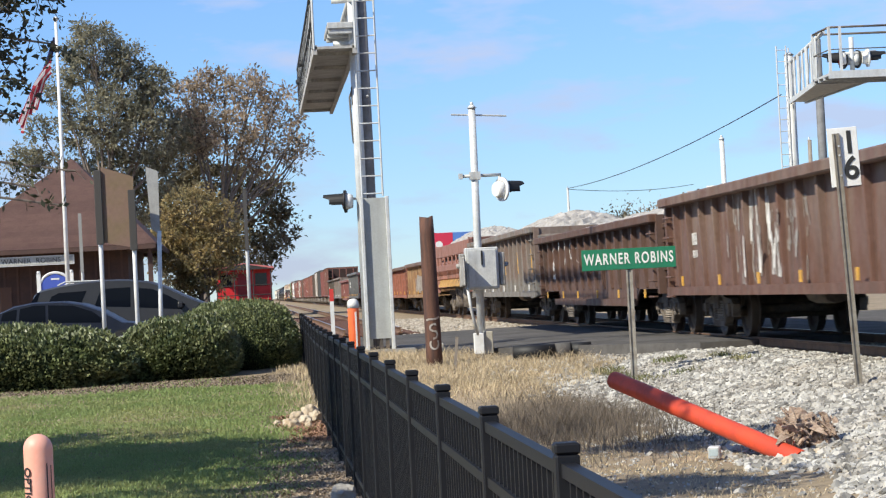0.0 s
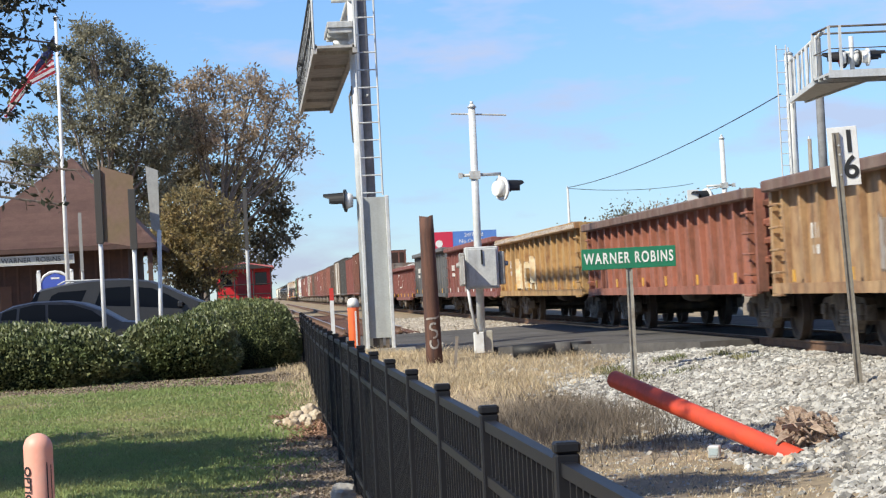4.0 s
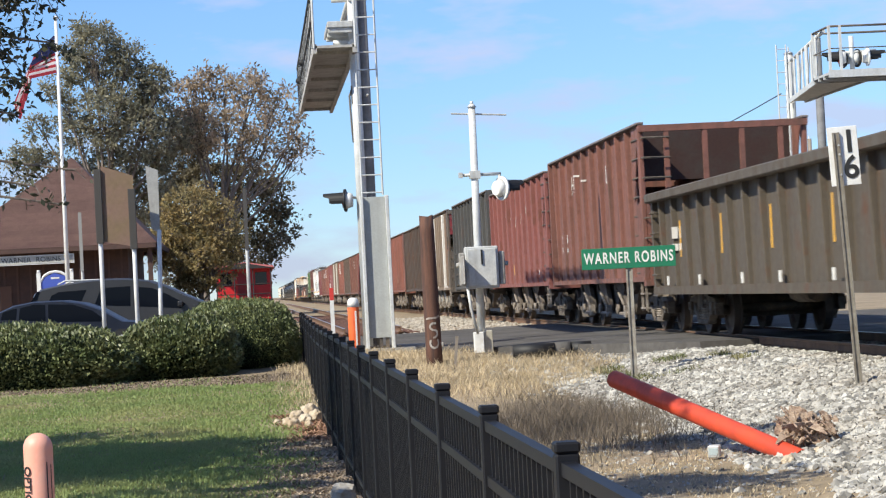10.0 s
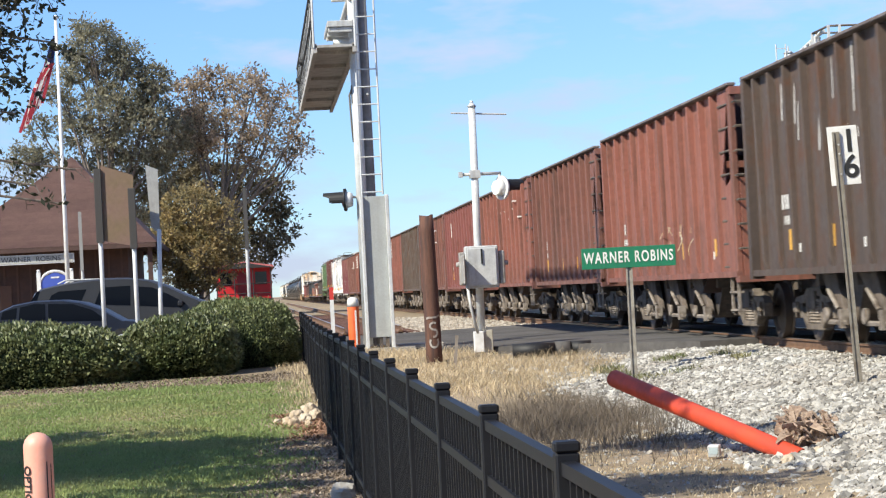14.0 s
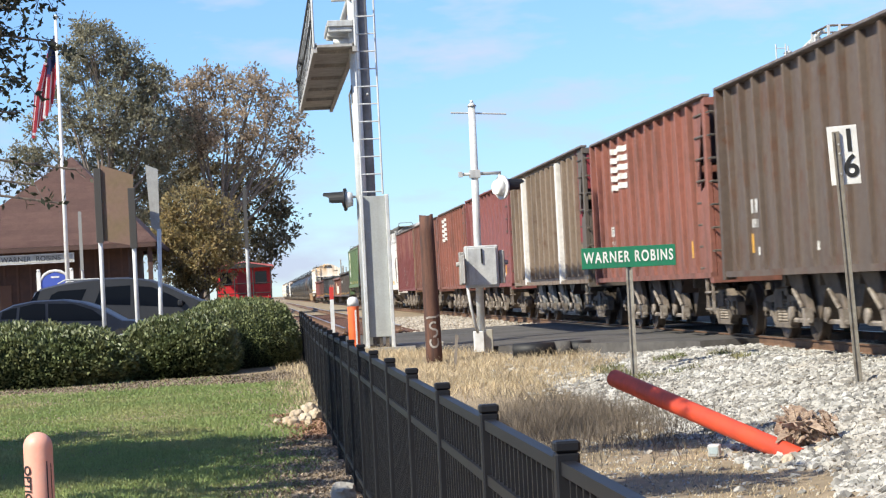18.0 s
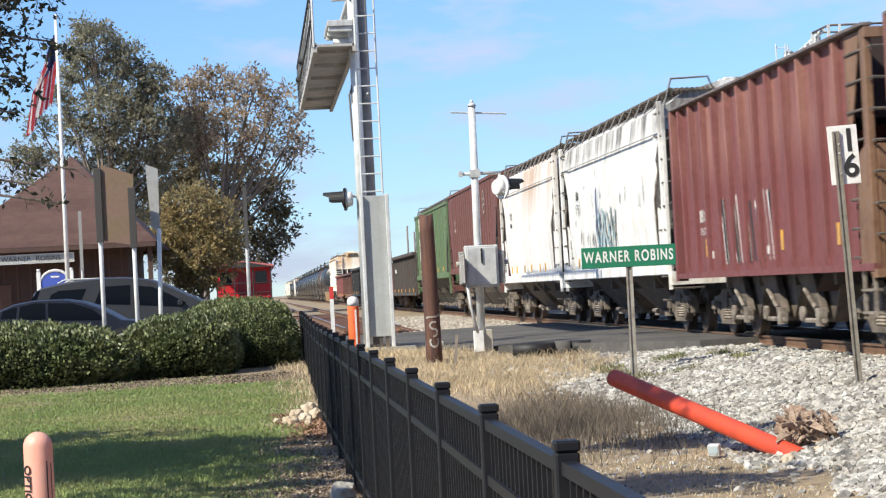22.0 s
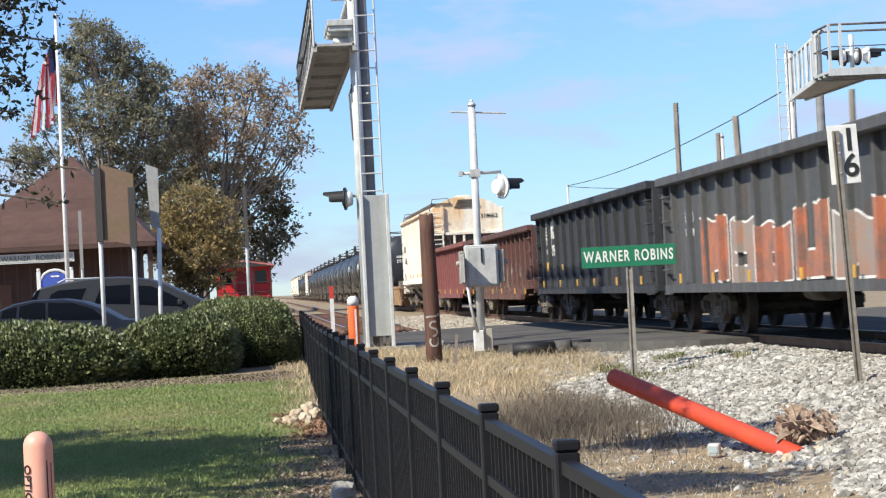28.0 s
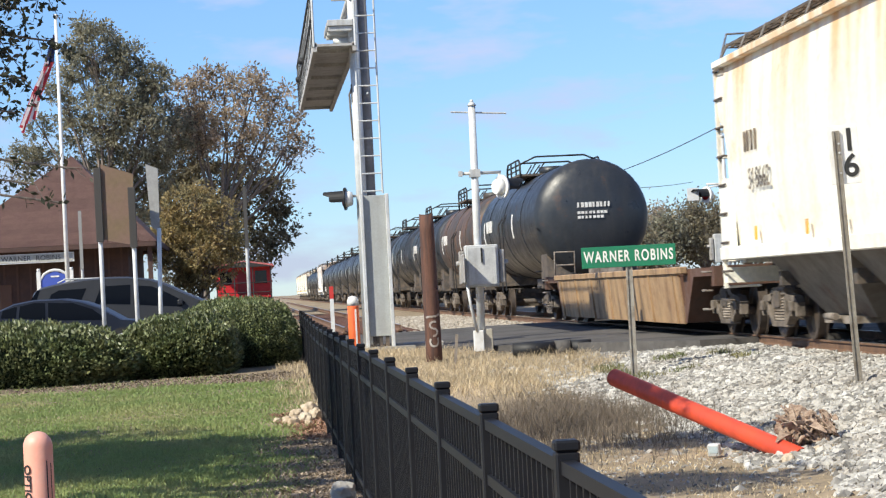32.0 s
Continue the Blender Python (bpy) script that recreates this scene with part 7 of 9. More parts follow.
def lawn_keep(x, y, k):
    bare = smoothstep(-0.5, 0.7, x + 0.5 * patch(x, y, 0.9)) * (1 - 0.75 * smoothstep(30, 34, y))      # bare strip along the fence
    if k < bare * 0.93:
        return 0.0
    if k > 0.9 - 0.85 * smoothstep(35.6, 36.6, y + 0.4 * patch(x, y, 0.7)):
        return 0.0
    return 0.8 + 0.5 * patch(x, y, 0.8)


blades("lawn_grass", "short green lawn grass with yellowish patches", "grass", scatter(190000, -5.4, 0.7, 17.0, 38.0, 1, lawn_keep), 0.045, 0.017, 0.9, grass_mat, 1)
blades("lawn_thatch", "brown thatch and dead leaves in the lawn", "grass", scatter(8000, -5.0, 0.75, 16.5, 38.5, 2, lambda x, y, k: 0.6 if k < 0.25 + 0.75 * smoothstep(-1.0, 0.4, x) else 0), 0.05, 0.014, 1.3, weed_mat, 2)


def straw_keep(x, y, k):
    if y > road_near(x) - 0.6:
        return 0.0
    dens = smoothstep(30.0, 33.6, y + 1.6 * patch(x, y)) * (1 - smoothstep(3.8, 4.6, x + 0.9 * patch(x, y) - 1.6 * smoothstep(31, 36.5, y)))
    return (0.4 + 0.5 * max(0, 0.5 + patch(x, y, 0.7)) + 1.1 * max(0, patch(x, y, 2.6))) if k < dens * (0.75 + 0.6 * patch(x, y, 1.7)) else 0.0


blades("dry_grass", "tall straw-coloured dry grass on the verge", "grass", scatter(80000, 0.95, 6.8, 22, 43.5, 3, straw_keep), 0.135, 0.010, 1.1, straw_mat, 3)


def weeds_keep(x, y, k):
    c = math.exp(-((x - 3.55 - 0.06 * (y - 25.0)) / 0.95) ** 2 - ((y - 25.6) / 3.2) ** 2) * (0.75 + 0.5 * patch(x, y, 0.9))
    return 0.6 + 0.6 * c if k < c * 1.3 else 0.0


blades("dead_weeds", "grey-brown clump of dead weeds by the fence", "weeds", scatter(64000, 0.9, 5.2, 17.0, 33.0, 4, weeds_keep), 0.23, 0.0065, 0.85, weed_mat, 4)
blades("verge_grass", "sparse trodden dry grass on bare earth", "grass", scatter(24000, 0.9, 5.0, 13.5, 24.0, 5, lambda x, y, k: (0.5 + 0.4 * k) if k < 0.38 + 0.5 * patch(x, y, 1.2) else 0), 0.05, 0.010, 1.2, straw_mat, 5)
blades("fence_grass", "straw-coloured tufts at the foot of the fence", "grass", scatter(3600, 0.0, 1.0, 31.0, 42.5, 6, lambda x, y, k: 0.8 if k < smoothstep(0.1, 0.9, x + 0.5 * patch(x, y, 1.1)) else 0), 0.13, 0.010, 0.8, straw_mat, 6)
blades("verge_weeds", "low green weeds at the edge of the ballast", "weeds", scatter(5000, 5.0, 7.0, 30.5, 34.0, 8, lambda x, y, k: 0.7 if patch(x * 2, y, 0.9) > 0.3 else 0), 0.14, 0.016, 1.0, mat("green_weeds", (0.12, 0.14, 0.05), 0.7, 0, (0.2, 0.17, 0.08), 2, island=0.3), 8)


def stones(name, label, pts, r0, r1, material, seed, category="ballast"):
    """Angular stones: squashed, twisted octahedra with cut corners."""
    rng = np.random.default_rng(seed)
    base = np.array([(1, 0, 0), (0, 1, 0), (-1, 0, 0), (0, -1, 0), (0.2, 0.1, 0.8), (-0.1, -0.2, -0.8), (0.6, 0.6, 0.5), (-0.6, 0.5, 0.45), (-0.55, -0.6, 0.5), (0.6, -0.55, 0.45)])
    tri = [(4, 0, 6), (4, 6, 1), (4, 1, 7), (4, 7, 2), (4, 2, 8), (4, 8, 3), (4, 3, 9), (4, 9, 0), (0, 1, 6), (1, 2, 7), (2, 3, 8), (3, 0, 9), (5, 1, 0), (5, 2, 1), (5, 3, 2), (5, 0, 3)]
    n = len(pts)
    v = np.repeat(base[None], n, 0) * rng.uniform(0.7, 1.25, (n, len(base), 1))
    v = v * rng.uniform(0.65, 1.2, (n, 1, 3))
    a, b = rng.uniform(0, 6.28, n), rng.uniform(-0.7, 0.7, n)
    ca, sa, cb, sb = np.cos(a), np.sin(a), np.cos(b), np.sin(b)
    x, y, z = v[..., 0].copy(), v[..., 1].copy(), v[..., 2].copy()
    y, z = y * cb[:, None] - z * sb[:, None], y * sb[:, None] + z * cb[:, None]
    x, y = x * ca[:, None] - y * sa[:, None], x * sa[:, None] + y * ca[:, None]
    r = rng.uniform(r0, r1, n)[:, None]
    v = np.stack([x * r, y * r, z * r], 2) + pts[:, None, :3]
    f = (np.array(tri)[None] + (np.arange(n) * len(base))[:, None, None]).reshape(-1, 3)
    me = bpy.data.meshes.new(name)
    me.from_pydata(v.reshape(-1, 3).tolist(), [], f.tolist())
    me.materials.append(material)
    return tagged(new(name, me), label, category, kind="stuff")


def ballast_keep(x, y, k):
    if road_near(x) - 0.2 < y < 58:
        return 0.0
    toe = smoothstep(4.15, 4.6, x + 0.35 * patch(x, y, 0.8))
    grassy = smoothstep(30, 35, y) * (1 - smoothstep(4.3, 5.0, x + 0.6 * patch(x, y) - 1.3 * smoothstep(32, 36.5, y)))
    return 1.0 if k < toe * (1 - 0.9 * grassy) else (1.0 if k > 0.985 else 0.0)


stones("ballast", "pale grey crushed-stone track ballast", scatter(64000, 3.6, 9.6, 14.5, 42.0, 11, ballast_keep), 0.026, 0.066, stone_mat, 11)
stones("far_ballast", "pale ballast beyond the road", scatter(7000, 3.8, 9.6, 58.0, 95.0, 12), 0.03, 0.065, mat("dusty_beige_stone", (0.42, 0.38, 0.32), 0.9, 0, (0.32, 0.28, 0.23), 2, island=0.3), 12)
stones("loose_stones", "scattered pale stones on bare earth", scatter(1500, 1.2, 5.0, 14.0, 24.0, 13), 0.008, 0.026, stone_mat, 13, "stones")
bm = B()
for y0, y1 in ((10.0, 33.5), (57.6, 400.0)):
    prism_y(bm, [(4.8, 0.05), (7.0, 0.53), (10.5, 0.53), (12.8, 0.05)], y0, y1)
tagged(new("ballast_bed", mesh("ballast_bed", bm, mat("ballast_bed", (0.33, 0.32, 0.30), 0.95, 0, (0.2, 0.18, 0.16), 5, bump=0.8, bscale=18, fine=0.35))), "bed of crushed stone under the track", "ballast", kind="structure")


def leaf_cloud(name, pts, size, material, parent, seed, flat=0.0, label=""):
    rng = np.random.default_rng(seed)
    n = len(pts)
    a = rng.normal(size=(n, 3))
    a[:, 2] *= 1 - flat
    a /= np.linalg.norm(a, axis=1)[:, None]
    b = np.cross(a, rng.normal(size=(n, 3)))
    b /= np.linalg.norm(b, axis=1)[:, None]
    s = size * rng.uniform(0.6, 1.35, n)[:, None]
    v = np.stack([pts - a * s, pts + b * s * 0.5, pts + a * s, pts - b * s * 0.5], 1).reshape(-1, 3)
    f = np.arange(n * 4).reshape(-1, 4).tolist()
    me = bpy.data.meshes.new(name)
    me.from_pydata(v.tolist(), [], f)
    me.materials.append(material)
    ob = new(name, me)
    ob.parent = parent
    if label:
        ob["label"] = label
    return ob


# ---- hedges ----
def hedge(label, x0, x1, y0, y1, z0, h, seed, n, power=2.6, leaf=0.044, material=None):
    """A clipped mound: bulging sides, tucked-in foot, uneven shoulders, covered in single small leaves."""
    hd = thing("hedge", label, "hedge", pose((x0 + x1) / 2, (y0 + y1) / 2, z0), group="clipped hedges")
    hx, hy = (x1 - x0) / 2, (y1 - y0) / 2

    def surf(d, k):
        r = (abs(d[0]) ** power + abs(d[1]) ** power + abs(d[2]) ** power) ** (-1 / power)
        p = Vector((d[0] * r, d[1] * r, d[2] * r))
        lump = 1 + 0.07 * noise.noise(Vector((p.x * hx * 1.4 + seed, p.y * hy * 1.4, p.z * 2))) + 0.05 * noise.noise(Vector((p.x * hx * 4 + seed, p.y * hy * 4, p.z * 5)))
        tuck = 0.90 + 0.10 * smoothstep(0.0, 0.35, p.z)
        return Vector((p.x * hx * lump * tuck, p.y * hy * lump * tuck, p.z * h * lump)) * k

    rng = np.random.default_rng(seed)
    d = rng.normal(size=(n, 3))
    # sample evenly over the box that the mound fills
    d[:, 2] = np.abs(d[:, 2]) * (0.9 if h > 0.9 else 0.8)
    d[:, 1] = np.where(rng.uniform(0, 1, n) < 0.7, -np.abs(d[:, 1]), d[:, 1])
    d /= np.linalg.norm(d, axis=1)[:, None]
    d[:, 0] *= 1.35
    ks = 1 - np.abs(rng.normal(0, 0.035, n))
    p = np.array([tuple(surf(q, k)) for q, k in zip(d, ks)]) + rng.normal(0, 0.018, (n, 3))
    leaf_cloud("leaves", p, leaf, material or hedge_mat, hd, seed, label="small glossy dark green leaves")
    # solid hull whose near-black colour stands in for shade between the leaves
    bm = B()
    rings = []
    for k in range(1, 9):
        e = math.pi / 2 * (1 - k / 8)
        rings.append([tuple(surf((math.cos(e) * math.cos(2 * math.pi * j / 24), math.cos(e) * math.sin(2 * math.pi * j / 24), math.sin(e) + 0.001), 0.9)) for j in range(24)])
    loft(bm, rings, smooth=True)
    part("inner_growth", bm, hedge_core, hd, "near-black core, standing in for the shade between leaves")
    return hd


hedge_soft = mat("feathery_hedge_leaves", (0.15, 0.18, 0.075), 0.55, 0, (0.19, 0.205, 0.09), 1.5, island=0.45, fine=0.05, spec=0.4, through_light=0.3)
hedge("clipped dark green hedge in front of parked cars", -9.0, -2.1, 37.4, 39.8, gz(-3, 37.5) - 0.04, 1.11, 21, 36000, 4.0)
hedge("clipped dark green hedge, rounded and taller", -2.45, -0.38, 38.0, 40.6, gz(-1, 37.9) - 0.04, 1.11, 22, 20000, 3.4)
hedge("soft green hedge with a flat clipped top beside the fence end", -1.62, 0.72, 39.4, 43.6, gz(0, 39.6) - 0.04, 1.26, 23, 28000, 3.4, 0.028, hedge_soft)
blades("mulch", "grey-brown mulch and dead leaves below the hedges", "mulch", scatter(9000, -5.6, 0.7, 35.7, 38.6, 24, lambda x, y, k: 0.8 if abs(y - 37.2 - 0.25 * patch(x, y)) < 0.8 else 0), 0.025, 0.03, 2.5, mat("mulch_chips", (0.16, 0.125, 0.095), 0.9, 0, (0.23, 0.185, 0.14), 3, island=0.4), 24)


# ---- trees ----
def branchy(bm, rng, a, d, length, r, depth, tips, spread=0.6, up=0.25):
    steps = 3
    p = Vector(a)
    v = Vector(d).normalized()
    for k in range(steps):
        q = p + v * length / steps
        rod(bm, p, q, r * (1 - 0.2 * k), 6 if r > 0.05 else 4, r * (1 - 0.2 * (k + 1)), cap=False)
        p = q
        v = (v + Vector((rng.uniform(-1, 1), rng.uniform(-1, 1), rng.uniform(-0.6, 1))) * 0.18).normalized()
        if depth > 0 and k > 0:
            for _ in range(2):
                w = (v + Vector((rng.uniform(-1, 1), rng.uniform(-1, 1), rng.uniform(-0.5, 1) + up)) * spread * 1.4).normalized()
                branchy(bm, rng, p, w, length * rng.uniform(0.5, 0.75), r * 0.5, depth - 1, tips, spread, up)
    tips.append(p.copy())
    if depth <= 1:
        tips.append((Vector(a) + p) / 2)


def tree(label, x, y, height, radius, material, seed, leaves=14000, size=0.16, trunk_r=0.3, fork=0.28, depth=3, clump=0.75, squash=1.0, limbs=7):
    """Trunk, forking limbs and a lumpy, open crown of single leaves round the twig ends."""
    rng = random.Random(seed)
    t = thing("tree", label, "tree", pose(x, y, gz(x, y)), group="trees")
    bm = B()
    tips = []
    top = Vector((0, 0, height * fork))
    rod(bm, (0, 0, -0.3), top, trunk_r, 12, trunk_r * 0.75)
    for k in range(limbs):
        a = 2 * math.pi * k / limbs + rng.uniform(-0.4, 0.4)
        tilt = rng.uniform(0.3, 1.15)
        d = Vector((math.cos(a) * tilt * radius / (height * 0.42), math.sin(a) * tilt * radius / (height * 0.42), 1.0))
        branchy(bm, rng, top * rng.uniform(0.7, 1.0), d, height * rng.uniform(0.2, 0.34), trunk_r * 0.5, depth, tips, 0.7, 0.1)
    branchy(bm, rng, top, Vector((0.05, 0, 1)), height * 0.33, trunk_r * 0.6, depth, tips, 0.6)
    part("trunk", bm, bark, t, "grey-brown trunk and limbs")
    nr = np.random.default_rng(seed)
    tp = np.array([tuple(p) for p in tips])
    c = np.array([0, 0, height * 0.58])
    q = (tp - c) / np.array([radius, radius, height * 0.42])
    ln = np.linalg.norm(q, axis=1)
    lim = np.array([1.0 + 0.35 * noise.noise(Vector(tuple(v / max(0.01, w) * 2.2 + seed))) for v, w in zip(q, ln)])
    tp = c + (tp - c) * np.minimum(1, lim / np.maximum(ln, 0.01))[:, None]
    # each twig end carries a tuft of its own size; some are bare
    w = np.where(nr.uniform(0, 1, len(tp)) < 0.5, nr.uniform(0.2, 1.0, len(tp)), 0.03)
    tuft = clump * nr.uniform(0.5, 1.3, len(tp))
    idx = nr.choice(len(tp), leaves, p=w / w.sum())
    pts = tp[idx] + nr.normal(0, 1, (leaves, 3)) * tuft[idx][:, None] * np.array([1, 1, 0.7 * squash])
    leaf_cloud("crown", pts, size, material, t, seed, label="airy crown of small leaves")
    return t


def lobed_tree(label, x, y, lobes, material, seed, trunk_r=0.28, fork=3.0, dense=26.0, leaf=0.125, tuft=0.26, per=26, reach=1.0):
    """A tree whose limbs run to separate lobes of the crown, (across, depth, height, radius) each, with tufts of leaves round the twig ends and gaps between them."""
    rng = random.Random(seed)
    z0 = gz(x, y)
    t = thing("tree", label, "tree", pose(x, y, z0), group="trees")
    bm = B()
    rod(bm, (0, 0, -0.3), (0, 0, fork), trunk_r, 10, trunk_r * 0.8)
    tips = []
    for cx, cy, cz, r in lobes:
        c = Vector((cx - x, cy, cz - z0))
        root = Vector((0, 0, fork * rng.uniform(0.75, 1.0)))
        if c.z > fork + 4:
            root = Vector((c.x * 0.12, 0, fork + (c.z - fork) * rng.uniform(0.1, 0.35)))
            rod(bm, (0, 0, fork * 0.9), root, trunk_r * 0.6, 8, trunk_r * 0.4)
        mid = root.lerp(c, 0.55) + Vector((rng.uniform(-0.3, 0.3), rng.uniform(-0.3, 0.3), -0.1 * (c - root).length * rng.uniform(0, 1)))
        rod(bm, root, mid, trunk_r * 0.36, 6, trunk_r * 0.24, cap=False)
        rod(bm, mid, c, trunk_r * 0.24, 6, trunk_r * 0.1, cap=False)
        for k in range(int(dense * r * r)):
            d = Vector((rng.gauss(0, 1), rng.gauss(0, 1), rng.gauss(0, 1) + 0.15)).normalized()
            e = c + d * r * rng.uniform(0.35, 1.12) ** 0.6 * reach
            if k % 3 == 0:
                rod(bm, mid.lerp(c, rng.uniform(0.3, 1.0)), e, 0.035, 4, 0.01, cap=False)
            tips.append((e, rng.uniform(0.5, 1.35)))
    part("trunk", bm, bark, t, "grey-brown trunk and limbs")
    nr = np.random.default_rng(seed)
    tp = np.array([tuple(p) for p, _ in tips])
    sz = np.array([q for _, q in tips])
    idx = np.repeat(np.arange(len(tp)), per)
    pts = tp[idx] + nr.normal(0, 1, (len(idx), 3)) * (tuft * sz[idx])[:, None] * np.array([1, 1, 0.8])
    leaf_cloud("crown", pts, leaf, material, t, seed, label="open crown of leaf tufts with gaps")
    return t


leaf_green = mat("tree_leaves_green", (0.22, 0.215, 0.155), 0.6, 0, (0.345, 0.325, 0.235), 0.9, island=0.4, spec=0.3, through_light=0.5)
leaf_olive = mat("tree_leaves_olive", (0.175, 0.155, 0.105), 0.6, 0, (0.25, 0.215, 0.145), 0.8, island=0.4, spec=0.3, through_light=0.5)
leaf_brown = mat("tree_leaves_autumn", (0.42, 0.315, 0.15), 0.6, 0, (0.27, 0.235, 0.12), 1.4, 0.4, 0.6, island=0.4, spec=0.3, through_light=0.5)
leaf_rust = mat("tree_leaves_brownish", (0.47, 0.37, 0.275), 0.55, 0, (0.29, 0.24, 0.165), 0.9, island=0.4, spec=0.3, through_light=0.5)
leaf_dark = mat("near_tree_leaves", (0.05, 0.06, 0.03), 0.6, 0, (0.07, 0.06, 0.035), 2, island=0.35, through_light=0.25)
lobed_tree("tall grey-green oak with feathery limbs behind the depot", -9.3, 140,
           [(-9.5, 0, 17.9, 1.9), (-10.6, 1, 16.8, 1.2), (-7.6, 0, 17.1, 1.2), (-5.7, 0, 15.7, 1.0), (-11.7, -1, 15.5, 1.2), (-13.3, 0, 13.2, 0.8), (-14.4, 0, 11.0, 1.2), (-13.0, 1, 11.2, 0.9), (-8.0, 1, 15.4, 2.0), (-11.0, 1, 13.0, 1.4),
            (-7.0, 0, 12.2, 2.0), (-9.2, -1, 13.6, 1.9), (-6.2, 2, 14.6, 1.3), (-9.0, 1, 10.4, 1.6), (-6.4, 2, 9.6, 1.7), (-10.9, 2, 10.0, 1.3), (-5.2, 2, 12.4, 1.5), (-7.6, 3, 8.0, 1.7)], leaf_green, 31, 0.34, 5.0, leaf=0.12, per=32)
lobed_tree("broad autumn-brown tree with ragged limbs behind the depot", -2.2, 144,
           [(-4.0, 0, 14.6, 1.5), (-3.1, 0, 15.9, 1.0), (-1.7, 1, 15.7, 1.3), (-0.1, 0, 15.2, 1.4), (0.6, 1, 15.9, 0.6), (1.5, 0, 13.6, 1.3), (2.8, 0, 12.3, 0.9), (2.6, 1, 10.6, 0.8), (3.4, 0, 11.4, 0.45), (3.2, 0, 13.2, 0.45), (2.0, 0, 14.9, 0.7),
            (-1.6, -1, 12.6, 1.9), (0.6, 0, 11.2, 1.6), (-3.6, 1, 12.6, 1.7)], leaf_rust, 32, 0.32, 4.5, leaf=0.13, per=18)
lobed_tree("dark olive tree between the two tall trees", -3.6, 150,
           [(-4.9, 0, 11.4, 2.1), (-3.0, 0, 9.2, 2.2), (-0.7, 0, 9.2, 1.7), (1.1, 0, 8.4, 1.4), (1.7, 0, 6.4, 1.3), (0.6, 0, 5.2, 1.2), (-5.8, 0, 8.4, 1.8), (-1.6, 0, 6.4, 1.8), (-4.6, 0, 6.2, 2.0), (-6.9, 1, 6.4, 1.8), (-3.6, 1, 13.2, 1.5), (-5.6, 1, 4.2, 1.6), (-3.0, 0, 4.0, 1.6), (-0.6, 0, 3.6, 1.3)], leaf_olive, 33, 0.3, 3.0, leaf=0.14)
lobed_tree("small golden-brown tree in front of the depot", -2.5, 96,
           [(-2.6, 0, 5.6, 1.2), (-3.5, 0, 4.7, 1.0), (-1.6, 0, 4.9, 1.15), (-2.6, -0.4, 3.8, 1.2), (-0.9, 0, 3.9, 0.6), (-3.9, 0, 5.7, 0.55), (-1.9, 0, 3.0, 0.9), (-3.4, 0, 3.2, 0.9), (-4.2, 0, 4.4, 0.6), (-2.7, 0, 2.5, 0.8)], leaf_brown, 34, 0.12, 1.4, dense=60, leaf=0.085, tuft=0.17, per=24)

# the shade tree beside the lawn: its trunk stands outside the view, its twigs hang into it
near = tree("broad shade tree whose dark twigs hang into view", -10.8, 19.65, 9.8, 4.1, leaf_dark, 37, leaves=30000, size=0.13, clump=0.5, trunk_r=0.35)
rng = random.Random(5)
bm = B()
tips2 = []
for x1, y1, z1 in ((-1.72, 20.0, 4.12), (-1.72, 20.3, 4.55), (-2.0, 20.0, 3.8), (-1.6, 20.1, 2.98), (-1.75, 20.0, 2.68), (-1.95, 20.0, 2.85), (-1.8, 20.2, 4.75), (-2.1, 20.0, 3.5), (-2.0, 19.8, 4.4), (-2.15, 20.1, 4.05), (-2.08, 20.0, 4.6), (-2.2, 20.0, 3.7)):
    p1 = Vector((x1 + 10.8, y1 - 19.65, z1))
    p0 = Vector((3.9, 0.0, z1 + 0.9))
    rod(bm, p0, p1, 0.034, 6, 0.009)
    for k in range(11):
        q = p0.lerp(p1, 0.86 + 0.14 * k / 10)
        e = q + Vector((rng.uniform(-0.1, 0.16), rng.uniform(-0.3, 0.3), rng.uniform(-0.2, 0.2)))
        rod(bm, q, e, 0.005, 4, 0.003)
        tips2 += [q, e, (q + e) / 2]
part("twig", bm, bark, near, "thin drooping twigs")
nr = np.random.default_rng(9)
tp = np.array([tuple(p) for p in tips2 if p.z > 3.25] * 4 + [tuple(p) for p in tips2 if p.z <= 3.25])
pts = tp[nr.choice(len(tp), 2000)] + nr.normal(0, 0.04, (2000, 3))
leaf_cloud("twig_leaves", pts, 0.036, leaf_dark, near, 9, label="small dark leaves")
# two long outer limbs
for x1, y1, z1, r in ((8.1, -1.95, 7.4, 0.3), (5.8, -3.4, 5.5, 0.85), (5.4, -0.75, 6.0, 0.75), (8.0, -6.1, 6.6, 0.7), (2.7, 4.75, 6.0, 0.8), (4.2, 3.75, 6.0, 0.8), (5.4, 2.75, 6.0, 0.7), (3.7, 1.25, 6.0, 0.9), (6.1, 1.3, 6.2, 0.6)):
    bm = B()
    tips3 = []
    rg = random.Random(int(x1 * 10))
    path_rod(bm, [(0, 0, 3.2), (x1 * 0.5, y1 * 0.5, z1 * 0.75), (x1, y1, z1)], 0.07, 6)
    for k in range(14):
        e = Vector((x1 + rg.gauss(0, r), y1 + rg.gauss(0, r), z1 + rg.gauss(0, r * 0.45)))
        rod(bm, Vector((x1 * 0.9, y1 * 0.9, z1 * 0.97)), e, 0.02, 4, 0.006)
        tips3.append(tuple(e))
    part("limb", bm, bark, near, "long outer limb")
    tp = np.array(tips3)
    leaf_cloud("limb_leaves", tp[nr.choice(len(tp), 1150)] + nr.normal(0, 0.25, (1150, 3)) * np.array([1, 1, 0.6]), 0.11, leaf_dark, near, 12, label="dark leaves")
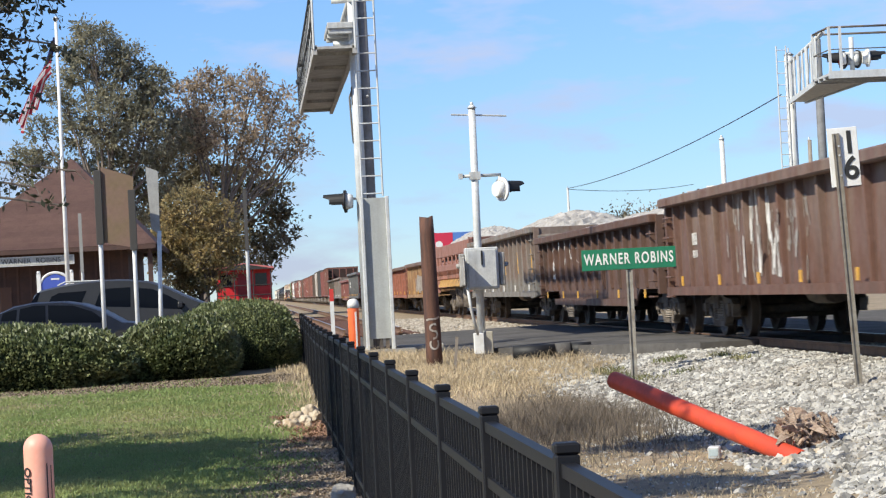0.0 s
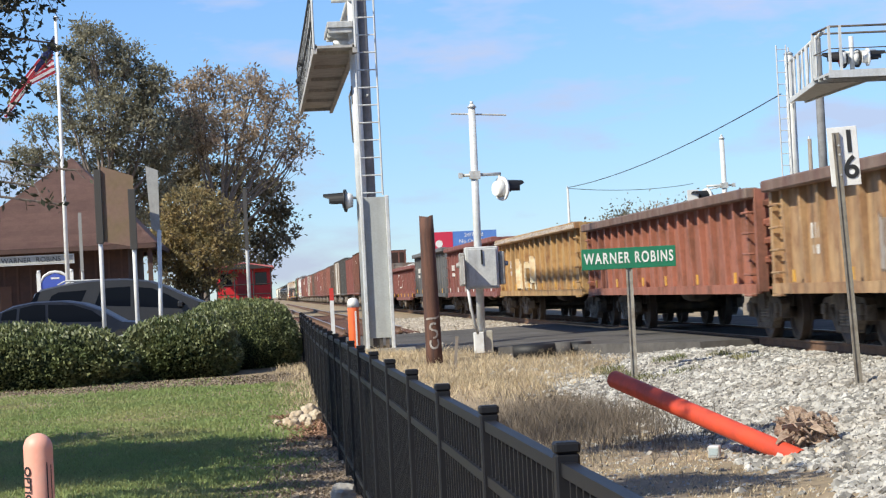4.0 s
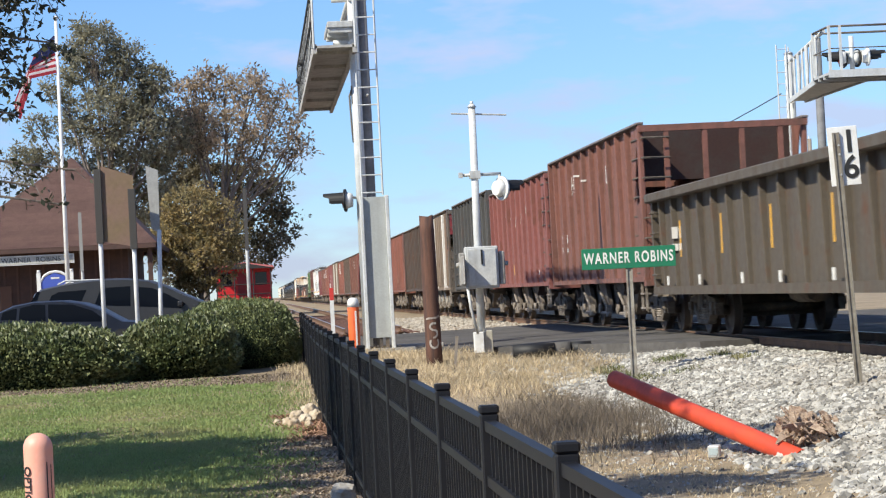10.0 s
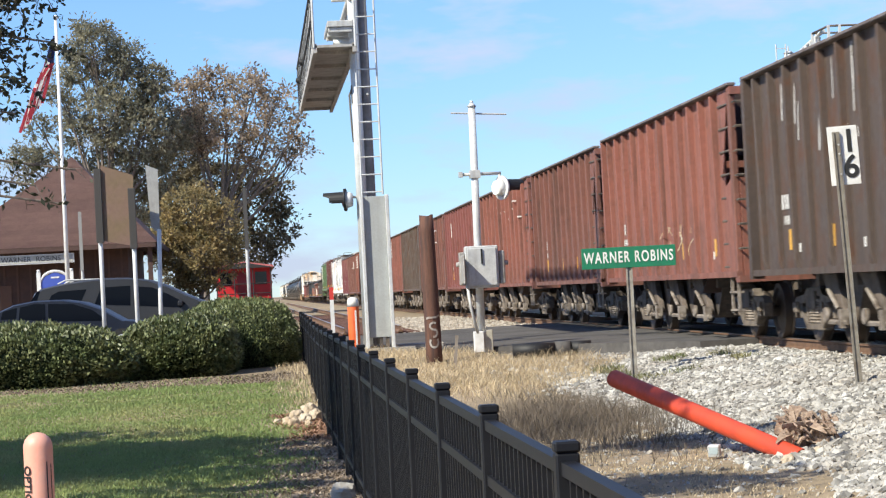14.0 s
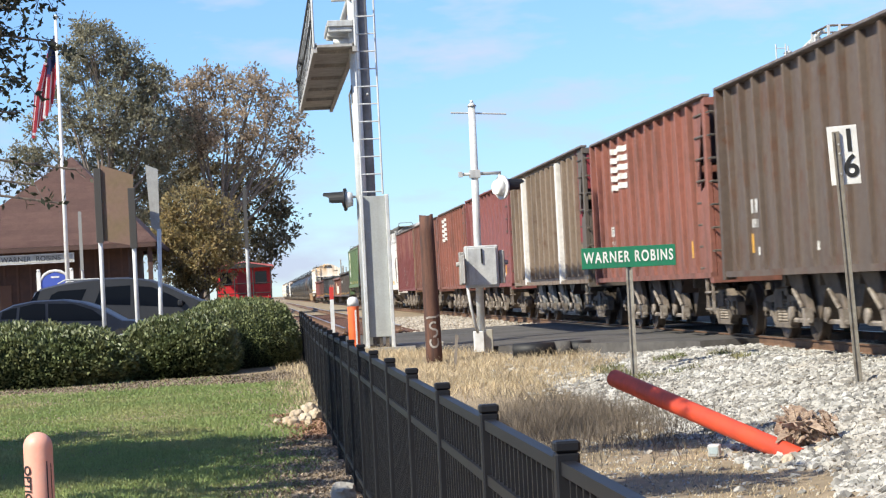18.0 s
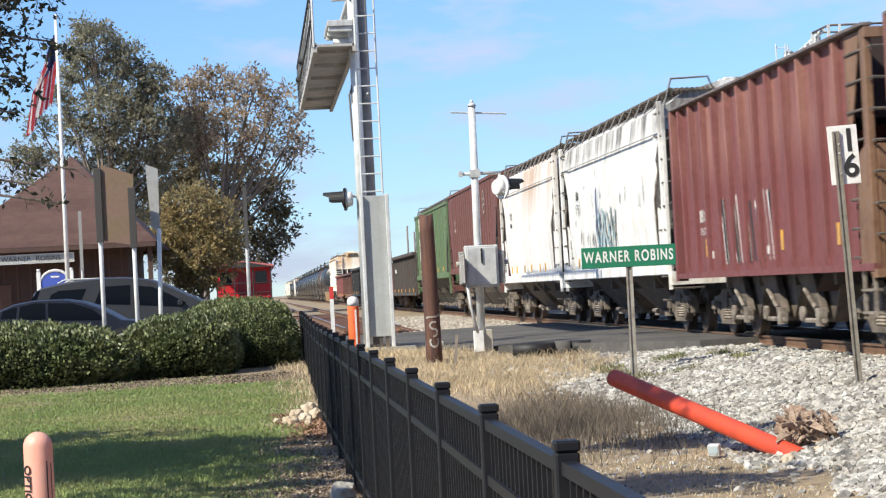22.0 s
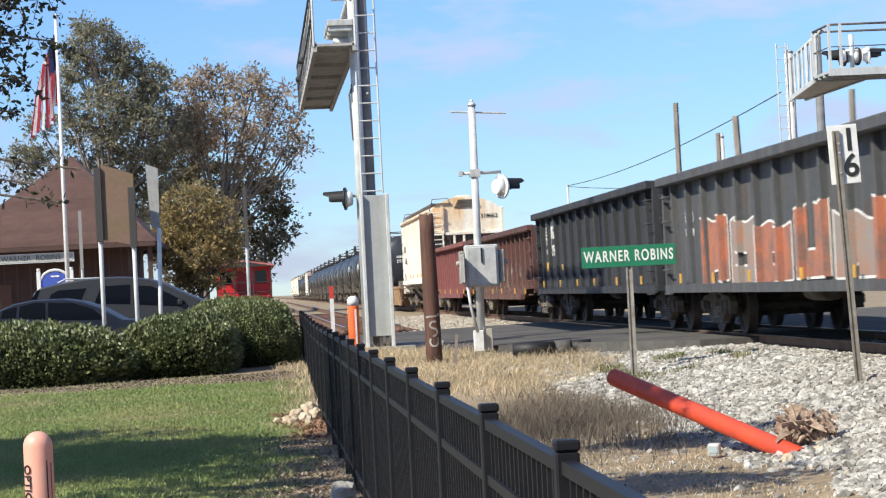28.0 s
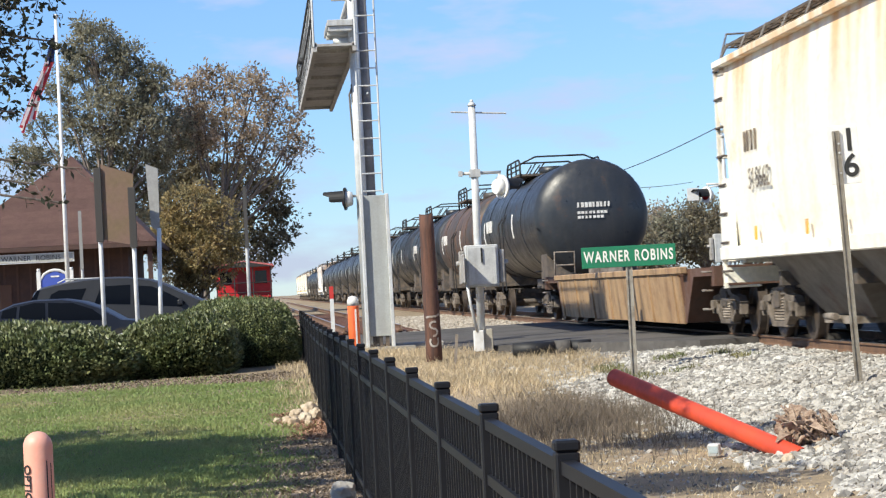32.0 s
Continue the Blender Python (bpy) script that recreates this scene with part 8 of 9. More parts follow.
for k, (x, y, h, r, m) in enumerate(((22, 132, 5.6, 3.0, leaf_olive), (27, 150, 6.4, 3.2, leaf_green), (31, 152, 7.4, 3.4, leaf_olive), (35.5, 158, 7.0, 3.6, leaf_green), (40, 165, 8.0, 3.8, leaf_rust), (30.5, 190, 8.5, 4.0, leaf_olive), (37, 205, 9.6, 4.5, leaf_rust), (42.5, 210, 9.8, 4.5, leaf_olive), (46, 190, 8.0, 4.5, leaf_green))):
    tree("distant dull green roadside tree", x, y, h, r, m, 50 + k, leaves=9000, size=0.13, clump=0.7, depth=2, fork=0.2)


# ---- depot ----
roof_m = mat("brown_shingles", (0.21, 0.125, 0.105), 0.9, 0, (0.175, 0.10, 0.088), 2, bump=0.3, bscale=12, fine=0.18, per_object=0.1)
siding_m = mat("dark_brown_siding", (0.085, 0.045, 0.035), 0.8, 0, (0.06, 0.035, 0.03), 2, fine=0.15)
dz = gz(-7, 85)
dep = thing("depot", "brown railway depot with a shingled hip roof", "building", pose(-7.3, 90.0, dz))
ex0, ex1, ey0, ey1, ez = -4.9, 3.5, -5.2, 9.0, 3.48
apx = [(-0.1, 1.6, 7.3), (-0.1, 4.6, 7.3)]
bm = B()
c = [(ex0, ey0, ez), (ex1, ey0, ez), (ex1, ey1, ez), (ex0, ey1, ez)]
for f in ((c[0], c[1], apx[0]), (c[1], c[2], apx[1], apx[0]), (c[2], c[3], apx[1]), (c[3], c[0], apx[0], apx[1])):
    quad(bm, *f)
quad(bm, *[(p[0], p[1], p[2] - 0.02) for p in c])
roof = part("roof", bm, roof_m, dep, "brown shingled hip roof")
bm = B()
for a, b in zip(c, c[1:] + c[:1]):
    a, b = Vector(a), Vector(b)
    box(bm, min(a.x, b.x) - 0.05, max(a.x, b.x) + 0.05, min(a.y, b.y) - 0.05, max(a.y, b.y) + 0.05, ez - 0.18, ez - 0.005)
part("fascia", bm, siding_m, roof, "dark fascia board")
# courses of shingles on the slope that faces the lawn
for k in range(16):
    u = k / 16
    y0, z0 = ey0 + (1.6 - ey0) * u, ez + (7.3 - ez) * u
    xa, xb = ex0 + (-0.1 - ex0) * u, ex1 + (-0.1 - ex1) * u
    bm = B()
    u2 = (k + 1) / 16
    quad(bm, (xa, y0 - 0.005, z0 + 0.006), (xb, y0 - 0.005, z0 + 0.006), (xb - (ex1 + 0.1) / 16, y0 + 0.425, z0 + 0.248), (xa + (-0.1 - ex0) / 16, y0 + 0.425, z0 + 0.248))
    bmesh.ops.solidify(bm, geom=list(bm.faces), thickness=0.004)
    part("shingle_course", bm, roof_m, roof)
wall_x0, wall_x1 = ex0 + 1.2, ex1 - 1.2
bm = B()
box(bm, wall_x0, wall_x1, ey0 + 1.5, ey1 - 1.2, -0.2, ez - 0.05)
wall = part("wall", bm, siding_m, dep, "dark brown board siding")
for k in range(12):
    bm = B()
    x = wall_x0 + 0.25 + k * (wall_x1 - wall_x0 - 0.5) / 11
    box(bm, x - 0.04, x + 0.04, ey0 + 1.46, ey0 + 1.5, -0.2, ez - 0.05)
    part("batten", bm, mat("siding_batten", (0.10, 0.055, 0.042), 0.8), wall) if k == 0 else None
    if k:
        part("batten", bpy.data.objects["batten"].data, None, wall).location = (x - (wall_x0 + 0.25), 0, 0)
        bm.free()
for x in (ex0 + 0.3, -2.6, 0.6, ex1 - 0.3):
    bm = B()
    box(bm, x - 0.09, x + 0.09, ey0 + 0.3, ey0 + 0.48, -0.2, ez - 0.1)
    part("porch_post", bm, siding_m, dep)
bm = B()
box(bm, -2.75, 0.35, ey0 + 0.16, ey0 + 0.22, ez - 0.62, ez - 0.26)
nb = part("name_board", bm, white_paint, dep, "weathered white name board")
bm = B()
box(bm, -2.7, 0.3, ey0 + 0.145, ey0 + 0.16, ez - 0.58, ez - 0.3)
part("panel", bm, mat("grey_board", (0.5, 0.5, 0.46), 0.6, 0, (0.4, 0.4, 0.37), 4), nb)
for word, x in (("WARNER", -1.83), ("ROBINS", -0.62)):
    o = part("lettering", letters(word, 0.26, black_letter, 0.004, 1.05), None, nb, "dark letters")
    o.rotation_euler, o.location = (math.pi / 2, 0, 0), (x, ey0 + 0.14, ez - 0.44)
bm = B()
box(bm, wall_x0 + 0.5, wall_x0 + 1.5, ey0 + 1.44, ey0 + 1.5, 0.0, 2.1)
part("door", bm, mat("depot_door", (0.12, 0.055, 0.03), 0.5), dep, "brown panel door")

# blue notice sign by the depot
sg = thing("notice_sign", "blue arched notice sign in a white frame", "sign", pose(-7.25, 80.0, gz(-7, 80)))
bm = B()
for x in (-0.58, 0.58):
    box(bm, x - 0.07, x + 0.07, -0.06, 0.06, -0.2, 2.45)
    rod(bm, (x, 0, 2.45), (x, 0, 2.55), 0.06, 8)
arch = [(-0.55, 2.1), (-0.4, 2.33), (-0.2, 2.45), (0.0, 2.48), (0.2, 2.45), (0.4, 2.33), (0.55, 2.1)]
for (xa, za), (xb, zb) in zip(arch, arch[1:]):
    rod(bm, (xa, 0, za), (xb, 0, zb), 0.05, 6)
part("frame", bm, white_paint, sg, "white frame")
bm = B()
loft(bm, [[(x, y, z) for x, z in [(-0.5, 1.4), (0.5, 1.4)] + [(0.5, 2.1), (0.37, 2.3), (0.0, 2.44), (-0.37, 2.3), (-0.5, 2.1)]] for y in (-0.02, 0.02)])
part("panel", bm, mat("blue_panel", (0.06, 0.10, 0.42), 0.4), sg, "blue panel")
bm = B()
for z, w in ((2.22, 0.3), (1.85, 0.55), (1.7, 0.4)):
    box(bm, -w / 2, w / 2, -0.03, -0.02, z, z + 0.06)
part("lettering", bm, white_letter, sg)

# flagpole; the flag's strips follow the wind
pole = thing("flagpole", "white flagpole with a red, white and blue striped flag", "flagpole", pose(-6.38, 75.0, gz(-6.4, 75)))
bm = B()
rod(bm, (0, 0, -0.2), (0.0, 0, 10.8), 0.085, 12, 0.05)
part("pole", bm, white_paint, pole, "tapered white pole")
bm = B()
bmesh.ops.create_icosphere(bm, subdivisions=2, radius=0.09, matrix=Matrix.Translation((0, 0, 10.9)))
part("finial", bm, white_paint, pole, "ball finial")
flag_red, flag_white, flag_blue = mat("flag_red", (0.55, 0.06, 0.085), 0.8), mat("flag_white", (0.92, 0.9, 0.9), 0.8), mat("flag_blue", (0.03, 0.04, 0.14), 0.8)
FLAG = []
for j in range(13):
    for seg, (length, m) in enumerate(((0.9, flag_blue if j < 6 else (flag_red if j % 2 == 0 else flag_white)), (1.4, flag_red if j % 2 == 0 else flag_white))):
        bm = B()
        quad(bm, (0.01, 0, -0.052), (-length - 0.01, 0, -0.052), (-length - 0.01, 0, 0.052), (0.01, 0, 0.052))
        bmesh.ops.solidify(bm, geom=list(bm.faces), thickness=0.006)
        FLAG.append((part("flag_strip", bm, m, pole), j, seg))


# ---- road signs and posts beyond the hedge ----
def sign_post(x, y, z0, z1, lean=0.0, r=0.035, material=None):
    t = thing("sign_post", "slim white-painted sign post", "post", pose(x, y, gz(x, y), 0, lean, 0), group="sign posts")
    bm = B()
    rod(bm, (0, 0, -0.2), (0, 0, z1 - z0), r, 8)
    part("tube", bm, material or white_paint, t)
    return t


zz = gz(-3, 46)
rs = thing("road_sign", "large brown-faced road sign between two dark side frames on white posts", "sign", pose(-2.88, 46.0, zz))
for x, z0, z1 in ((-0.33, 2.45, 3.98), (0.35, 2.3, 3.55)):
    bm = B()
    rod(bm, (x, 0, -0.2), (x, 0, z1), 0.045, 8)
    part("post", bm, white_paint, rs, "white post")
    bm = B()
    box(bm, x - 0.075, x + 0.075, -0.09, -0.04, z0, z1)
    part("side_frame", bm, mat("dark_bronze", (0.055, 0.05, 0.045), 0.6), rs, "dark upright frame", 0.01)
bm = B()
loft(bm, [[(-0.3, y, 2.5), (0.34, y, 2.36), (0.40, y, 3.82), (-0.26, y, 4.05)] for y in (-0.03, 0.0)])
part("face", bm, mat("brown_sign_face", (0.21, 0.13, 0.10), 0.8, 0, (0.185, 0.13, 0.075), 1.2), rs, "dull brown face")
rs2 = thing("road_sign", "grey-backed road sign on a leaning white post", "sign", pose(-2.1, 46.6, gz(-2, 46.6), 0, 1.5, 0))
bm = B()
rod(bm, (0, 0, -0.2), (0, 0, 2.7), 0.045, 8)
part("post", bm, white_paint, rs2)
bm = B()
loft(bm, [[(-0.26, y, 4.05), (-0.16, y, 2.75), (0.02, y, 2.6), (0.0, y, 3.95)] for y in (-0.03, 0.0)])
part("panel", bm, mat("dull_sign_back", (0.36, 0.36, 0.35), 0.7, 0, (0.28, 0.28, 0.27), 4), rs2, "grey aluminium back")
tall = thing("lot_sign", "narrow dark sign on a grey post", "sign", pose(-0.28, 60.0, gz(0, 60)))
bm = B()
rod(bm, (0, 0, -0.2), (0, 0, 4.1), 0.05, 8)
part("post", bm, galv, tall)
bm = B()
box(bm, -0.05, 0.05, -0.075, -0.035, 2.5, 4.15)
part("panel", bm, mat("sign_back", (0.07, 0.065, 0.06), 0.6), tall, "dark edge-on panel")
st2 = thing("street_sign", "slim street sign blade on a post", "sign", pose(-6.0, 76.5, gz(-6, 76)))
bm = B()
rod(bm, (0, 0, 0), (0, 0, 4.2), 0.05, 8)
part("post", bm, galv, st2)
bm = B()
box(bm, -0.055, 0.055, -0.09, -0.05, 2.4, 4.4)
part("blade", bm, mat("sign_blade", (0.26, 0.26, 0.25), 0.6), st2, "pale vertical blade")


def vehicle(name, label, x, y, turn, body, prof, glass_prof, width, material, wheel_y, wr=0.34):
    """A parked car: lofted body, glazed cabin, wheels, lamps; it faces +x before its turn."""
    v = thing(name, label, "car", pose(x, y, gz(x, y), 0, 0, turn))
    bm = B()
    rings = []
    for s in (-1.0, -0.86, 0.86, 1.0):
        k = 1.0 if abs(s) < 0.9 else 0.985
        rings.append([(px * k, s * width / 2, pz if abs(s) < 0.9 else 0.25 + (pz - 0.25) * 0.975) for px, pz in prof])
    loft(bm, rings, smooth=False)
    part("body", bm, material, v, "", 0.0)
    glass_m = mat("tinted_glass", (0.006, 0.008, 0.013), 0.06, fine=0, spec=0.06)
    for side in (-1, 1):
        for a in glass_prof:
            bm = B()
            prism = [(px, pz) for px, pz in a]
            loft(bm, [[(px, side * (width / 2 + 0.004), pz) for px, pz in prism], [(px, side * (width / 2 - 0.02), pz) for px, pz in prism]])
            part("window", bm, glass_m, v, "dark tinted window")
        for wy in wheel_y:
            bm = B()
            rod(bm, (wy, side * (width / 2 - 0.18), wr), (wy, side * (width / 2 + 0.01), wr), wr, 24)
            w = part("wheel", bm, mat("tyre", (0.02, 0.02, 0.02), 0.8), v)
            bm = B()
            rod(bm, (wy, side * (width / 2), wr), (wy, side * (width / 2 + 0.02), wr), wr * 0.62, 18)
            part("rim", bm, galv, w)
        bm = B()
        box(bm, prof[0][0] * 0.5 - 0.1, prof[0][0] * 0.5 + 0.1, side * width / 2 - 0.01, side * (width / 2) + 0.03, 0.92, 0.95)
        part("door_handle", bm, material, v)
    return v


suv_p = mat("silver_car_paint", (0.046, 0.047, 0.052), 0.3, 0.2, (0.055, 0.055, 0.058), 2, fine=0.03)
sed_p = mat("navy_car_paint", (0.010, 0.013, 0.025), 0.35, 0.0, (0.022, 0.026, 0.04), 2, fine=0.02)
suv_prof = [(-2.45, 0.35), (2.45, 0.35), (2.5, 0.85), (2.38, 1.02), (1.9, 1.20), (1.5, 1.39), (1.08, 1.61), (0.65, 1.77), (0.11, 1.85), (-0.42, 1.865), (-1.0, 1.84), (-1.58, 1.77), (-2.11, 1.67), (-2.3, 1.55), (-2.45, 1.1)]
vehicle("suv", "silver-grey sport-utility car parked behind the hedge", -3.45, 58.3, -1, None, suv_prof,
        [[(-1.92, 1.35), (-1.85, 1.49), (-1.66, 1.58), (-0.95, 1.6), (-1.1, 1.29)], [(-0.77, 1.19), (-0.58, 1.63), (0.17, 1.64), (0.15, 1.13)], [(0.23, 1.12), (0.26, 1.62), (0.72, 1.57), (1.14, 1.37), (1.56, 1.12), (1.44, 1.01)], [(-2.4, 1.33), (-2.2, 1.61), (-2.13, 1.61), (-2.23, 1.34)]], 1.9, suv_p, (-1.5, 1.5), 0.38)
bm = B()
box(bm, 1.36, 1.5, -1.08, -0.93, 1.05, 1.2)
part("mirror", bm, mat("mirror_black", (0.02, 0.02, 0.022), 0.4), bpy.data.objects["suv"], "black door mirror", 0.03)
for dy in (-0.72, 0.72):
    bm = B()
    path_rod(bm, [(-1.7, dy, 1.77), (-1.5, dy, 1.86), (-0.1, dy, 1.84), (0.2, dy, 1.75)], 0.02, 6)
    part("roof_rail", bm, galv, bpy.data.objects["suv"], "pale roof rail")
sed_prof = [(-2.45, 0.28), (2.45, 0.28), (2.5, 0.62), (2.2, 0.76), (1.4, 0.83), (0.95, 1.10), (0.54, 1.26), (0.12, 1.335), (-0.48, 1.335), (-0.91, 1.27), (-1.3, 1.11), (-1.75, 0.99), (-2.45, 0.94)]
vehicle("sedan", "dark navy saloon car parked behind the hedge", -4.35, 49.0, -1, None, sed_prof,
        [[(-1.19, 0.97), (-1.14, 1.13), (-0.89, 1.2), (-0.83, 1.2), (-0.87, 0.96)], [(-0.81, 0.95), (-0.77, 1.21), (-0.46, 1.27), (-0.23, 1.26), (-0.24, 0.89)], [(-0.18, 0.88), (-0.17, 1.26), (0.36, 1.23), (0.77, 1.08), (1.08, 0.83)]], 1.8, sed_p, (-1.4, 1.4), 0.33)

# ---- red caboose on display ----
cab_red = mat("caboose_red", (0.55, 0.02, 0.025), 0.45, 0, (0.42, 0.02, 0.02), 2, fine=0.08)
cb = thing("caboose", "bright red wooden caboose standing on display", "caboose", pose(-0.75, 119.0, 0.78))
bm = B()
box(bm, -1.45, 1.4, -4.5, 4.5, 0.9, 2.55)
part("body", bm, cab_red, cb, "red body", 0.03)
bm = B()
prism_y(bm, [(-1.6, 2.5), (1.55, 2.5), (1.5, 2.62), (0, 2.85), (-1.5, 2.62)], -4.7, 4.7)
part("roof", bm, mat("caboose_roof", (0.55, 0.16, 0.15), 0.6), cb, "pale roof")
ct = thing("display_track", "short display track under the caboose", "railway track", kind="structure")
for x in (-0.755, 0.755):
    bm = B()
    box(bm, -0.75 + x - 0.036, -0.75 + x + 0.036, 112.0, 126.0, 0.60, 0.745)
    part("rail", bm, rail_steel, ct, "rusty steel rail")
for k in range(22):
    bm = B()
    box(bm, -2.05, 0.55, 112.2 + 0.62 * k, 112.43 + 0.62 * k, 0.46, 0.61)
    part("tie", bm, wood_old, ct)
dark_window = mat("dark_window", (0.01, 0.01, 0.012), 0.1)
for x in (-0.95, 0.85):
    bm = B()
    box(bm, x - 0.3, x + 0.3, -4.53, -4.5, 1.65, 2.3)
    part("window", bm, dark_window, cb, "dark end window")
bm = B()
box(bm, -0.35, 0.3, -4.54, -4.5, 0.95, 2.3)
part("door", bm, mat("caboose_door", (0.25, 0.015, 0.02), 0.5), cb, "dark red end door")
bm = B()
for x in (-1.4, -0.5, 0.45, 1.35):
    rod(bm, (x, -5.3, 0.6), (x, -5.3, 2.5), 0.03, 6)
for z in (1.2, 1.7):
    rod(bm, (-1.4, -5.3, z), (1.35, -5.3, z), 0.025, 6)
box(bm, -1.5, 1.45, -5.35, -4.5, 0.75, 0.9)
prism_y(bm, [(-1.6, 2.5), (1.55, 2.5), (0, 2.8)], -5.4, -4.7)
part("end_platform", bm, mat("platform_black", (0.03, 0.025, 0.025), 0.6), cb, "black end platform and railing")
for y in (-2.8, 2.8):
    o = part("truck", BOLSTER, None, cb)
    o.location = (0, y, 0)
    for s in (0, 1):
        f = part("side_frame", SIDE_FRAME, None, o)
        f.rotation_euler = (0, 0, math.pi * s)
        for dy in (-0.89, 0.89):
            w = part("wheel", WHEEL, None, o)
            w.location = (-0.78 if not s else 0.78, dy, 0.42)

# ---- beyond the track ----
o = copy_thing(cm, pose(12.35, 57.5, gz(12, 57) + 0.42, 0, 0, 180))
for q in list(o.children):
    if q.name.startswith("crossarm"):
        bpy.data.objects.remove(q)
bm = B()
box(bm, -0.25, 0.25, -0.3, 0.25, -0.7, 0.0)
part("plinth", bm, concrete, o, "concrete plinth")
bm = B()
box(bm, 0.72, 1.02, -0.02, 0.02, 2.72, 3.05)
rod(bm, (0.0, 0, 3.13), (0.9, 0, 2.95), 0.02, 6)
part("back_panel", bm, white_paint, o, "small white square panel")
pole_grey = mat("weathered_pole_grey", (0.20, 0.20, 0.205), 0.75, 0, (0.14, 0.14, 0.14), 3, streak=(6, 0.4, (0.1, 0.1, 0.1)))
for x, y, h, r in ((19.58, 75.0, 9.2, 0.17), (21.3, 150.0, 7.7, 0.1), (24.5, 96.0, 7.0, 0.11)):
    t = thing("utility_pole", "grey wooden utility pole", "utility pole", pose(x, y, gz(x, y)), group="utility poles")
    bm = B()
    rod(bm, (0, 0, -0.3), (0, 0, h), r, 12, r * 0.8)
    part("shaft", bm, galv if y > 140 else wood_grey if y > 80 else pole_grey, t)
    bm = B()
    rod(bm, (-0.02, 0, h - 0.05), (-0.02, 0, h + 0.12), 0.03, 6)
    part("insulator", bm, white_paint, t)
wire_m = mat("black_cable", (0.015, 0.015, 0.016), 0.6)
for a, b, sag in (((21.3, 150.0, 8.25), (19.45, 80.0, 8.3), 0.5), ((21.3, 150.0, 8.2), (36.0, 180.0, 9.4), 0.3), ((19.55, 75.0, 8.6), (19.6, 75.1, 4.5), 0.0)):
    bm = B()
    pts = [Vector(a).lerp(Vector(b), k / 14) - Vector((0, 0, sag * 4 * (k / 14) * (1 - k / 14))) for k in range(15)]
    path_rod(bm, pts, 0.022, 5)
    tagged(new("overhead_wire", mesh("overhead_wire", bm, wire_m)), "thin black overhead cable slung between poles", "cable")
bb = thing("billboard", "red and blue roadside billboard with white words", "billboard", pose(28.2, 300.0, 0.6))
bm = B()
box(bm, -4.3, 4.3, -0.1, 0.1, 6.2, 8.9)
bmb = part("board", bm, mat("billboard_blue", (0.10, 0.22, 0.55), 0.5, 0, (0.08, 0.18, 0.5), 0.5), bb, "blue board")
bm = B()
box(bm, -4.3, -1.7, -0.13, -0.1, 6.2, 8.9)
part("red_panel", bm, mat("billboard_red", (0.55, 0.03, 0.07), 0.5), bmb, "red end panel")
bm = B()
rod(bm, (-3.6, -0.16, 7.3), (-3.6, -0.14, 7.3), 0.5, 12)
part("figure_patch", bm, white_paint, bmb)
for k, (body, z) in enumerate((("24/7 and", 8.35), ("No Overtime", 7.5), ("Charges", 6.7))):
    o = part("lettering", letters(body, 0.75, white_paint, 0.01), None, bmb)
    o.rotation_euler, o.location = (math.pi / 2, 0, 0), (1.2, -0.13, z)
bm = B()
for x in (-2.5, 2.5):
    rod(bm, (x, 0.3, -0.5), (x, 0.3, 6.3), 0.25, 8)
part("leg", bm, steel_dark, bb)

# ---- small things on the ground ----
def rock(name, label, x, y, r, squash, seed, material, sink=0.3):
    bm = B()
    bmesh.ops.create_icosphere(bm, subdivisions=3, radius=1.0)
    for v in bm.verts:
        q = v.co * 1.7 + Vector((seed, 0, 0))
        v.co *= 1 + 0.28 * noise.noise(q) + 0.12 * noise.noise(q * 3)
        v.co = Vector((v.co.x * r, v.co.y * r * 0.8, v.co.z * r * squash))
    o = new(name, mesh(name, bm, material))
    o.matrix_basis = pose(x, y, gz(x, y) + r * squash * (1 - sink), 0, 0, seed * 40)
    return tagged(o, label, "rock")


rock("rock", "rounded grey stone at the foot of the fence", 0.62, 18.6, 0.13, 0.75, 3, concrete)
pale = mat("pale_limestone", (0.55, 0.47, 0.36), 0.9, 0, (0.4, 0.3, 0.2), 4, bump=0.4)
for k, (x, y, r) in enumerate(((0.42, 29.9, 0.11), (0.60, 30.2, 0.15), (0.28, 29.3, 0.08), (0.52, 29.4, 0.10), (0.15, 29.6, 0.05), (0.36, 29.0, 0.09), (0.66, 29.7, 0.12), (0.55, 28.9, 0.06))):
    rock("rock", "pale broken limestone by the fence", x, y, r, 0.8, 5 + k, pale)
rock("rock", "yellowish stone propping the fallen pipe", 4.45, 18.75, 0.075, 0.7, 15, pale)
rock("rock", "yellowish stone under the fallen pipe", 4.78, 19.0, 0.05, 0.7, 16, pale)
# broken root stump: splintered, ragged
stump = thing("tree_stump", "torn tan piece of rotten tree root on the ballast", "wood debris", pose(4.8, 19.6, gz(4.8, 19.6)))
rotten = mat("rotten_wood", (0.50, 0.38, 0.29), 0.9, 0, (0.22, 0.14, 0.10), 7, stretch=(1, 4, 4), bump=0.7, bscale=24, fine=0.3, island=0.25)
bm = B()
bmesh.ops.create_icosphere(bm, subdivisions=4, radius=1.0)
for v in bm.verts:
    q = Vector((v.co.x * 2.2, v.co.y * 4, v.co.z * 6))
    v.co *= 1 + 0.36 * noise.noise(q) + 0.22 * noise.noise(q * 2.3)
    v.co = Vector((v.co.x * 0.25 + 0.04, v.co.y * 0.2, v.co.z * (0.2 - 0.05 * v.co.x) + 0.12 - v.co.x * 0.05))
part("root_ball", bm, rotten, stump)
rng = random.Random(4)
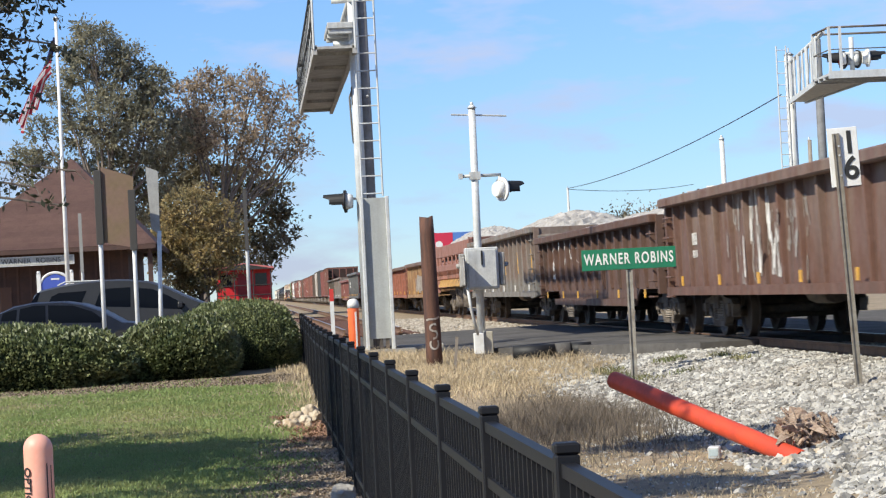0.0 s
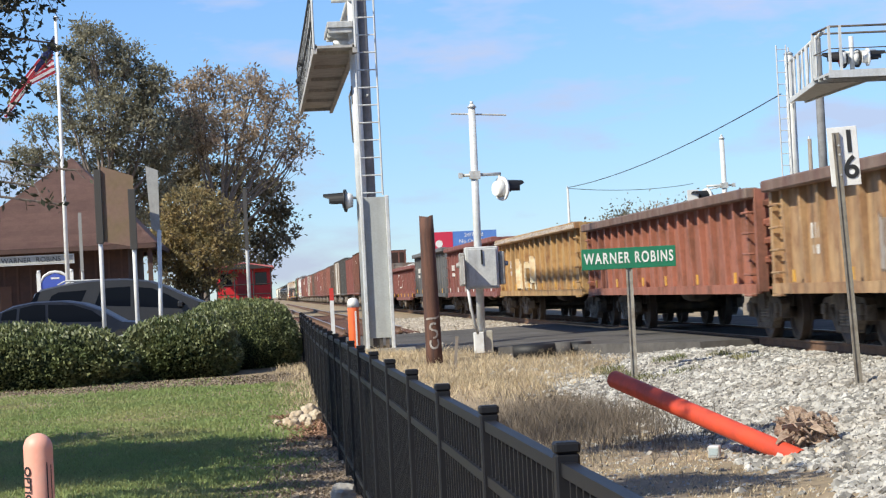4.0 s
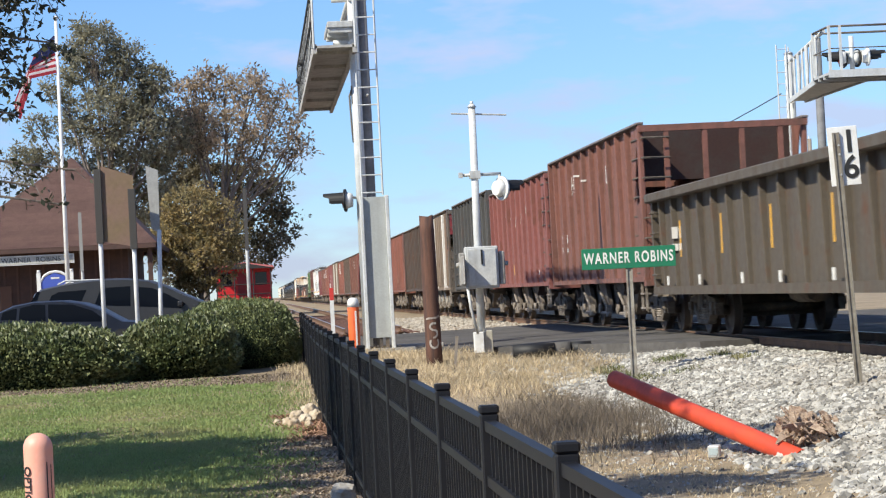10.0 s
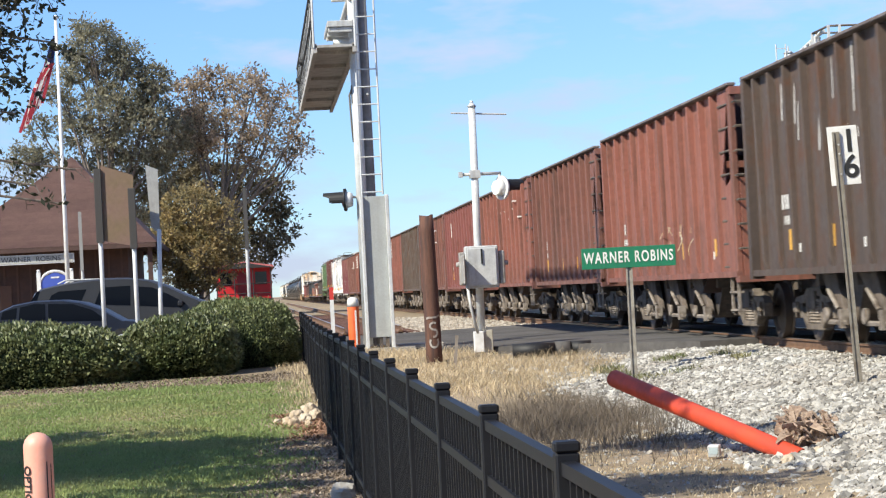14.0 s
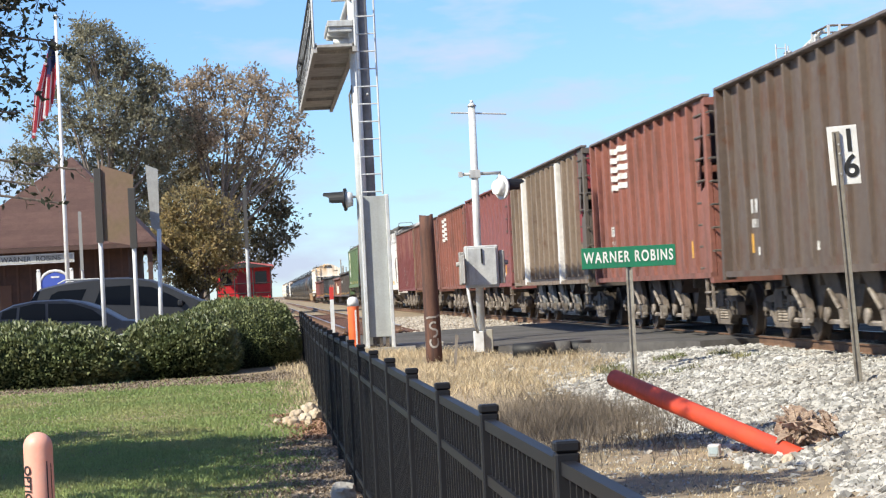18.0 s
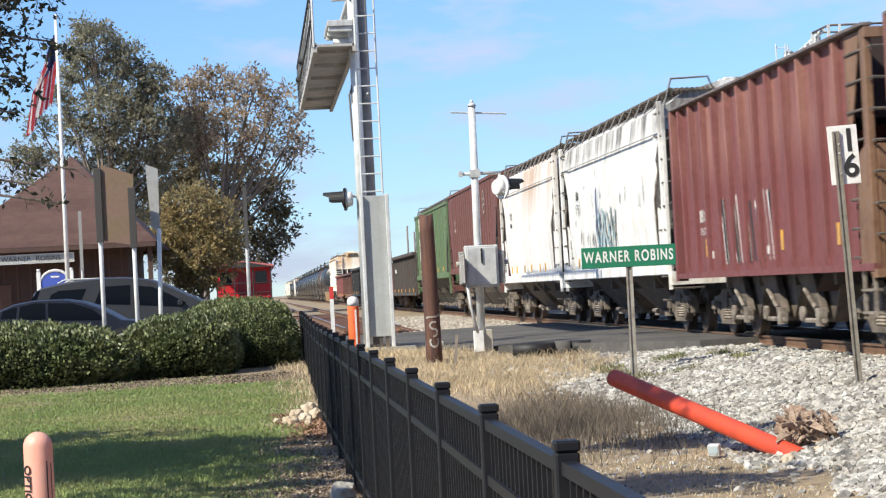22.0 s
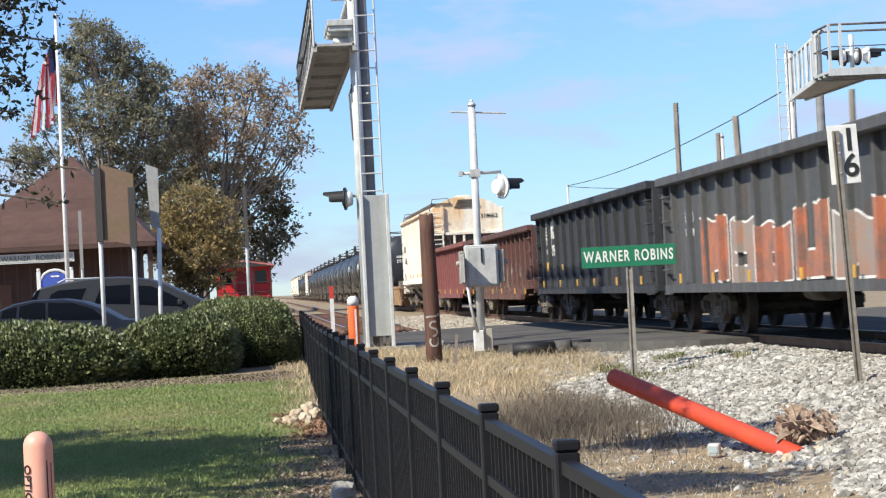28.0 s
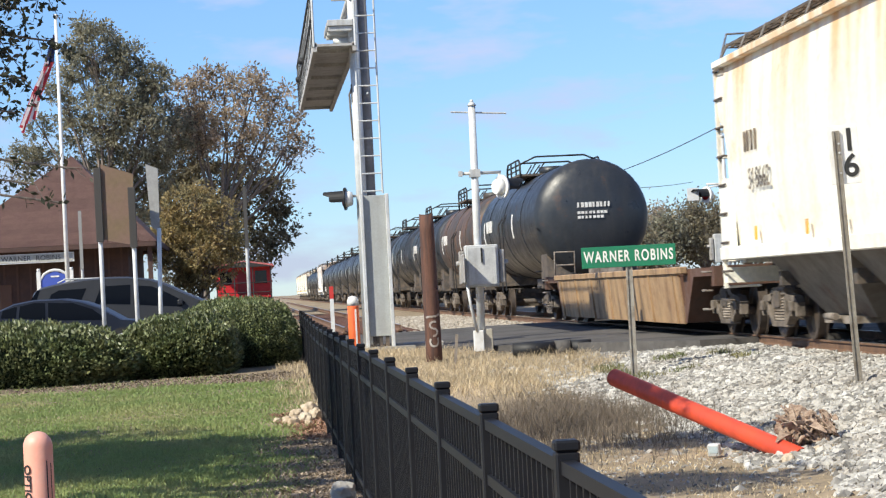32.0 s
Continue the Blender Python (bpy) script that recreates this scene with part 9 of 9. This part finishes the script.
for k in range(110):
    # torn strips of wood that fan up and outwards from the ball
    bm = B()
    a = Vector((rng.uniform(-0.16, 0.26), rng.uniform(-0.22, -0.05), rng.uniform(0.02, 0.26)))
    d = Vector((rng.uniform(-1.0, 0.35), rng.uniform(-0.4, 0.3), rng.uniform(0.1, 1.0))).normalized() if k % 3 else Vector((rng.uniform(-0.6, 1.0), -0.3, rng.uniform(-0.5, 0.15))).normalized()
    b = a + d * rng.uniform(0.07, 0.19) * (1.3 if a.x < 0.0 else 0.7)
    w = Vector((rng.uniform(-1, 1), rng.uniform(-1, 1), rng.uniform(-1, 1))).cross(d).normalized() * rng.uniform(0.015, 0.045)
    m = (a + b) / 2 + Vector((0, 0, rng.uniform(-0.02, 0.02)))
    t = d.cross(w).normalized() * 0.007
    loft(bm, [[tuple(c + w * f - t), tuple(c + w * f + t), tuple(c - w * f + t), tuple(c - w * f - t)] for c, f in ((a, 1.0), (m, 0.8), (b, 0.15))])
    part("splinter", bm, rotten, stump)
box_o = thing("small_box", "small pale grey plastic box on the stones", "litter", pose(4.05, 19.9, gz(4.05, 19.9) + 0.02, 8, 0, -25))
bm = B()
box(bm, -0.055, 0.055, -0.04, 0.04, 0, 0.11)
part("case", bm, galv, box_o, "", 0.008)
bm = B()
box(bm, -0.04, 0.04, -0.044, -0.04, 0.03, 0.09)
part("face", bm, mat("box_face", (0.42, 0.5, 0.52), 0.4), box_o)
blades("leaf_litter", "reddish-brown dead leaves heaped against the fence", "leaf litter", scatter(2600, 0.0, 0.95, 26.5, 30.6, 26, lambda x, y, k: 1.0 if k < smoothstep(0.15, 0.7, x + 0.4 * patch(x, y, 1.3)) else 0), 0.05, 0.035, 2.2, mat("dead_leaves", (0.30, 0.17, 0.11), 0.85, 0, (0.2, 0.12, 0.08), 3, island=0.45), 26)
blades("fence_litter", "dark trodden leaves and twigs along the fence", "leaf litter", scatter(9000, -0.5, 0.85, 16.5, 27.5, 27, lambda x, y, k: 0.8 if k < smoothstep(-0.5, 0.3, x + 0.4 * patch(x, y, 1.3)) else 0), 0.03, 0.03, 2.4, mat("trodden_litter", (0.27, 0.21, 0.155), 0.9, 0, (0.36, 0.29, 0.215), 3, island=0.5), 27)
# culvert beside the road
cv = thing("culvert", "short black pipe with a grey collar at the road edge", "pipe", pose(4.3, 38.0, 0.60))
for xa, xb, r, m, nm in ((0.0, 0.72, 0.125, black_paint, "tube"), (0.72, 1.0, 0.135, asphalt, "collar"), (1.0, 1.36, 0.13, black_paint, "tube")):
    bm = B()
    rod(bm, (xa, 0, 0), (xb, -0.04, 0), r, 20)
    part(nm, bm, m, cv)
bm = B()
box(bm, 2.0, 3.5, 42.6, 42.85, 0.4, 0.72)
tagged(new("kerb", mesh("kerb", bm, concrete, 0.02)), "low concrete kerb along the road edge", "kerb", kind="structure")


motions()
